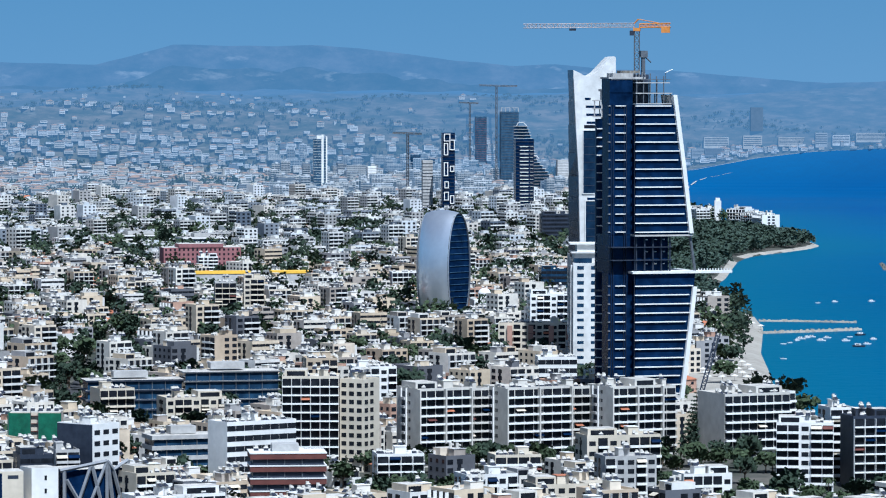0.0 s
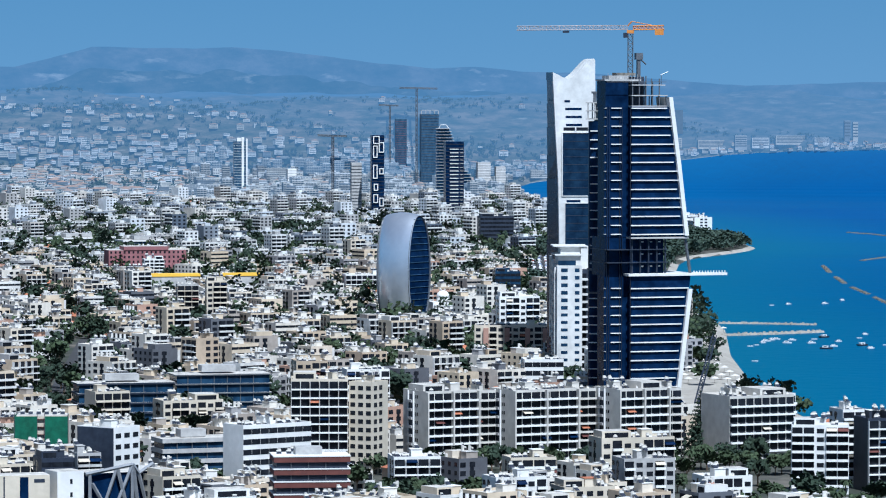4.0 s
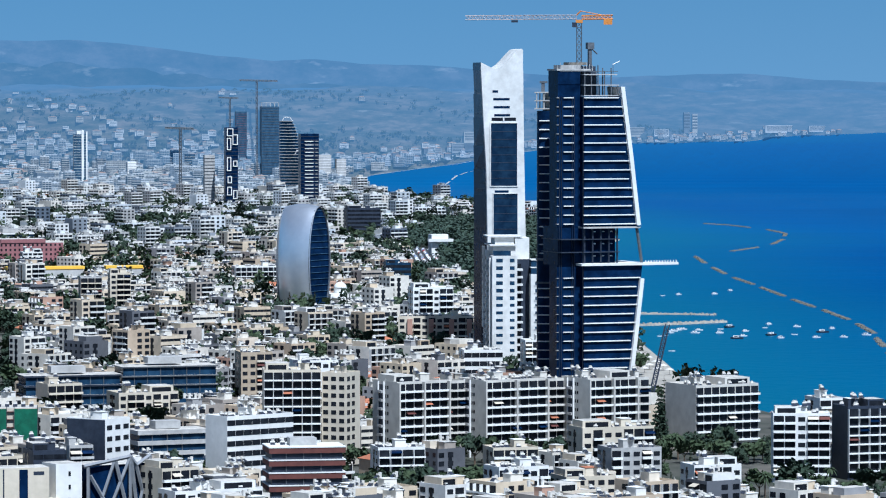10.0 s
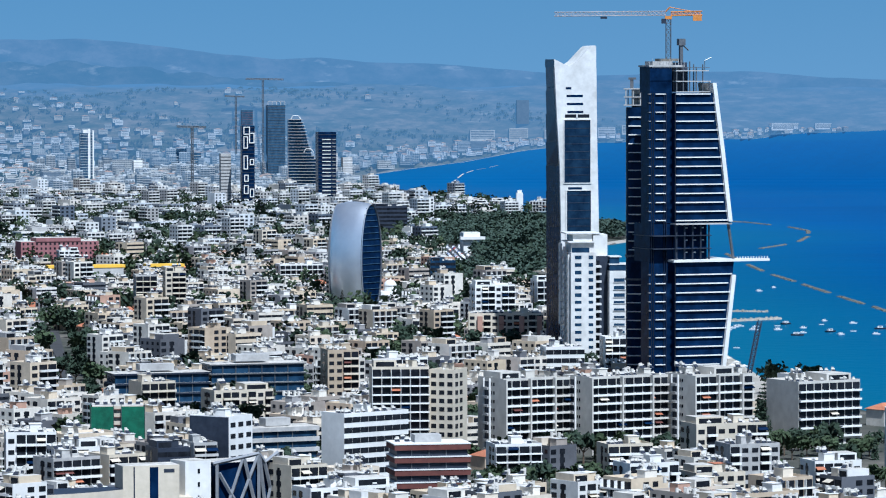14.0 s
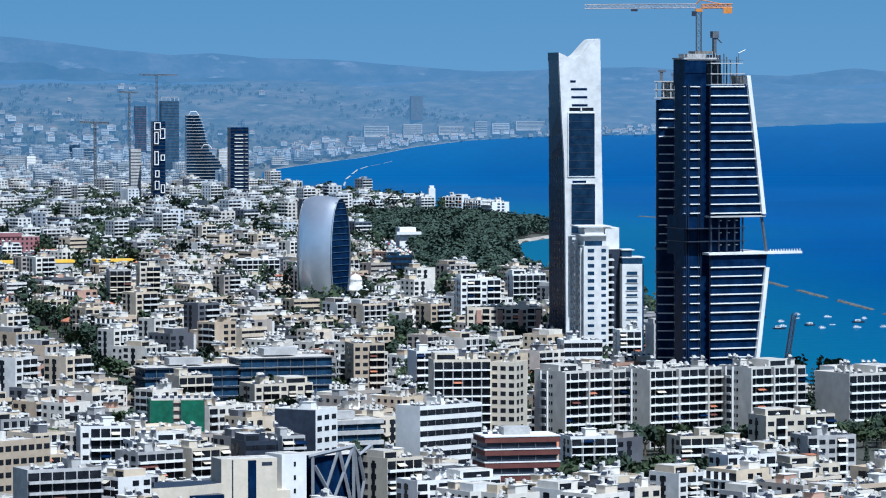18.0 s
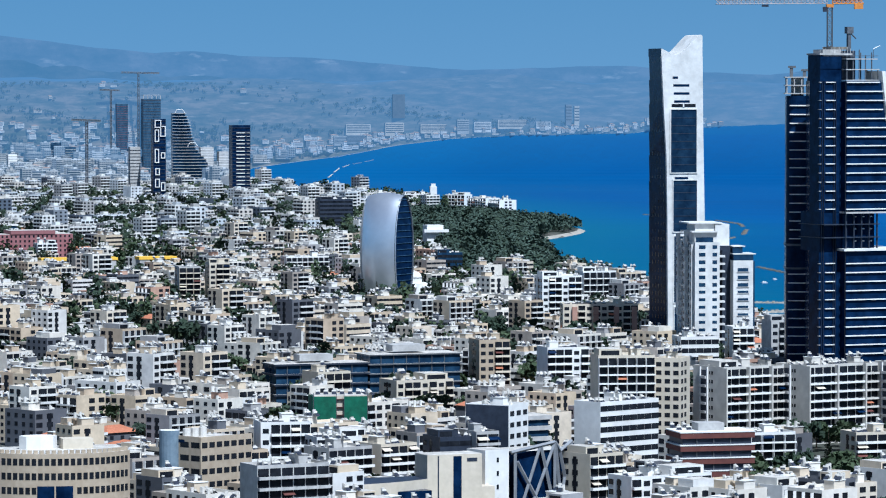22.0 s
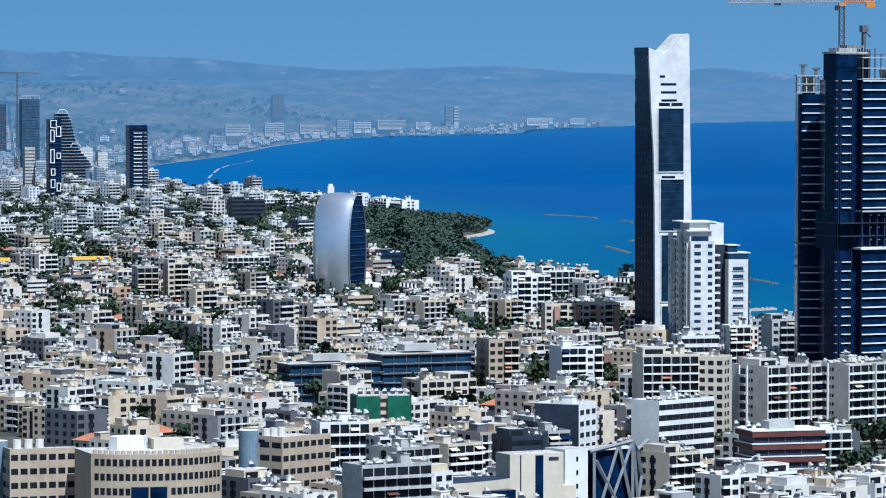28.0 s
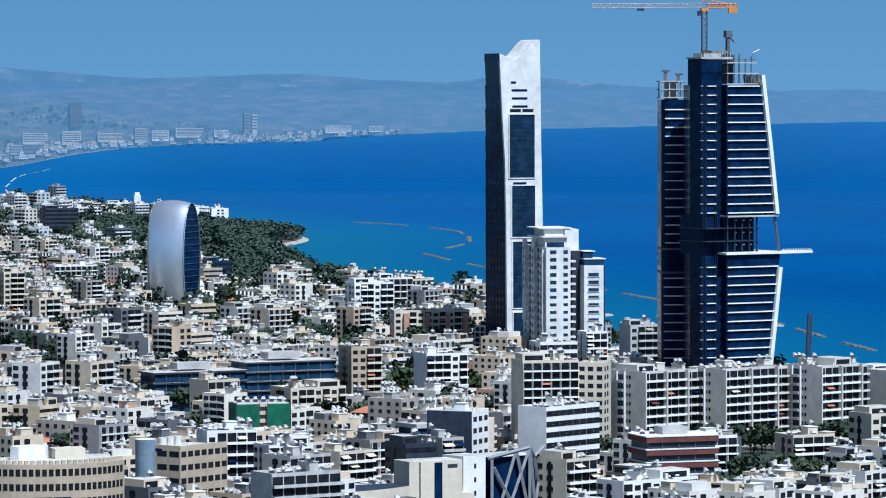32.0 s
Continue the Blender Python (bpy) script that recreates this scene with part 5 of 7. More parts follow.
def tan_office(label, x, y, w, d, turn, roof, floors):
    """Sandstone-clad office with rows of square openings and a glazed stair drum."""
    at = plan_pose(x, y, w, d, turn)
    clear_plan(at, w, d)
    ob = thing("office_building", label, "office building", at)
    H = roof - 2.2
    h = H / floors
    part("wall", Shape().box(-w / 2, w / 2, -d / 2, d / 2, 0, H, M_TAN, M_ROOF), ob)
    n, nd = max(3, round(w / 2.6)), max(2, round(d / 4.4))
    for k in range(floors):
        z = k * h + h * 0.42
        for i in range(n):
            u = -w / 2 + (i + 0.14) * w / n
            part("window", Shape().box(u, u + w / n * 0.74, -d / 2 - 0.03, -d / 2 + 0.2, z - h * 0.05, z + h * 0.38, M_GLASS), ob)
        for i in range(nd):
            v = -d / 2 + (i + 0.12) * d / nd
            part("window", Shape().box(-w / 2 - 0.03, -w / 2 + 0.2, v, v + d / nd * 0.78, z - h * 0.05, z + h * 0.38, M_GLASS), ob)
    drum = Shape()
    for z0, z1, r in ((0, H + 2.2, 2.8),):
        drum.prism([(-w / 2 - 1.0 + r * math.cos(2 * math.pi * i / 20), d / 2 - 1.5 + r * math.sin(2 * math.pi * i / 20)) for i in range(20)], z0, z1, M_DRUM, M_WHITE)
    part("stair_drum", drum, ob, "pale glazed stair drum")
    part("roof_wall", Shape().box(-w / 2, w / 2, -d / 2, -d / 2 + 0.3, H + 0.01, H + 0.8, M_TAN).box(-w / 2, -w / 2 + 0.3, -d / 2 + 0.31, d / 2, H + 0.01, H + 0.8, M_TAN), ob)
    part("sign", Shape().box(-w / 2 - 0.06, -w / 2 - 0.035, d * 0.0, d * 0.22, H - 1.0, H - 0.2, M_NAVY), ob)
    for i in range(3):
        part("tank", Shape().bar((-w * 0.3 + i * 3, d * 0.25, H), (-w * 0.3 + i * 3, d * 0.25, H + 2.4), 1.1, M_TANK, 10), ob)


tan_office("tan stone office building with rows of small square windows", -193.2, 1177.4, 19, 13, 38, 23.6, 6)
tan_office("tan stone office building beside the curved one", -268.5, 1150, 20, 12, 8, 24.0, 6)


def round_office():
    """Curved tan stone office with window bands and a tall recessed entrance."""
    ob = thing("office_building", "curved tan stone office building with window rows and a tall entrance", "office building", pose(-233, 1136, 2.2, 0, 0, 8))
    keep(-233, 1136, 21)
    R, H = 24.0, 22.9
    arc = [(R * math.sin(radians(a)), 8 - R * math.cos(radians(a)) + 5) for a in range(-46, 47, 4)]
    part("wall", Shape().prism(arc + [(17.2, 14), (-17.2, 14)], 0, H, M_TAN, M_ROOF), ob)
    for k in range(6):
        z = 1.4 + k * 3.7
        for j, a in enumerate(range(-44, 44, 4)):
            if k < 4 and 6 <= j <= 11:
                continue
            a0, a1 = radians(a + 0.6), radians(a + 3.4)
            s = Shape()
            pts = [((R + 0.05) * math.sin(b), 13 - (R + 0.05) * math.cos(b)) for b in (a0, a1)] + [((R - 0.3) * math.sin(b), 13 - (R - 0.3) * math.cos(b)) for b in (a1, a0)]
            s.prism(pts, z, z + 1.75, M_GLASS)
            part("window", s, ob)
    for a in (-20, -8.5):
        a0, a1 = radians(a), radians(a + 10.5)
        pts = [((R + 0.08) * math.sin(b), 13 - (R + 0.08) * math.cos(b)) for b in (a0, (a0 + a1) / 2, a1)] + [((R - 0.4) * math.sin(b), 13 - (R - 0.4) * math.cos(b)) for b in (a1, a0)]
        part("entrance_bay", Shape().prism(pts, 0, 14.6, M_NAVY), ob, "tall dark entrance bay")
    for k in range(24):
        a = radians(-44 + k * 3.8)
        part("parapet_post", Shape().box((R - 0.6) * math.sin(a) - 0.5, (R - 0.6) * math.sin(a) + 0.5, 13 - (R - 0.6) * math.cos(a) - 0.3, 13 - (R - 0.6) * math.cos(a) + 0.3, H, H + 0.9, M_TAN), ob)
    part("plant_room", Shape().prism([(-5 + 5 * math.cos(2 * math.pi * i / 8), 6 + 3.5 * math.sin(2 * math.pi * i / 8)) for i in range(8)], H, H + 3.4, M_WHITE), ob)
    part("roof_house", Shape().box(1, 9, 3, 9, H, H + 2.6, M_CREAM), ob)


round_office()


M_BRACE = surface("slate_grey_braces", [(0.3, (0.2, 0.21, 0.23)), (0.7, (0.29, 0.3, 0.32))], 0.5, rough=0.5, dirt=0.2)


def diamond_showroom():
    """Glass showroom behind slanting grey braces, with a white stair wing."""
    x0, y0 = -106.7, 1182.6
    ob = thing("showroom", "dark glass showroom behind slanting grey diagonal braces", "commercial building", pose(x0, y0, 2.2, 0, 0, 28))
    for p in ((5, 6), (13, 8), (9, 12), (-3, 5)):
        q = pose(x0, y0, 0, 0, 0, 28) @ Vector((p[0], p[1], 0))
        keep(q.x, q.y, 7)
    for k in range(4):
        keep(-96 - k * 3, 1166 - k * 14, 11)
        keep(-112 - k * 3, 1166 - k * 14, 9)
    W, D, H = 19.5, 13, 18.2
    part("glass_wall", Shape().prism([(0.6, 0.6), (12.2, -1.4), (W - 0.6, 0.6), (W - 0.6, D), (0.6, D)], 0, H - 1.5, M_NAVY, M_ROOF), ob, "dark blue glass wall")
    def at(u, z):
        return (u, (-0.6 - 2.0 * (u / 12.2)) if u < 12.2 else (-2.6 + 2.0 * (u - 12.2) / (W - 12.2)), z)
    top = lambda u: interp([(0, 16.6), (12.2, 19.0), (14.4, 16.4), (W, 18.9)], u)
    braces = [(0, 0, 0, 16.6), (7.5, 17.6, 1.4, 0), (8.0, 17.6, 12.0, 1), (12.2, 19, 4.4, 0), (12.5, 18.6, 15.2, 0), (19.3, 18.5, 14.0, 0), (W, 0, W, 18.9), (0.6, 14, 7.2, 2.5), (14.4, 16.4, 18.8, 2), (12.2, 0, 12.2, 19)]
    for u0, z0, u1, z1 in braces:
        part("brace", Shape().bar(at(u0, z0), at(u1, z1), 0.55, M_BRACE), ob)
    for u0, u1 in ((-1.2, 12.2), (12.2, 14.4), (14.4, W)):
        part("top_beam", Shape().bar(at(u0, top(max(0, u0))), at(u1, top(u1)), 0.55, M_BRACE), ob)
    wing = Shape().box(-9.5, -1.4, 0.5, 9, 0, 17.6, M_WHITE, M_ROOF)
    part("stair_wing", wing, ob, "white stair wing with tiny windows")
    for k in range(4):
        part("window", Shape().box(-5.6, -4.9, 0.42, 0.7, 3 + k * 3.7, 4.3 + k * 3.7, M_GLASS), ob)


diamond_showroom()


def curved_offices():
    """Low cream showroom with a sweeping wall and upright slabs."""
    ob = thing("commercial_building", "low cream showroom with sweeping walls and a flat dark roof", "commercial building", pose(-132.6, 1169.3, 2.2, 0, 0, 14))
    keep(-128, 1172, 9), keep(-140, 1160, 10), keep(-119, 1178, 7)
    part("tall_slab", Shape().box(0, 16, 0, 9, 0, 17.3, M_CREAM, M_ROOF), ob)
    part("slot", Shape().box(7.6, 10.0, -0.06, 0.2, 0, 16.8, M_NAVY), ob)
    part("slot", Shape().box(3.0, 3.4, -0.06, 0.2, 0, 17, M_DARKGREY), ob)
    part("sign", Shape().box(11.6, 14.6, -0.05, -0.02, 15.2, 16.2, M_DARKGREY), ob)
    part("buttress", Shape().prism([(16.02, 0.5), (20, 0.5), (20, 8), (16.02, 8)], 0, 8.2, M_CREAM), ob)
    wall = [(-27 + 27 * i / 10, -9 + 8.5 * (i / 10) ** 2) for i in range(11)]
    part("sweeping_wall", Shape().prism(wall + [(-0.05, 8), (-27, 8)], 0, 11.0, M_CREAM, M_DARKGREY), ob)
    part("window_band", Shape().box(-11, -1.2, -6.2, -2, 5.8, 8.4, M_NAVY), ob)


curved_offices()


def green_netted():
    at = plan_pose(-141.3, 1366, 17.5, 12, 0)
    clear_plan(at, 17.5, 12)
    ob = thing("apartment_building", "block of flats wrapped in green scaffold netting", "building", at)
    part("wall", Shape().box(-8.2, 8.2, -5.4, 6, 0, 18.6, M_CREAM, M_ROOF), ob)
    part("net", Shape().box(-8.6, -1.4, -6.4, -6.2, 0.5, 18.4, M_NET), ob, "sagging green scaffold net")
    part("net", Shape().box(1.2, 8.6, -6.4, -6.2, 0.5, 18.4, M_NET), ob, "sagging green scaffold net")
    part("net", Shape().box(-8.9, -8.7, -6.2, 5.8, 0.5, 18.4, M_NET), ob)
    for k in range(7):
        part("scaffold_deck", Shape().box(-8.6, 8.6, -6.15, -5.45, 2.4 + k * 2.5, 2.55 + k * 2.5, M_BRICK), ob)
    for u in (-8.6, -1.3, 1.1, 8.6):
        part("scaffold_pole", Shape().bar((u, -6.5, 0), (u, -6.5, 19.6), 0.09, M_STEEL), ob)
    for i in range(6):
        part("solar_heater", HEATER_MESH, ob, at=pose(-6.5 + i * 2.6, 0.5, 18.6))


green_netted()


def pink_block():
    at = plan_pose(-185.7, 2800, 52, 20, 12)
    clear_plan(at, 52, 20)
    open_front(at.translation.x, at.translation.y, 56, 200)
    ob = thing("apartment_building", "large pink-red building with rows of small windows", "building", at)
    part("wall", Shape().box(-26, 26, -10, 10, 0, 16, M_PINK, M_ROOF).box(-16, 14, -10.5, 8, 16.01, 18.5, M_PINK, M_ROOF), ob)
    s = Shape()
    for k in range(5):
        for i in range(17):
            s.box(-25 + i * 3, -23.8 + i * 3, -10.1, -9.9, 1.4 + k * 3.1, 2.9 + k * 3.1, M_GLASS)
    tagged(part("glazing", s, ob), kind="stuff")
    block("white block of flats in front of the pink building", -160.4, 2762, 13, 12, 10, 13.2, 5, M_WHITE, M_WHITE)


pink_block()


def market_roof():
    ob = single("canopy", Shape().box(-24, 24, -5, 5, 2.2, 3.9, M_YELLOW).box(-23, 23, -4.6, 4.6, -6, 2.19, M_CONC), "long low yellow canopy roof over a forecourt", "canopy", plan_pose(-166, 2598, 48, 10, 12, 7.5))
    for k in range(6):
        for j in range(9):
            keep(-168 + k * 11 + j * 1.6, 2604 - j * 18 + k * 3, 10)
    single("canopy", Shape().box(-12, 12, -5, 5, 2.2, 3.9, M_YELLOW).box(-11.5, 11.5, -4.6, 4.6, -6, 2.19, M_CONC), "low yellow canopy roof beyond a row of flats", "canopy", plan_pose(-106, 2610, 24, 10, 12, 7.5))
    for j in range(8):
        keep(-94 + j, 2610 - j * 18, 12)
    for k in range(6):
        for j in range(5):
            keep(-182 + k * 10, 2785 - j * 16, 9)


market_roof()


def far_tower(label, x, y, w, d, turn, top, wall, line, every=3.3, extra=None, thick=0.25):
    p, k = drawn(x, y, 2)
    if math.hypot(x, y) > RIM:
        p.z = min(p.z, drawn(x, y, 0)[0].z) - 3 * k
    keep(x + w / 2, y + d / 2, max(w, d) * 0.75)
    ob = thing("skyscraper", label, "skyscraper", Matrix.Translation(p) @ pose(0, 0, 0, 0, 0, turn) @ Matrix.Scale(k, 4))
    H = top - 2
    part("shaft", Shape().box(0, w, 0, d, 0, H, wall), ob)
    z = every
    while z < H - 0.5:
        part("slab_edge", Shape().box(-0.25, w + 0.25, -0.35, d * 0.4, z - thick, z + thick, line), ob)
        z += every
    if extra:
        extra(ob, w, d, H)
    return ob


def white_cap(ob, w, d, H):
    part("fin", Shape().box(w * 0.62, w * 0.8, -0.8, 2, 0, H + 5, M_WHITE), ob)
    part("fin", Shape().box(w - 0.4, w + 1.2, -0.8, d, 0, H + 3, M_WHITE), ob)
    part("crown", Shape().box(w * 0.25, w * 0.62, 0.5, d * 0.6, H, H + 4, M_WHITE), ob)


def framed(ob, w, d, H):
    """White square frames stacked unevenly on the dark front."""
    for z0, z1, u0, u1 in ((0.90, 0.99, 0.1, 0.62), (0.74, 0.88, 0.1, 0.45), (0.80, 0.92, 0.55, 0.98), (0.50, 0.66, 0.1, 0.45), (0.55, 0.62, 0.6, 0.95), (0.36, 0.44, 0.15, 0.5), (0.22, 0.32, 0.12, 0.5), (0.18, 0.28, 0.6, 0.95), (0.06, 0.16, 0.15, 0.5)):
        s = Shape()
        for q in ((u0 * w, u1 * w, z0 * H, z0 * H + 0.8), (u0 * w, u1 * w, z1 * H - 0.8, z1 * H), (u0 * w, u0 * w + 0.8, z0 * H + 0.8, z1 * H - 0.8), (u1 * w - 0.8, u1 * w, z0 * H + 0.8, z1 * H - 0.8)):
            s.box(q[0], q[1], -1.1, -0.4, q[2], q[3], M_WHITE)
        part("frame", s, ob)


def barred(ob, w, d, H):
    """Short white bars up the middle of a dark front."""
    z = 12.0
    while z < H - 6:
        part("bar", Shape().box(w * 0.22, w * 0.7, -0.7, 0, z - 0.35, z + 0.35, M_WHITE), ob)
        part("bar", Shape().box(w * 0.78, w * 0.97, -0.7, 0, z - 0.25, z + 0.25, M_CONC), ob)
        z += 3.3


def scaffold_top(ob, w, d, H):
    for i in range(5):
        part("column", Shape().box(i * (w - 0.6) / 4, i * (w - 0.6) / 4 + 0.6, 0.5, 1.1, H, H + 4.5, M_CONC), ob)
    part("bare_slab", Shape().box(0, w, 0.3, d, H + 4.5, H + 4.9, M_CONC), ob)


far_tower("slim blue-glass tower with white fins on the plain", -152, 5003, 15, 14, 4, 68, M_HAZEGLASS, M_WHITE, 3.2, white_cap, 0.14)
far_tower("dark tower with stacked white square frames", -0.5, 3885, 11.5, 12, 6, 82, M_NAVY, M_DARKGREY, 3.4, framed)
far_tower("dark tower with white bars widening at the foot", 66, 3824, 16.5, 16, 6, 77, M_NAVY, M_DARKGREY, 3.3, barred)
far_tower("tall unfinished glass tower with a bare top", 83, 5290, 22, 18, 6, 99, M_HAZEGLASS, M_STEEL, 3.4, scaffold_top, 0.18)
far_tower("reddish tower under construction", 74, 5990, 16, 16, 4, 88, M_HAZEGLASS, M_PINK, 3.3, None, 0.12)
far_tower("grey tower core wrapped in scaffolding", -19, 3922, 9.5, 10, 6, 56, M_CONC, M_STEEL, 3.0)
far_tower("dark blue office tower far on the plain", -28, 5681, 16, 14, 6, 38, M_BLUEGLASS, M_HAZEGLASS, 3.4)
far_tower("blue-grey office tower far on the plain", -8, 5681, 14, 14, 6, 33, M_HAZEGLASS, M_CONC, 3.4)
far_tower("pale slab tower far on the plain", -88, 5300, 11, 12, 6, 30, M_WHITE, M_CONC, 3.2)
far_tower("pale block of flats by the bay", 150, 5200, 16, 14, 6, 40, M_CONC, M_WHITE, 3.2)
far_tower("grey block of flats by the bay", 176, 5250, 12, 14, 6, 34, M_CONC, M_WHITE, 3.2)


def terraced_tower():
    """Curved white tower stepping down in long terraces."""
    p, k = drawn(78, 4646, 2)
    p.z = drawn(78, 4646, 0)[0].z
    keep(100, 4660, 40)
    ob = thing("skyscraper", "white curved tower stepping down in long terraces", "skyscraper", Matrix.Translation(p) @ pose(0, 0, 0, 0, 0, 2) @ Matrix.Scale(k, 4))
    for i in range(24):
        z = i * 3.35
        w = interp([(0, 50), (15, 45), (28, 38), (40, 27), (44, 26), (52, 23), (62, 21), (72, 18), (81, 14)], z)
        part("floor", Shape().box(0.4, w - 1.4, 0.6, 15, z, z + 2.9, M_BLUEGLASS), ob)
        part("terrace", Shape().prism([(0, 0), (w * 0.5, -1.6), (w, 0), (w, 15), (0, 15)], z + 2.9, z + 3.35, M_CONC), ob)
    for z, u in ((80.4, 3), (44, 17)):
        part("roof_frame", Shape().bar((u, 0, z), (u + 2, 0, z + 4), 0.4, M_WHITE).bar((u + 2, 0, z + 4), (u + 8, 0, z + 4), 0.4, M_WHITE).bar((u + 8, 0, z + 4), (u + 11, 0, z), 0.4, M_WHITE), ob)


terraced_tower()


def far_crane(x, y, top, reach, back, turn):
    p, k = drawn(x, y, 2)
    ob = thing("tower_crane", "slender tower crane over a distant building site", "crane", Matrix.Translation(p) @ pose(0, 0, 0, 0, 0, turn) @ Matrix.Scale(k, 4), "distant cranes")
    part("mast", lattice((0, 0, 0), (0, 0, top), 1.0, 20, 0.3, M_STEEL), ob)
    part("jib", lattice((back, 0, top), (-reach, 0, top + 1), 0.8, 12, 0.3, M_STEEL), ob)


far_crane(78, 5318, 124, 22, 26, -6)
far_crane(-36, 4300, 74, 16, 14, 10)
far_crane(66, 6000, 100, 16, 12, 4)

# cape hotel: white stepped wings with a lift tower
for x, y, w, d, turn, roof, n in ((194, 3850, 30, 14, 4, 11, 4), (226, 3852, 26, 14, 2, 13, 4), (256, 3800, 20, 14, -40, 14, 4), (262, 3700, 24, 16, -60, 14, 5), (266, 3610, 22, 16, -75, 15, 5)):
    block("white stepped wing of a seaside hotel on the headland", x, y, w, d, turn, roof, n, M_WHITE, M_WHITE, 1, False, "hotel")
single("lift_tower", Shape().box(-3, 3, -3, 3, 0, 19, M_WHITE).box(-2, 2, -2, 2, 19.01, 21.5, M_WHITE), "white lift tower above the seaside hotel roofs", "tower", pose(250, 3835, 2))


def church():
    ob = thing("church", "white domed church among low houses", "church", pose(23, 2313, 2.2, 0, 0, 12))
    keep(23, 2313, 12)
    keep(20, 2295, 10)
    part("nave", Shape().box(-7, 7, -5, 7, 0, 7, M_WHITE), ob)
    def dome(x, y, z, r):
        rings = [[(x + r * math.cos(radians(e)) * math.cos(2 * math.pi * i / 16), y + r * math.cos(radians(e)) * math.sin(2 * math.pi * i / 16), z + r * math.sin(radians(e))) for i in range(16)] for e in (0, 20, 40, 60, 80)]
        return Shape().loft(rings, M_WHITE)
    part("drum", Shape().bar((0, 1, 7), (0, 1, 9.5), 3.6, M_WHITE, 16), ob)
    part("dome", dome(0, 1, 9.5, 3.7), ob, smooth=True)
    part("apse", dome(-4, -5, 4.4, 2.6), ob, smooth=True)
    part("apse", dome(4, -5, 4.4, 2.6), ob, smooth=True)


church()
single("events_stage", Shape().box(-6, 6, -5, 5, 0, 15, M_WHITE).box(-9, 9, -8, -5.01, 10, 12, M_WHITE), "plain white stage house among the park's trees", "building", pose(126, 2968, 2.2, 0, 0, 10))
keep(126, 2968, 14)
for y in range(2330, 3660, 24):
    x0 = interp([(2330, 124), (2480, 92), (2600, 82), (2760, 96), (3040, 108), (3320, 136), (3560, 170), (3640, 186)], y)
    x = x0 + 10
    while x < coast_x(y) + 10:
        keep(x, y, 14)
        x += 20

for k in range(9):
    for j in range(3):
        keep(-132 + k * 9 + j * 2, 1556 - j * 12 + k * 2, 5)


# ---- trees ----
def leaf_clump(rng, r, material, s, at, squash=0.8, leaves=26):
    """A tuft of small tilted leaf blades round a point."""
    for _ in range(leaves):
        d = Vector((rng.gauss(0, 1), rng.gauss(0, 1), rng.gauss(0, 1) * squash)).normalized() * r * rng.uniform(0.55, 1.05)
        c = Vector(at) + d
        a = Vector((rng.gauss(0, 1), rng.gauss(0, 1), rng.gauss(0, 0.7))).normalized()
        b = a.orthogonal().normalized()
        q = r * rng.uniform(0.3, 0.55)
        s.face([c - a * q, c + b * q * 0.8, c + a * q, c - b * q * 0.8], material)


def broad_tree(rng, h, spread, material):
    """Tapered trunk with limbs and a ragged crown; returns trunk and crown."""
    trunk, crown = Shape(), Shape()
    trunk.bar((0, 0, -0.3), (0, 0, h * 0.45), h * 0.035, M_BARK, 6, h * 0.022)
    for i in range(5):
        a = 2 * math.pi * i / 5 + rng.uniform(-0.4, 0.4)
        tip = Vector((math.cos(a) * spread * 0.55, math.sin(a) * spread * 0.55, h * rng.uniform(0.6, 0.8)))
        trunk.bar((0, 0, h * 0.36), tip, h * 0.016, M_BARK, 5, h * 0.006)
        leaf_clump(rng, spread * 0.42, material, crown, tip + Vector((0, 0, h * 0.06)))
    for _ in range(6):
        a, r = rng.uniform(0, 6.28), rng.uniform(0, spread * 0.45)
        leaf_clump(rng, spread * rng.uniform(0.3, 0.42), material, crown, (math.cos(a) * r, math.sin(a) * r, h * rng.uniform(0.62, 0.92)))
    return trunk, crown


def cypress(rng, h):
    trunk, crown = Shape().bar((0, 0, -0.3), (0, 0, h * 0.9), h * 0.02, M_BARK, 5, 0.03), Shape()
    for i in range(11):
        z = h * (0.08 + 0.88 * i / 11)
        leaf_clump(rng, h * 0.1 * (1.15 - i / 11) + 0.15, M_PINE, crown, (rng.uniform(-0.15, 0.15), rng.uniform(-0.15, 0.15), z), 1.2, 22)
    return trunk, crown


def norfolk_pine(rng, h):
    """Tall conifer with level tiers of boughs."""
    trunk, crown = Shape().bar((0, 0, -0.3), (0, 0, h), h * 0.016, M_BARK, 6, 0.04), Shape()
    tiers = 15
    for i in range(tiers):
        z, r = h * (0.12 + 0.86 * i / tiers), h * 0.19 * (1 - i / tiers) + 0.3
        for k in range(7):
            a = 2 * math.pi * k / 7 + i * 0.4
            tip = Vector((math.cos(a) * r, math.sin(a) * r, z + r * 0.18))
            trunk.bar((0, 0, z), tip, 0.06, M_BARK, 3, 0.02)
            for f in (0.45, 0.75, 1.0):
                leaf_clump(rng, r * 0.3, M_PINE, crown, Vector((0, 0, z)).lerp(tip, f), 0.4, 9)
    return trunk, crown


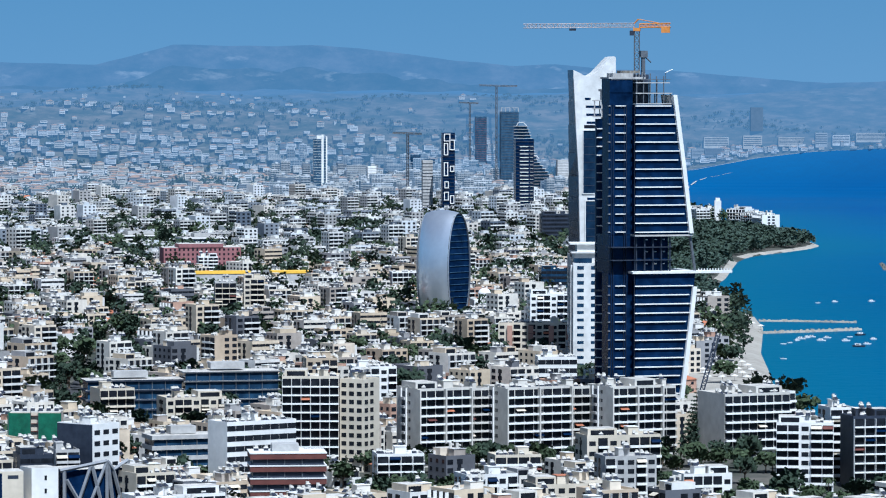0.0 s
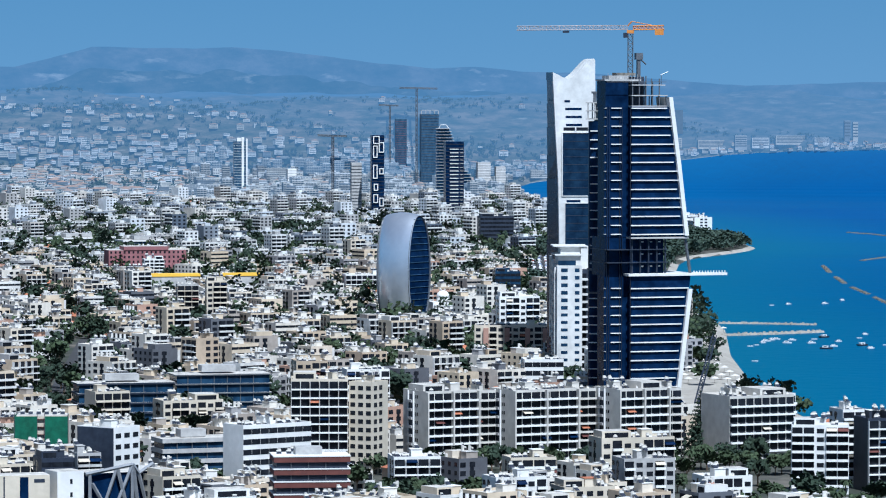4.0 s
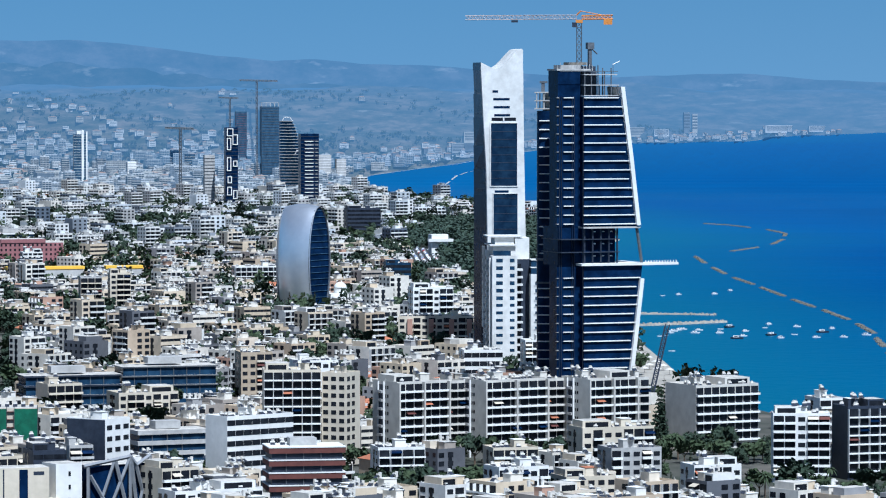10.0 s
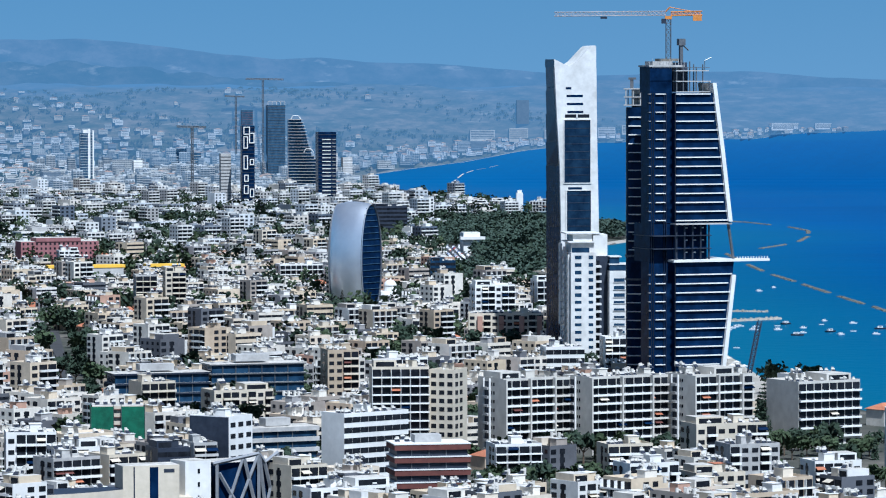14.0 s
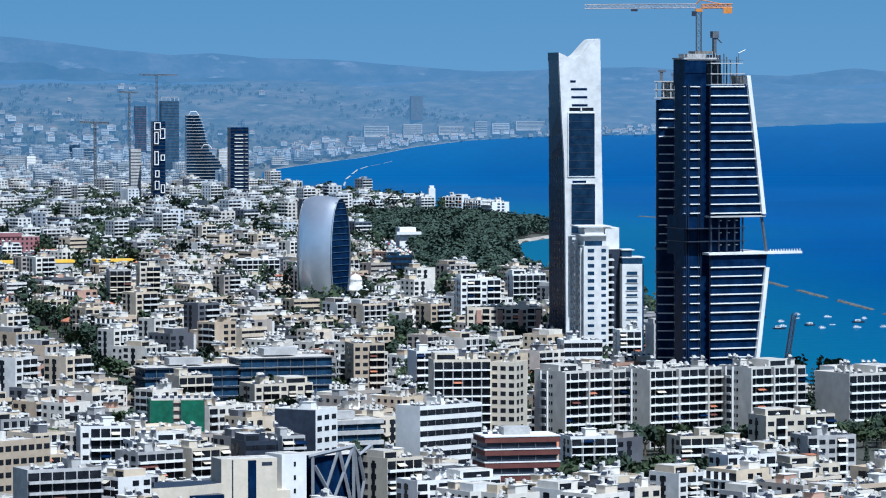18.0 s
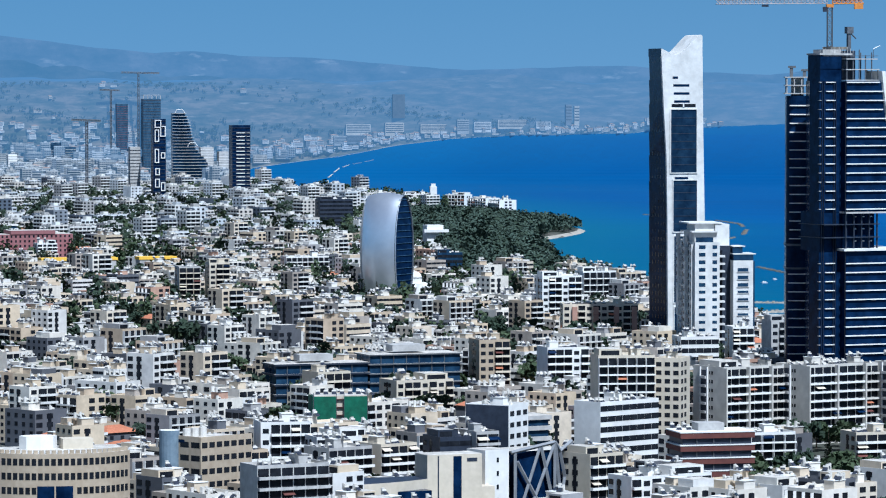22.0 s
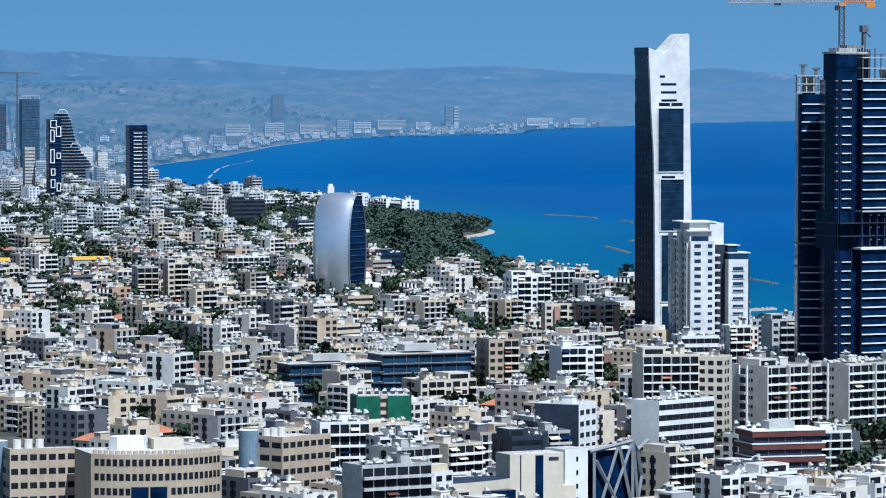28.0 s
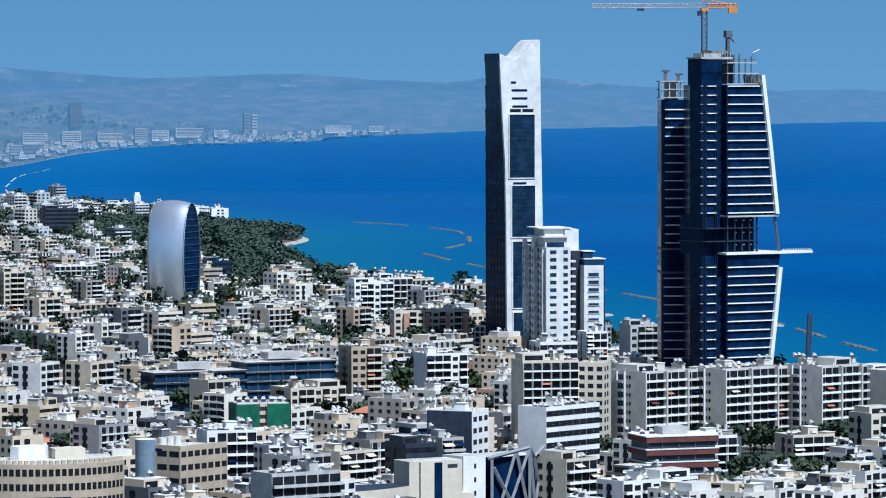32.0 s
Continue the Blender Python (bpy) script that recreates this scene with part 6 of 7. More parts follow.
def palm(rng, h):
    trunk, crown = Shape(), Shape()
    pts = [Vector((0.25 * math.sin(t * 1.5) * t, 0.15 * t, -0.3 + (h + 0.3) * t)) for t in (0, 0.25, 0.5, 0.75, 1)]
    for a, b in zip(pts, pts[1:]):
        trunk.bar(a, b, 0.26, M_BARK, 7, 0.22)
    for i in range(22):
        a, lift = 2 * math.pi * i / 22 + rng.uniform(-0.1, 0.1), rng.uniform(-0.2, 1.0)
        d, side = Vector((math.cos(a), math.sin(a), 0)), Vector((-math.sin(a), math.cos(a), 0))
        prev, w0 = pts[-1], 0.12
        for k in range(1, 5):
            t = k / 4
            q = pts[-1] + d * (2.9 * t) + Vector((0, 0, lift * 1.6 * t - 2.6 * t * t * (1.1 - 0.4 * lift)))
            w1 = 0.42 * math.sin(math.pi * min(0.95, t * 0.9 + 0.1))
            crown.face([prev - side * w0, prev + side * w0, q + side * w1, q - side * w1], M_LEAF)
            prev, w0 = q, w1
    return trunk, crown


TREE_KITS = {}


def tree_kit(kind, n, make):
    TREE_KITS[kind] = []
    for _ in range(n):
        a, b = make()
        TREE_KITS[kind].append((a, b, a.mesh("trunk"), b.mesh("crown")))


tr = random.Random(5)
tree_kit("broad", 4, lambda: broad_tree(tr, tr.uniform(7, 9), tr.uniform(4.2, 5.6), M_LEAF))
tree_kit("dark", 3, lambda: broad_tree(tr, tr.uniform(9, 12), tr.uniform(4.5, 6), M_PINE))
tree_kit("cypress", 2, lambda: cypress(tr, tr.uniform(10, 12)))
tree_kit("norfolk", 1, lambda: norfolk_pine(tr, 24))
tree_kit("palm", 3, lambda: palm(tr, tr.uniform(7, 9)))
TREE_LABELS = {"broad": "leafy street tree with a ragged green crown", "dark": "dense dark green pine between the flats", "cypress": "slender dark cypress among the houses",
               "norfolk": "tall tiered conifer beside the slab of flats", "palm": "palm tree with drooping fronds near the shore road"}


def plant(kind, x, y, scale=1.0, z=None):
    a, b, ma, mb = tr.choice(TREE_KITS[kind])
    ob = thing({"palm": "palm_tree", "cypress": "cypress_tree"}.get(kind, "tree"), TREE_LABELS[kind], "tree", pose(x, y, land_height(x, y) if z is None else z, 0, 0, tr.uniform(0, 360)) @ Matrix.Scale(scale, 4), "trees of the town")
    part("trunk", ma, ob)
    part("crown", mb, ob)


plant("norfolk", 86, 1424, 1.0)
for x, y in ((-153, 1722), (-158, 1735), (-147, 1712), (-163, 1716), (-150, 1740), (-151, 2053), (-143, 1718), (-111, 2206), (-118, 2200), (-104, 2210), (-156, 1750), (-166, 1755), (-133, 2168), (-148, 2075), (-73, 2354), (-80, 2360)):
    plant("dark", x, y, tr.uniform(0.75, 1.1))
    keep(x, y, 4)
for x, y in ((-166, 1698), (-120, 2206), (-147, 2040), (-144, 1993), (-150, 1663), (-8, 2240), (5, 2236), (-14, 2244), (-60, 1420), (-57, 1418), (17, 1330), (-30, 1310), (92, 2300), (30, 2390), (40, 2400), (-70, 2330), (-48, 2290)):
    plant("cypress", x, y, tr.uniform(0.9, 1.25))
# green strip before the slab of flats and along the shore road
for i in range(46):
    u = i / 45
    x, y = -20 + 128 * u + tr.uniform(-5, 5), 1348 + 18 * u + tr.uniform(-14, 12)
    plant(tr.choice(("broad", "broad", "dark", "palm")), x, y, tr.uniform(0.7, 1.05))
    keep(x, y, 3)
for i in range(22):
    x, y = tr.uniform(84, 150), tr.uniform(1205, 1275)
    if free(x, y, 3):
        plant(tr.choice(("palm", "palm", "broad", "dark")), x, y, tr.uniform(0.75, 1.05))
        keep(x, y, 3.4)
for i in range(30):
    x, y = tr.uniform(-25, 15), tr.uniform(1205, 1265)
    if free(x, y, 2.5):
        plant(tr.choice(("broad", "broad", "dark", "palm")), x, y, tr.uniform(0.7, 1.0))
        keep(x, y, 3)
# a tree-lined street running inland
for i in range(26):
    t = i / 25
    for side in (-7, 7):
        plant("dark" if i % 3 else "cypress", -146 - 12 * t + side, 1580 + 480 * t, tr.uniform(0.45, 0.75))
    keep(-146 - 12 * t, 1580 + 480 * t, 9)
single("road", Shape().face([(-149.5, 1540, 2.75), (-143.5, 1540, 2.75), (-156.5, 2080, 2.75), (-162.5, 2080, 2.75)], M_ASPHALT), "straight asphalt street lined with dark trees", "road", kind="structure")

# wooded headland park
wood = Crowd()
tuft = []
for _ in range(5):
    s = Shape()
    for _ in range(7):
        leaf_clump(tr, tr.uniform(1.6, 2.4), tr.choice((M_PARK, M_PARK, M_PINE)), s, (tr.uniform(-2.6, 2.6), tr.uniform(-2.6, 2.6), tr.uniform(3.5, 7.5)), 0.7, 12)
    tuft.append(s)
PARK = [(2330, 120, 160), (2480, 88, 160), (2600, 78, 160), (2760, 92, 176), (2900, 98, 192), (3040, 104, 212), (3200, 118, 300), (3320, 132, 300), (3460, 148, 300), (3560, 165, 290), (3640, 182, 262)]


def lot_edge(y):
    """Inland edge of the car park beside the wood."""
    return interp([(a, b) for a, b, c in PARK], y)


y = 2330.0
while y < 3640:
    x0 = interp([(a, b) for a, b, c in PARK], y)
    x1 = interp([(a, c) for a, b, c in PARK], y)
    x = x0
    while x < x1:
        px, py = x + tr.uniform(-2, 2), y + tr.uniform(-3, 3)
        x += 5.6
        if math.hypot(px - 126, py - 2968) > 11 and px < coast_x(py) - 7 and not (2715 < py < 3085 and px < lot_edge(py) + 27) and noise.noise(Vector((px / 45, py / 45, 2.2))) < 0.46:
            wood.add(tr.choice(tuft), pose(px, py, 1.5, 0, 0, tr.uniform(0, 360)) @ Matrix.Scale(tr.uniform(0.75, 1.25), 4))
    y += 8.5
single("park_wood", wood.mesh("park_wood"), "dense dark green pine wood on the headland", "wood", kind="stuff")
# the car park beside the wood: a strip of asphalt full of cars
lot = Shape()
for y in range(2720, 3080, 20):
    lot.face([(lot_edge(y) - 4, y, 3.0), (lot_edge(y) + 24, y, 3.0), (lot_edge(y + 20) + 24, y + 20, 3.0), (lot_edge(y + 20) - 4, y + 20, 3.0)], M_ASPHALT)
single("car_park", lot, "asphalt car park full of cars beside the pine wood", "car park", kind="structure")
CAR_TINTS = [(0.0, (0.75, 0.75, 0.76)), (0.4, (0.3, 0.31, 0.33)), (0.6, (0.08, 0.09, 0.1)), (0.72, (0.6, 0.61, 0.63)), (0.85, (0.3, 0.06, 0.05)), (0.92, (0.08, 0.14, 0.3))]
M_CAR = surface("car_paint", [(0.3, (0.95, 0.95, 0.95)), (0.7, (1, 1, 1))], 1.0, rough=0.35, dirt=0.0, random_tint=CAR_TINTS, island=True, spec=0.5)
car = Shape().loft([[(x, v, z0) for x, v in ((-2.1, -0.85), (2.1, -0.85), (2.1, 0.85), (-2.1, 0.85))] for z0 in (0.25, 0.9)] + [[(x, v, 0.95) for x, v in ((-1.9, -0.8), (1.0, -0.8), (1.0, 0.8), (-1.9, 0.8))], [(x, v, 1.45) for x, v in ((-1.3, -0.65), (0.3, -0.65), (0.3, 0.65), (-1.3, 0.65))]], M_CAR)
car.box(-1.5, 0.55, -0.79, 0.79, 0.98, 1.3, M_GLASS)
for x in (-1.3, 1.3):
    car.bar((x, -0.9, 0.32), (x, 0.9, 0.32), 0.32, M_DARKGREY, 8)
cars = Crowd()
for row in range(34):
    for column in range(6):
        y = 2726 + row * 10.4
        if tr.random() < 0.82:
            cars.add(car, pose(lot_edge(y) - 1 + column * 4.4 + tr.uniform(-0.3, 0.3), y + tr.uniform(-0.6, 0.6), 3.02, 0, 0, 78 + tr.uniform(-4, 4)))
single("parked_cars", cars.mesh("parked_cars"), "rows of small parked cars in mixed colours", "cars", kind="stuff")
# ---- the dense town between the named buildings ----
def district_turn(x, y):
    return 34 + 16 * noise.noise(Vector((x / 420, y / 420, 1.7)))


def seen_span(y):
    """Plan width that the flight looks over at this distance."""
    return -0.112 * y - 10, min(coast_x(y) - 16, 0.36 * y + 50 if y > 2500 else 0.30 * y)


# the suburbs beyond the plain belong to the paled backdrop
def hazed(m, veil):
    """Paints air haze onto a backdrop material by mixing in blue emission."""
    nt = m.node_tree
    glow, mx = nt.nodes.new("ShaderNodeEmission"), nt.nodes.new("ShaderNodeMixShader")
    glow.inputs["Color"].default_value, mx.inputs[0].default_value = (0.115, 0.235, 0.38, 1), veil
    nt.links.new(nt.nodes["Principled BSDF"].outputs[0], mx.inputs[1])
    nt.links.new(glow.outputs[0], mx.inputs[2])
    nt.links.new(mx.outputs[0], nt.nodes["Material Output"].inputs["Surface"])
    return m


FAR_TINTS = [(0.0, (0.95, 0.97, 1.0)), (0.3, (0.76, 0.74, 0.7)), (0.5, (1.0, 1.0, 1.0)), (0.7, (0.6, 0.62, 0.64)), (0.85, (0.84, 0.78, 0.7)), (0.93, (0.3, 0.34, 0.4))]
# two depths of painted haze; trees get a little more than the houses
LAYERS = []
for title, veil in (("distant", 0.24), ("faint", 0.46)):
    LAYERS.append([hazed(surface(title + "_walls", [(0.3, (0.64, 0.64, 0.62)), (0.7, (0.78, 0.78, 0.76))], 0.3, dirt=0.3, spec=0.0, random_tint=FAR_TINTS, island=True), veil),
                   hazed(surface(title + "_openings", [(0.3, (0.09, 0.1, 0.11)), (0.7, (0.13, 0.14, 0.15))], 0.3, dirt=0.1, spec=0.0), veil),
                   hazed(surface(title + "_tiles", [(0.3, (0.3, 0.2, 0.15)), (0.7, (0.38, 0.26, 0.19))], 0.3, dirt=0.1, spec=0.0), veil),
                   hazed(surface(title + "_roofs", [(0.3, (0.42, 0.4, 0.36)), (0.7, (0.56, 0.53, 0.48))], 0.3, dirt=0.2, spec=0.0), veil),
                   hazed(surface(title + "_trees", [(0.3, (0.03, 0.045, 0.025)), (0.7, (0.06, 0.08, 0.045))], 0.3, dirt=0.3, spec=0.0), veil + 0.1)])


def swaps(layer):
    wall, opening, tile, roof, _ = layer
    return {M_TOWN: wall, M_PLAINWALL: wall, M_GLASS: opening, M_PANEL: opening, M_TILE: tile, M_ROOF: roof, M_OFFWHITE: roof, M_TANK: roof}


# pale line of surf and sand along the far side of the bay
surf = Shape()
line = [drawn(coast_x(v) + o, v, 0.6)[0] for v in range(5600, 12400, 160) for o in (0, 3)]
for i in range(0, len(line) - 2, 2):
    surf.face([line[i], line[i + 1], line[i + 3], line[i + 2]], LAYERS[1][3])
# thin broken reef line off the inner bay
for (xa, ya), (xb, yb) in (((262, 4760), (281, 4940)), ((295, 5072), (318, 5250)), ((330, 5350), (361, 5592)), ((370, 5640), (396, 5801)), ((405, 5840), (430, 5950)), ((440, 6000), (469, 6147))):
    a, b = drawn(xa, ya, 0.8)[0], drawn(xb, yb, 0.8)[0]
    surf.face([a, a + Vector((2.2, 0, 0.1)), b + Vector((2.2, 0, 0.1)), b], LAYERS[0][3])
single("shoreline", surf, "pale line of sand and surf round the bay", "beach", kind="structure")



def suburb(x, y):
    """How densely the plain beyond the town is built over."""
    thin = max(0.05, 1.0 - (y - 4400) / 3900)
    if coast_x(y) - x < 260:
        return max(0.5, thin)
    return thin * (0.15 if x > 0.02 * y and y > 6800 else 1.0)


lots, fresh = [], []
y = 1045.0
while y < 11000:
    lot = 17.6 if y < 2600 else (20 if y < 4400 else 17 * (y / 4300) ** 1.1)
    x0, x1 = seen_span(y)
    x = x0 - 60
    while x < x1:
        px, py = x + rng.uniform(-3, 3), y + rng.uniform(-4, 4)
        x += lot * rng.uniform(0.92, 1.25)
        if px > coast_x(py) - 26 or not free(px, py, 6.5):
            continue
        if 1185 < py < 1405 and px > 58:
            continue
        if 1185 < py < 1372 and px > -22 and rng.random() < 0.7 or 1380 < py < 1800 and px > coast_x(py) - 75 and rng.random() < 0.75:
            continue
        clear = noise.noise(Vector((px / 130, py / 130, 7.7)))
        if rng.random() > (0.92 if y < 1800 else 0.86 if y < 2500 else 0.78 if y < 2900 else 0.64 if y < 4400 else suburb(px, py) * (0.6 + 0.4 * (noise.noise(Vector((px / 600, py / 600, 5.5))) > -0.1))) or clear > 0.52:
            continue
        lots.append((px, py))
        if py < 4400:
            fresh.append((px, py, 6.0))
    y += lot * 1.14 * (1 if y < 4400 else 1.3)
TAKEN += fresh

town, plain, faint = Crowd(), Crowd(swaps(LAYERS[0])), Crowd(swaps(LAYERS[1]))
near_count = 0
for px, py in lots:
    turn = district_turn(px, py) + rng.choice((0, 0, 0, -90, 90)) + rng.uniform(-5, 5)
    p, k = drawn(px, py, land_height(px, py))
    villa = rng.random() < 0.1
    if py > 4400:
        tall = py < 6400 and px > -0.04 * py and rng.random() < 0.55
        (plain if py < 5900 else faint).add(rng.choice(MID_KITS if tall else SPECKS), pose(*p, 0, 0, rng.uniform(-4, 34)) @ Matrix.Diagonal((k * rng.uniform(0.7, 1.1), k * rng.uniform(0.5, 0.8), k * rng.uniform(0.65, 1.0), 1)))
    elif near_count < 162:
        near_count += 1
        i = rng.randrange(len(NEAR_KITS))
        if 1185 < py < 1372 and px > -22 or py > 1150 and is_low(px, py):
            i = rng.choice((6, 8))
        if villa:
            single("villa", rng.choice(HOUSE_MESHES), "low villa with a hipped clay-tile roof", "house", pose(*p, 0, 0, turn), "villas in the town")
        else:
            as_thing(NEAR_KITS[i], LABELS[i % len(LABELS)], pose(*p, 0, 0, turn))
    else:
        villa = villa or rng.random() < 0.12
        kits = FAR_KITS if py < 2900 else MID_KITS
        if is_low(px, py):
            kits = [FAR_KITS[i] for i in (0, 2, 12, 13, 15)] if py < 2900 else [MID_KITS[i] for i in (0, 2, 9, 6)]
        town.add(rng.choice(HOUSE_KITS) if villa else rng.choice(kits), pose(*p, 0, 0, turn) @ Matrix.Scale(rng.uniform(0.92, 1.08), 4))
# hotels and lone towers along the far shore
hotel = Shape().box(-0.5, 0.5, -0.5, 0.5, -0.2, 1, M_TOWN, M_ROOF)
for k in range(5):
    hotel.box(-0.47, 0.47, -0.53, -0.45, 0.1 + k * 0.18, 0.18 + k * 0.18, M_GLASS)
lone = Shape().box(-0.5, 0.5, -0.5, 0.5, -0.1, 1, M_PANEL)
for x, y, w, high, kit in ((867, 9215, 32, 66, lone), (1490, 10370, 18, 60, hotel), (1514, 10370, 15, 56, hotel), (700, 8560, 60, 26, hotel), (790, 8640, 46, 32, hotel), (905, 8840, 70, 22, hotel), (980, 8900, 30, 36, hotel), (1040, 9000, 44, 26, hotel),
                           (1180, 9400, 90, 24, hotel), (1290, 9600, 40, 18, hotel), (1850, 10700, 120, 22, hotel), (2020, 11000, 60, 18, hotel), (560, 7500, 40, 20, hotel), (610, 7700, 50, 18, hotel)):
    p, k = drawn(x, y, land_height(x, y))
    faint.add(kit, pose(*p, 0, 0, 6) @ Matrix.Diagonal((w * k * 0.85, 9 * k, high * k * 0.72, 1)))
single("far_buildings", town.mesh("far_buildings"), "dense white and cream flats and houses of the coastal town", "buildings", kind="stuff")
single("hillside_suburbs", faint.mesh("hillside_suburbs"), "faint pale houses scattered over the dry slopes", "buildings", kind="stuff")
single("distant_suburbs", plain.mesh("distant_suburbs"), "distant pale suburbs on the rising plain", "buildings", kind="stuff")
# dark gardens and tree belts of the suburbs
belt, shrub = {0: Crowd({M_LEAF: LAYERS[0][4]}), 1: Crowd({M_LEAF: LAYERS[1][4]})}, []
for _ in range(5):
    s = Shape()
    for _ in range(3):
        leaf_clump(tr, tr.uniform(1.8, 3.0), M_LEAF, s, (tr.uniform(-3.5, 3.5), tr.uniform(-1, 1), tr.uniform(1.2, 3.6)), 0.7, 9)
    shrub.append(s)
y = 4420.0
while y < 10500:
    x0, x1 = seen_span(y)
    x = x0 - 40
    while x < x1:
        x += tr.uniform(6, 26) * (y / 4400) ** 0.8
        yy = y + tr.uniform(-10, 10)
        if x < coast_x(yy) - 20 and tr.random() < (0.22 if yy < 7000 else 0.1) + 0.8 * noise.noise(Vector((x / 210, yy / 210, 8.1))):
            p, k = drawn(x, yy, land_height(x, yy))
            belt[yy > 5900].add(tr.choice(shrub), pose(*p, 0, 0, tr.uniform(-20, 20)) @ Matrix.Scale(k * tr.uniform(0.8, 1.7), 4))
    y += 15 * (y / 4400)
single("distant_trees", belt[0].mesh("distant_trees"), "dark gardens and tree belts between the distant suburbs", "trees", kind="stuff")
single("hillside_trees", belt[1].mesh("hillside_trees"), "faint tree belts on the dry slopes", "trees", kind="stuff")
# gardens: single trees between the near blocks, joined tufts further off
groves = Crowd()


def light_crown(rng, h, spread, material, slim=False):
    """A ragged crown of few, larger leaf sprays for trees far off."""
    s = Shape()
    for i in range(7):
        a, r = rng.uniform(0, 6.28), 0.0 if slim else rng.uniform(0.2, 0.6) * spread
        z = h * (0.1 + 0.85 * i / 7) if slim else h * rng.uniform(0.35, 0.9)
        leaf_clump(rng, spread * (1.1 - i / 8) * 0.6 if slim else spread * 0.4, material, s, (math.cos(a) * r, math.sin(a) * r, z), 1.0, 9)
    return s


LIGHT_CROWNS = {"broad": [light_crown(tr, 8, 5, M_LEAF) for _ in range(4)], "dark": [light_crown(tr, 10, 5.2, M_PINE) for _ in range(3)], "cypress": [light_crown(tr, 11, 1.9, M_PINE, True) for _ in range(3)]}
count = 0
y = 1060.0
while y < 4200:
    x0, x1 = -0.112 * y - 40, min(coast_x(y) - 10, 0.30 * y)
    for _ in range(int((x1 - x0) / (8 if y < 1700 else 7))):
        x, yy = tr.uniform(x0, x1), y + tr.uniform(-8, 8)
        green = noise.noise(Vector((x / 130, yy / 130, 7.7)))
        if 1380 < yy < 1850 and x > coast_x(yy) - 80 and tr.random() < 0.85:
            continue
        if yy < 1372 and x > -22 and tr.random() < 0.6:
            continue
        if not free(x, yy, 1.5) or tr.random() > (0.45 if yy < 1800 else 0.5) + 1.2 * max(0, green - 0.3):
            continue
        kind = tr.choice(("broad", "broad", "dark", "dark", "cypress"))
        if yy < 1640 and count < 190:
            plant(kind, x, yy, tr.uniform(0.6, 1.0))
            count += 1
        else:
            b = tr.choice(LIGHT_CROWNS[kind]) if yy > 1900 else tr.choice(TREE_KITS[kind])[1]
            groves.add(b, pose(x, yy, land_height(x, yy), 0, 0, tr.uniform(0, 360)) @ Matrix.Scale(tr.uniform(0.8, 1.3) if yy < 1900 else tr.uniform(0.95, 1.7), 4))
    y += 17
single("garden_trees", groves.mesh("garden_trees"), "dark green garden trees scattered through the dense town", "trees", kind="stuff")
# ---- harbour moles, breakwaters, boats, site crane ----
def rubble(name, label, pts, half, top, seed, stone=M_ROCK):
    """A mole of tipped rock along a line in plan: one mesh of many uneven stones."""
    r, s = random.Random(seed), Shape()
    for (xa, ya), (xb, yb) in zip(pts, pts[1:]):
        n = max(2, int(math.hypot(xb - xa, yb - ya) / 2.2))
        dx, dy = (xb - xa) / n, (yb - ya) / n
        ln = math.hypot(dx, dy)
        nx, ny = -dy / ln, dx / ln
        w = half * 0.8
        s.loft([[(xa + nx * w * 1.3, ya + ny * w * 1.3, -1), (xa - nx * w * 1.3, ya - ny * w * 1.3, -1), (xb - nx * w * 1.3, yb - ny * w * 1.3, -1), (xb + nx * w * 1.3, yb + ny * w * 1.3, -1)], [(xa + nx * w, ya + ny * w, top * 0.6), (xa - nx * w, ya - ny * w, top * 0.6), (xb - nx * w, yb - ny * w, top * 0.6), (xb + nx * w, yb + ny * w, top * 0.6)]], stone)
        for i in range(n):
            for j in range(3):
                o = (j - 1) * half * 0.7 + r.uniform(-0.5, 0.5)
                cx, cy, q = xa + dx * (i + r.random()) + nx * o, ya + dy * (i + r.random()) + ny * o, r.uniform(0.7, 1.2)
                h = top * (1 if j == 1 else 0.55) * r.uniform(0.7, 1.1)
                poly = [(cx + q * math.cos(a + r.uniform(-0.3, 0.3)) * r.uniform(0.8, 1.2), cy + q * math.sin(a) * r.uniform(0.8, 1.2)) for a in (0, 1.26, 2.5, 3.77, 5.0)]
                s.loft([[(x, y, -1.2) for x, y in poly], [(cx + (x - cx) * 0.75, cy + (y - cy) * 0.75, h) for x, y in poly]], stone)
    single(name, s, label, "breakwater", kind="stuff")


rubble("mole", "pale rock mole running out from the beach", [(160, 2149), (190, 2164), (216, 2181)], 2.2, 1.6, 1, M_SAND)
rubble("mole", "low rock mole with a light at its tip", [(170, 2261), (196, 2256), (220, 2247)], 1.6, 1.2, 2, M_SAND)
for k, ln in enumerate(([(311, 2985), (303, 2880)], [(299, 2812), (294, 2720)], [(292, 2668), (291, 2580)], [(290, 2540), (288, 2440)], [(287, 2400), (286, 2320)], [(286, 2290), (284, 2200)], [(282, 2160), (276, 2080)], [(270, 2040), (262, 1975)], [(256, 1930), (250, 1870)],
                        [(412, 3667), (429, 3623), (437, 3566)], [(444, 3515), (446, 3430), (436, 3370)], [(423, 3299), (400, 3205)], [(380, 3145), (350, 3078)], [(240, 1800), (228, 1740)])):
    rubble("breakwater", "broken line of brown rock breakwater in the sea", ln, 1.3, 0.8, 10 + k)


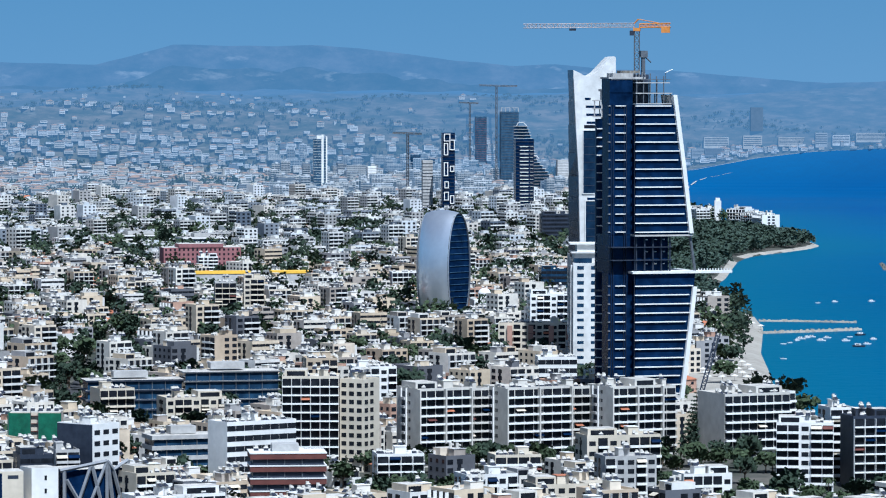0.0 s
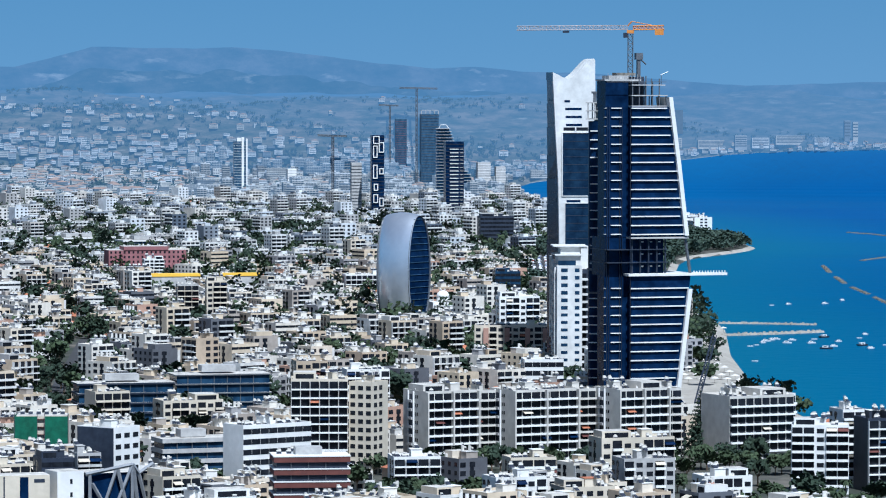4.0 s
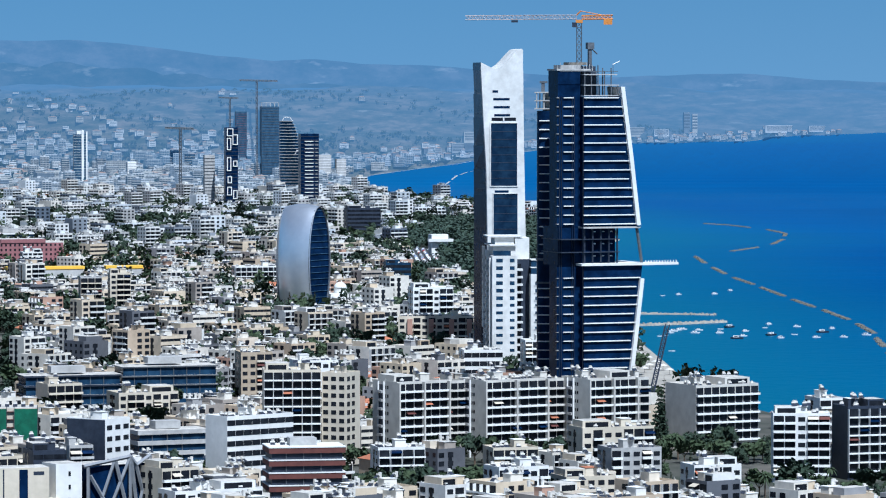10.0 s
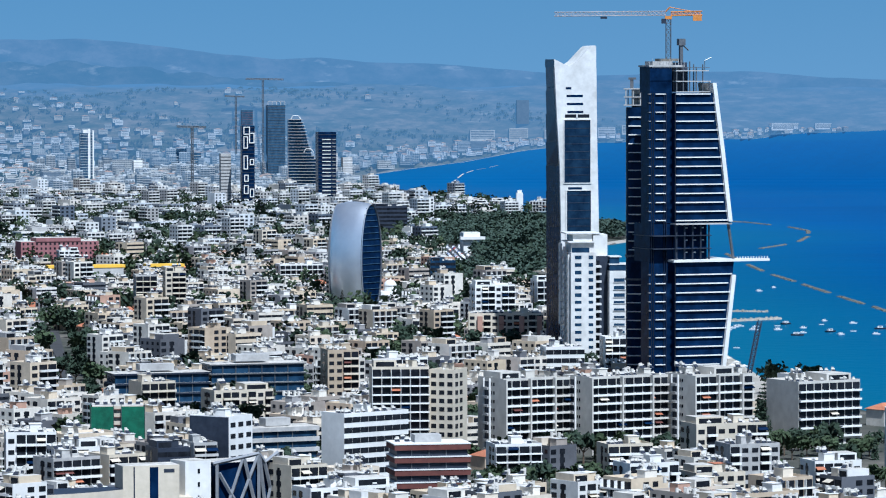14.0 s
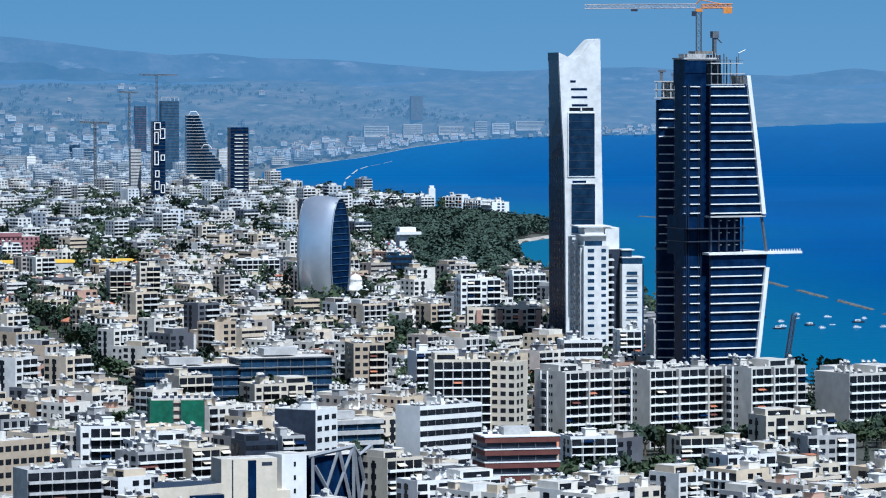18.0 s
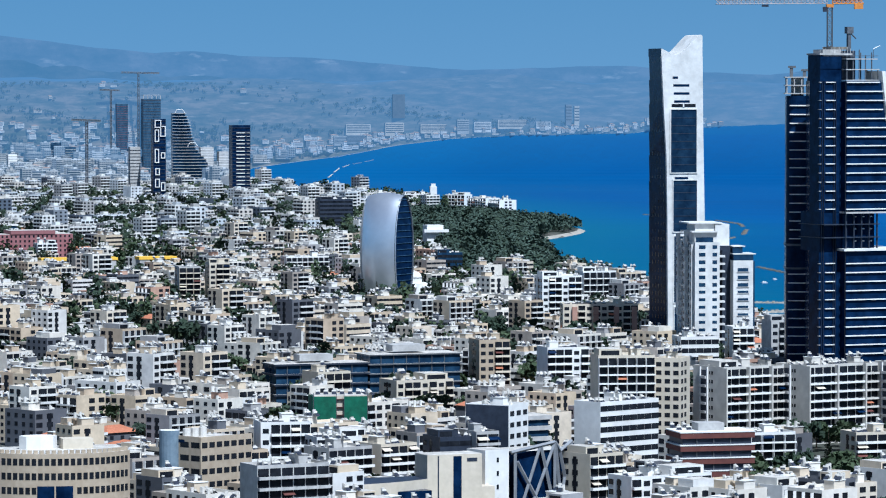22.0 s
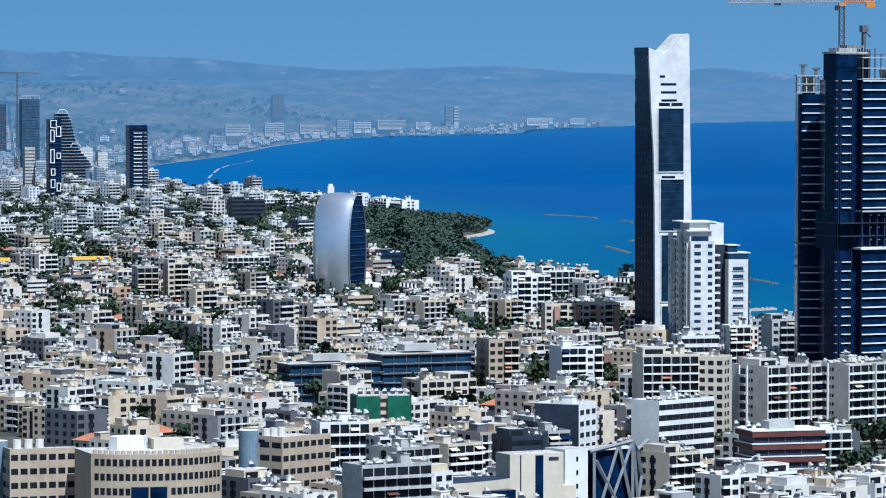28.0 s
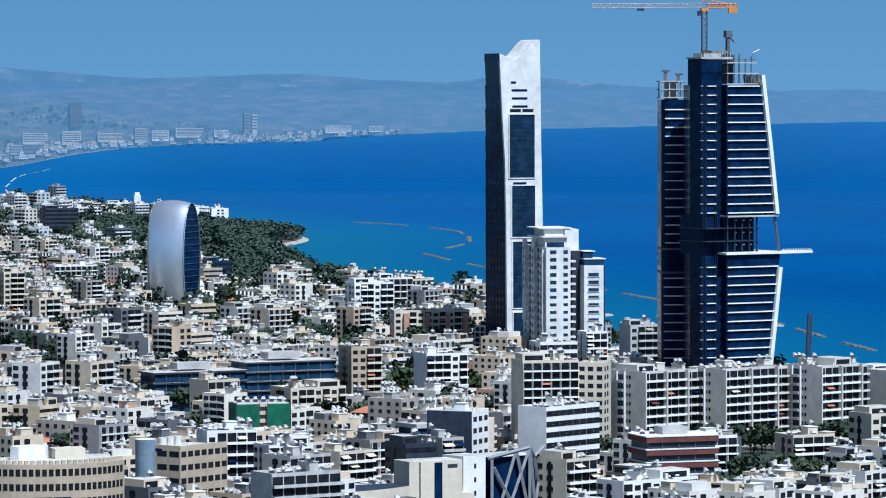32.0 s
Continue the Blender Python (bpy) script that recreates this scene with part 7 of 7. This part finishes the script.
def boat(length, cabin, dark):
    """A small open or cabin boat with a pointed bow along +x."""
    hull, L, B = Shape(), length, length * 0.17
    plan = [(-L / 2, -B), (L * 0.2, -B), (L / 2, 0), (L * 0.2, B), (-L / 2, B)]
    hull.loft([[(x * 0.92, y * 0.8, -0.3) for x, y in plan], [(x, y, L * 0.11) for x, y in plan]], M_DARKGREY if dark else M_HULL)
    house_ = Shape()
    if cabin:
        house_.box(-L * 0.3, L * 0.12, -B * 0.7, B * 0.7, L * 0.11, L * 0.24, M_HULL).box(-L * 0.2, L * 0.05, -B * 0.72, B * 0.72, L * 0.16, L * 0.21, M_GLASS)
    else:
        house_.box(-L * 0.1, L * 0.06, -B * 0.6, B * 0.6, L * 0.1, L * 0.15, M_STEEL)
    rail = Shape().bar((L * 0.25, 0, L * 0.11), (L * 0.25, 0, L * 0.3), 0.06, M_STEEL)
    return [("hull", hull.mesh("hull")), ("cabin" if cabin else "thwart", house_.mesh("cabin")), ("mast", rail.mesh("mast"))]


BOAT_KITS = [boat(6.5, True, False), boat(5.0, False, False), boat(10.5, True, True), boat(7.5, True, False)]
br = random.Random(9)
BOATS = [(200, 2088), (202, 2042), (223, 2068), (247, 2138), (252, 2089), (242, 2048), (215, 2101), (229, 2129), (183, 2113), (188, 2089), (158, 1951), (167, 2063), (229, 2460), (251, 2465), (266, 2504), (218, 2448), (224, 2045), (212, 2135),
         (179, 2104), (193, 2112), (262, 2120), (236, 2160), (270, 2066), (205, 2120), (176, 2090), (186, 2120), (171, 2072), (235, 2072), (256, 2050), (208, 2062)]
for i, (x, y) in enumerate(BOATS):
    kit = BOAT_KITS[2] if i in (2, 4) else br.choice(BOAT_KITS)
    ob = thing("boat", "dark tour boat moored off the beach" if kit is BOAT_KITS[2] else "small white motor boat moored off the beach", "boat", pose(x, y, 0.1, 0, 0, br.uniform(-30, 40)) @ Matrix.Scale(0.62, 4), "moored boats")
    for n, me in kit:
        part(n, me, ob)


def mobile_crane():
    ob = thing("mobile_crane", "dark mobile crane with a raised lattice boom beside the glass tower", "crane", pose(88, 1490, 2.2))
    part("carrier", Shape().box(-4.5, 4.5, -1.3, 1.3, 0.9, 2.4, M_DARKGREY), ob)
    part("cab", Shape().box(-3.5, 0, -1.4, 1.4, 2.4, 4.4, M_ORANGE), ob)
    for u in (-3.5, -1.5, 1.5, 3.5):
        part("wheel", Shape().bar((u, -1.5, 0.6), (u, 1.5, 0.6), 0.6, M_DARKGREY, 12), ob)
    part("boom", lattice((0, 0, 3.5), (11.4, 29, 35.4), 0.7, 22, 0.16, M_DARKGREY), ob, "dark lattice boom")


mobile_crane()

# sun shades and huts on the beach
sr = random.Random(3)
shade = Shape().bar((0, 0, 0), (0, 0, 2.2), 0.06, M_STEEL).loft([[(2.0 * math.cos(a), 2.0 * math.sin(a), 2.0) for a in (0, 1.05, 2.1, 3.14, 4.2, 5.24)], [(0.1 * math.cos(a), 0.1 * math.sin(a), 2.8) for a in (0, 1.05, 2.1, 3.14, 4.2, 5.24)]], M_TANK)
shade_mesh = shade.mesh("beach_shade")
for i in range(5):
    for j in range(7):
        x, y = 112 + i * 5.2 + sr.uniform(-1, 1), 1770 + j * 24 + sr.uniform(-3, 3)
        single("beach_shade", shade_mesh, "white beach shade on the grey sand", "parasol", pose(x, y, land_height(x, y) + 0.4), "beach shades")
for i in range(9):
    x, y = 140 + i * 3 + sr.uniform(-2, 2), 2190 + sr.uniform(-14, 14)
    single("beach_shade", shade_mesh, "white beach shade by the mole", "parasol", pose(x, y, land_height(x, y) + 0.4), "beach shades")
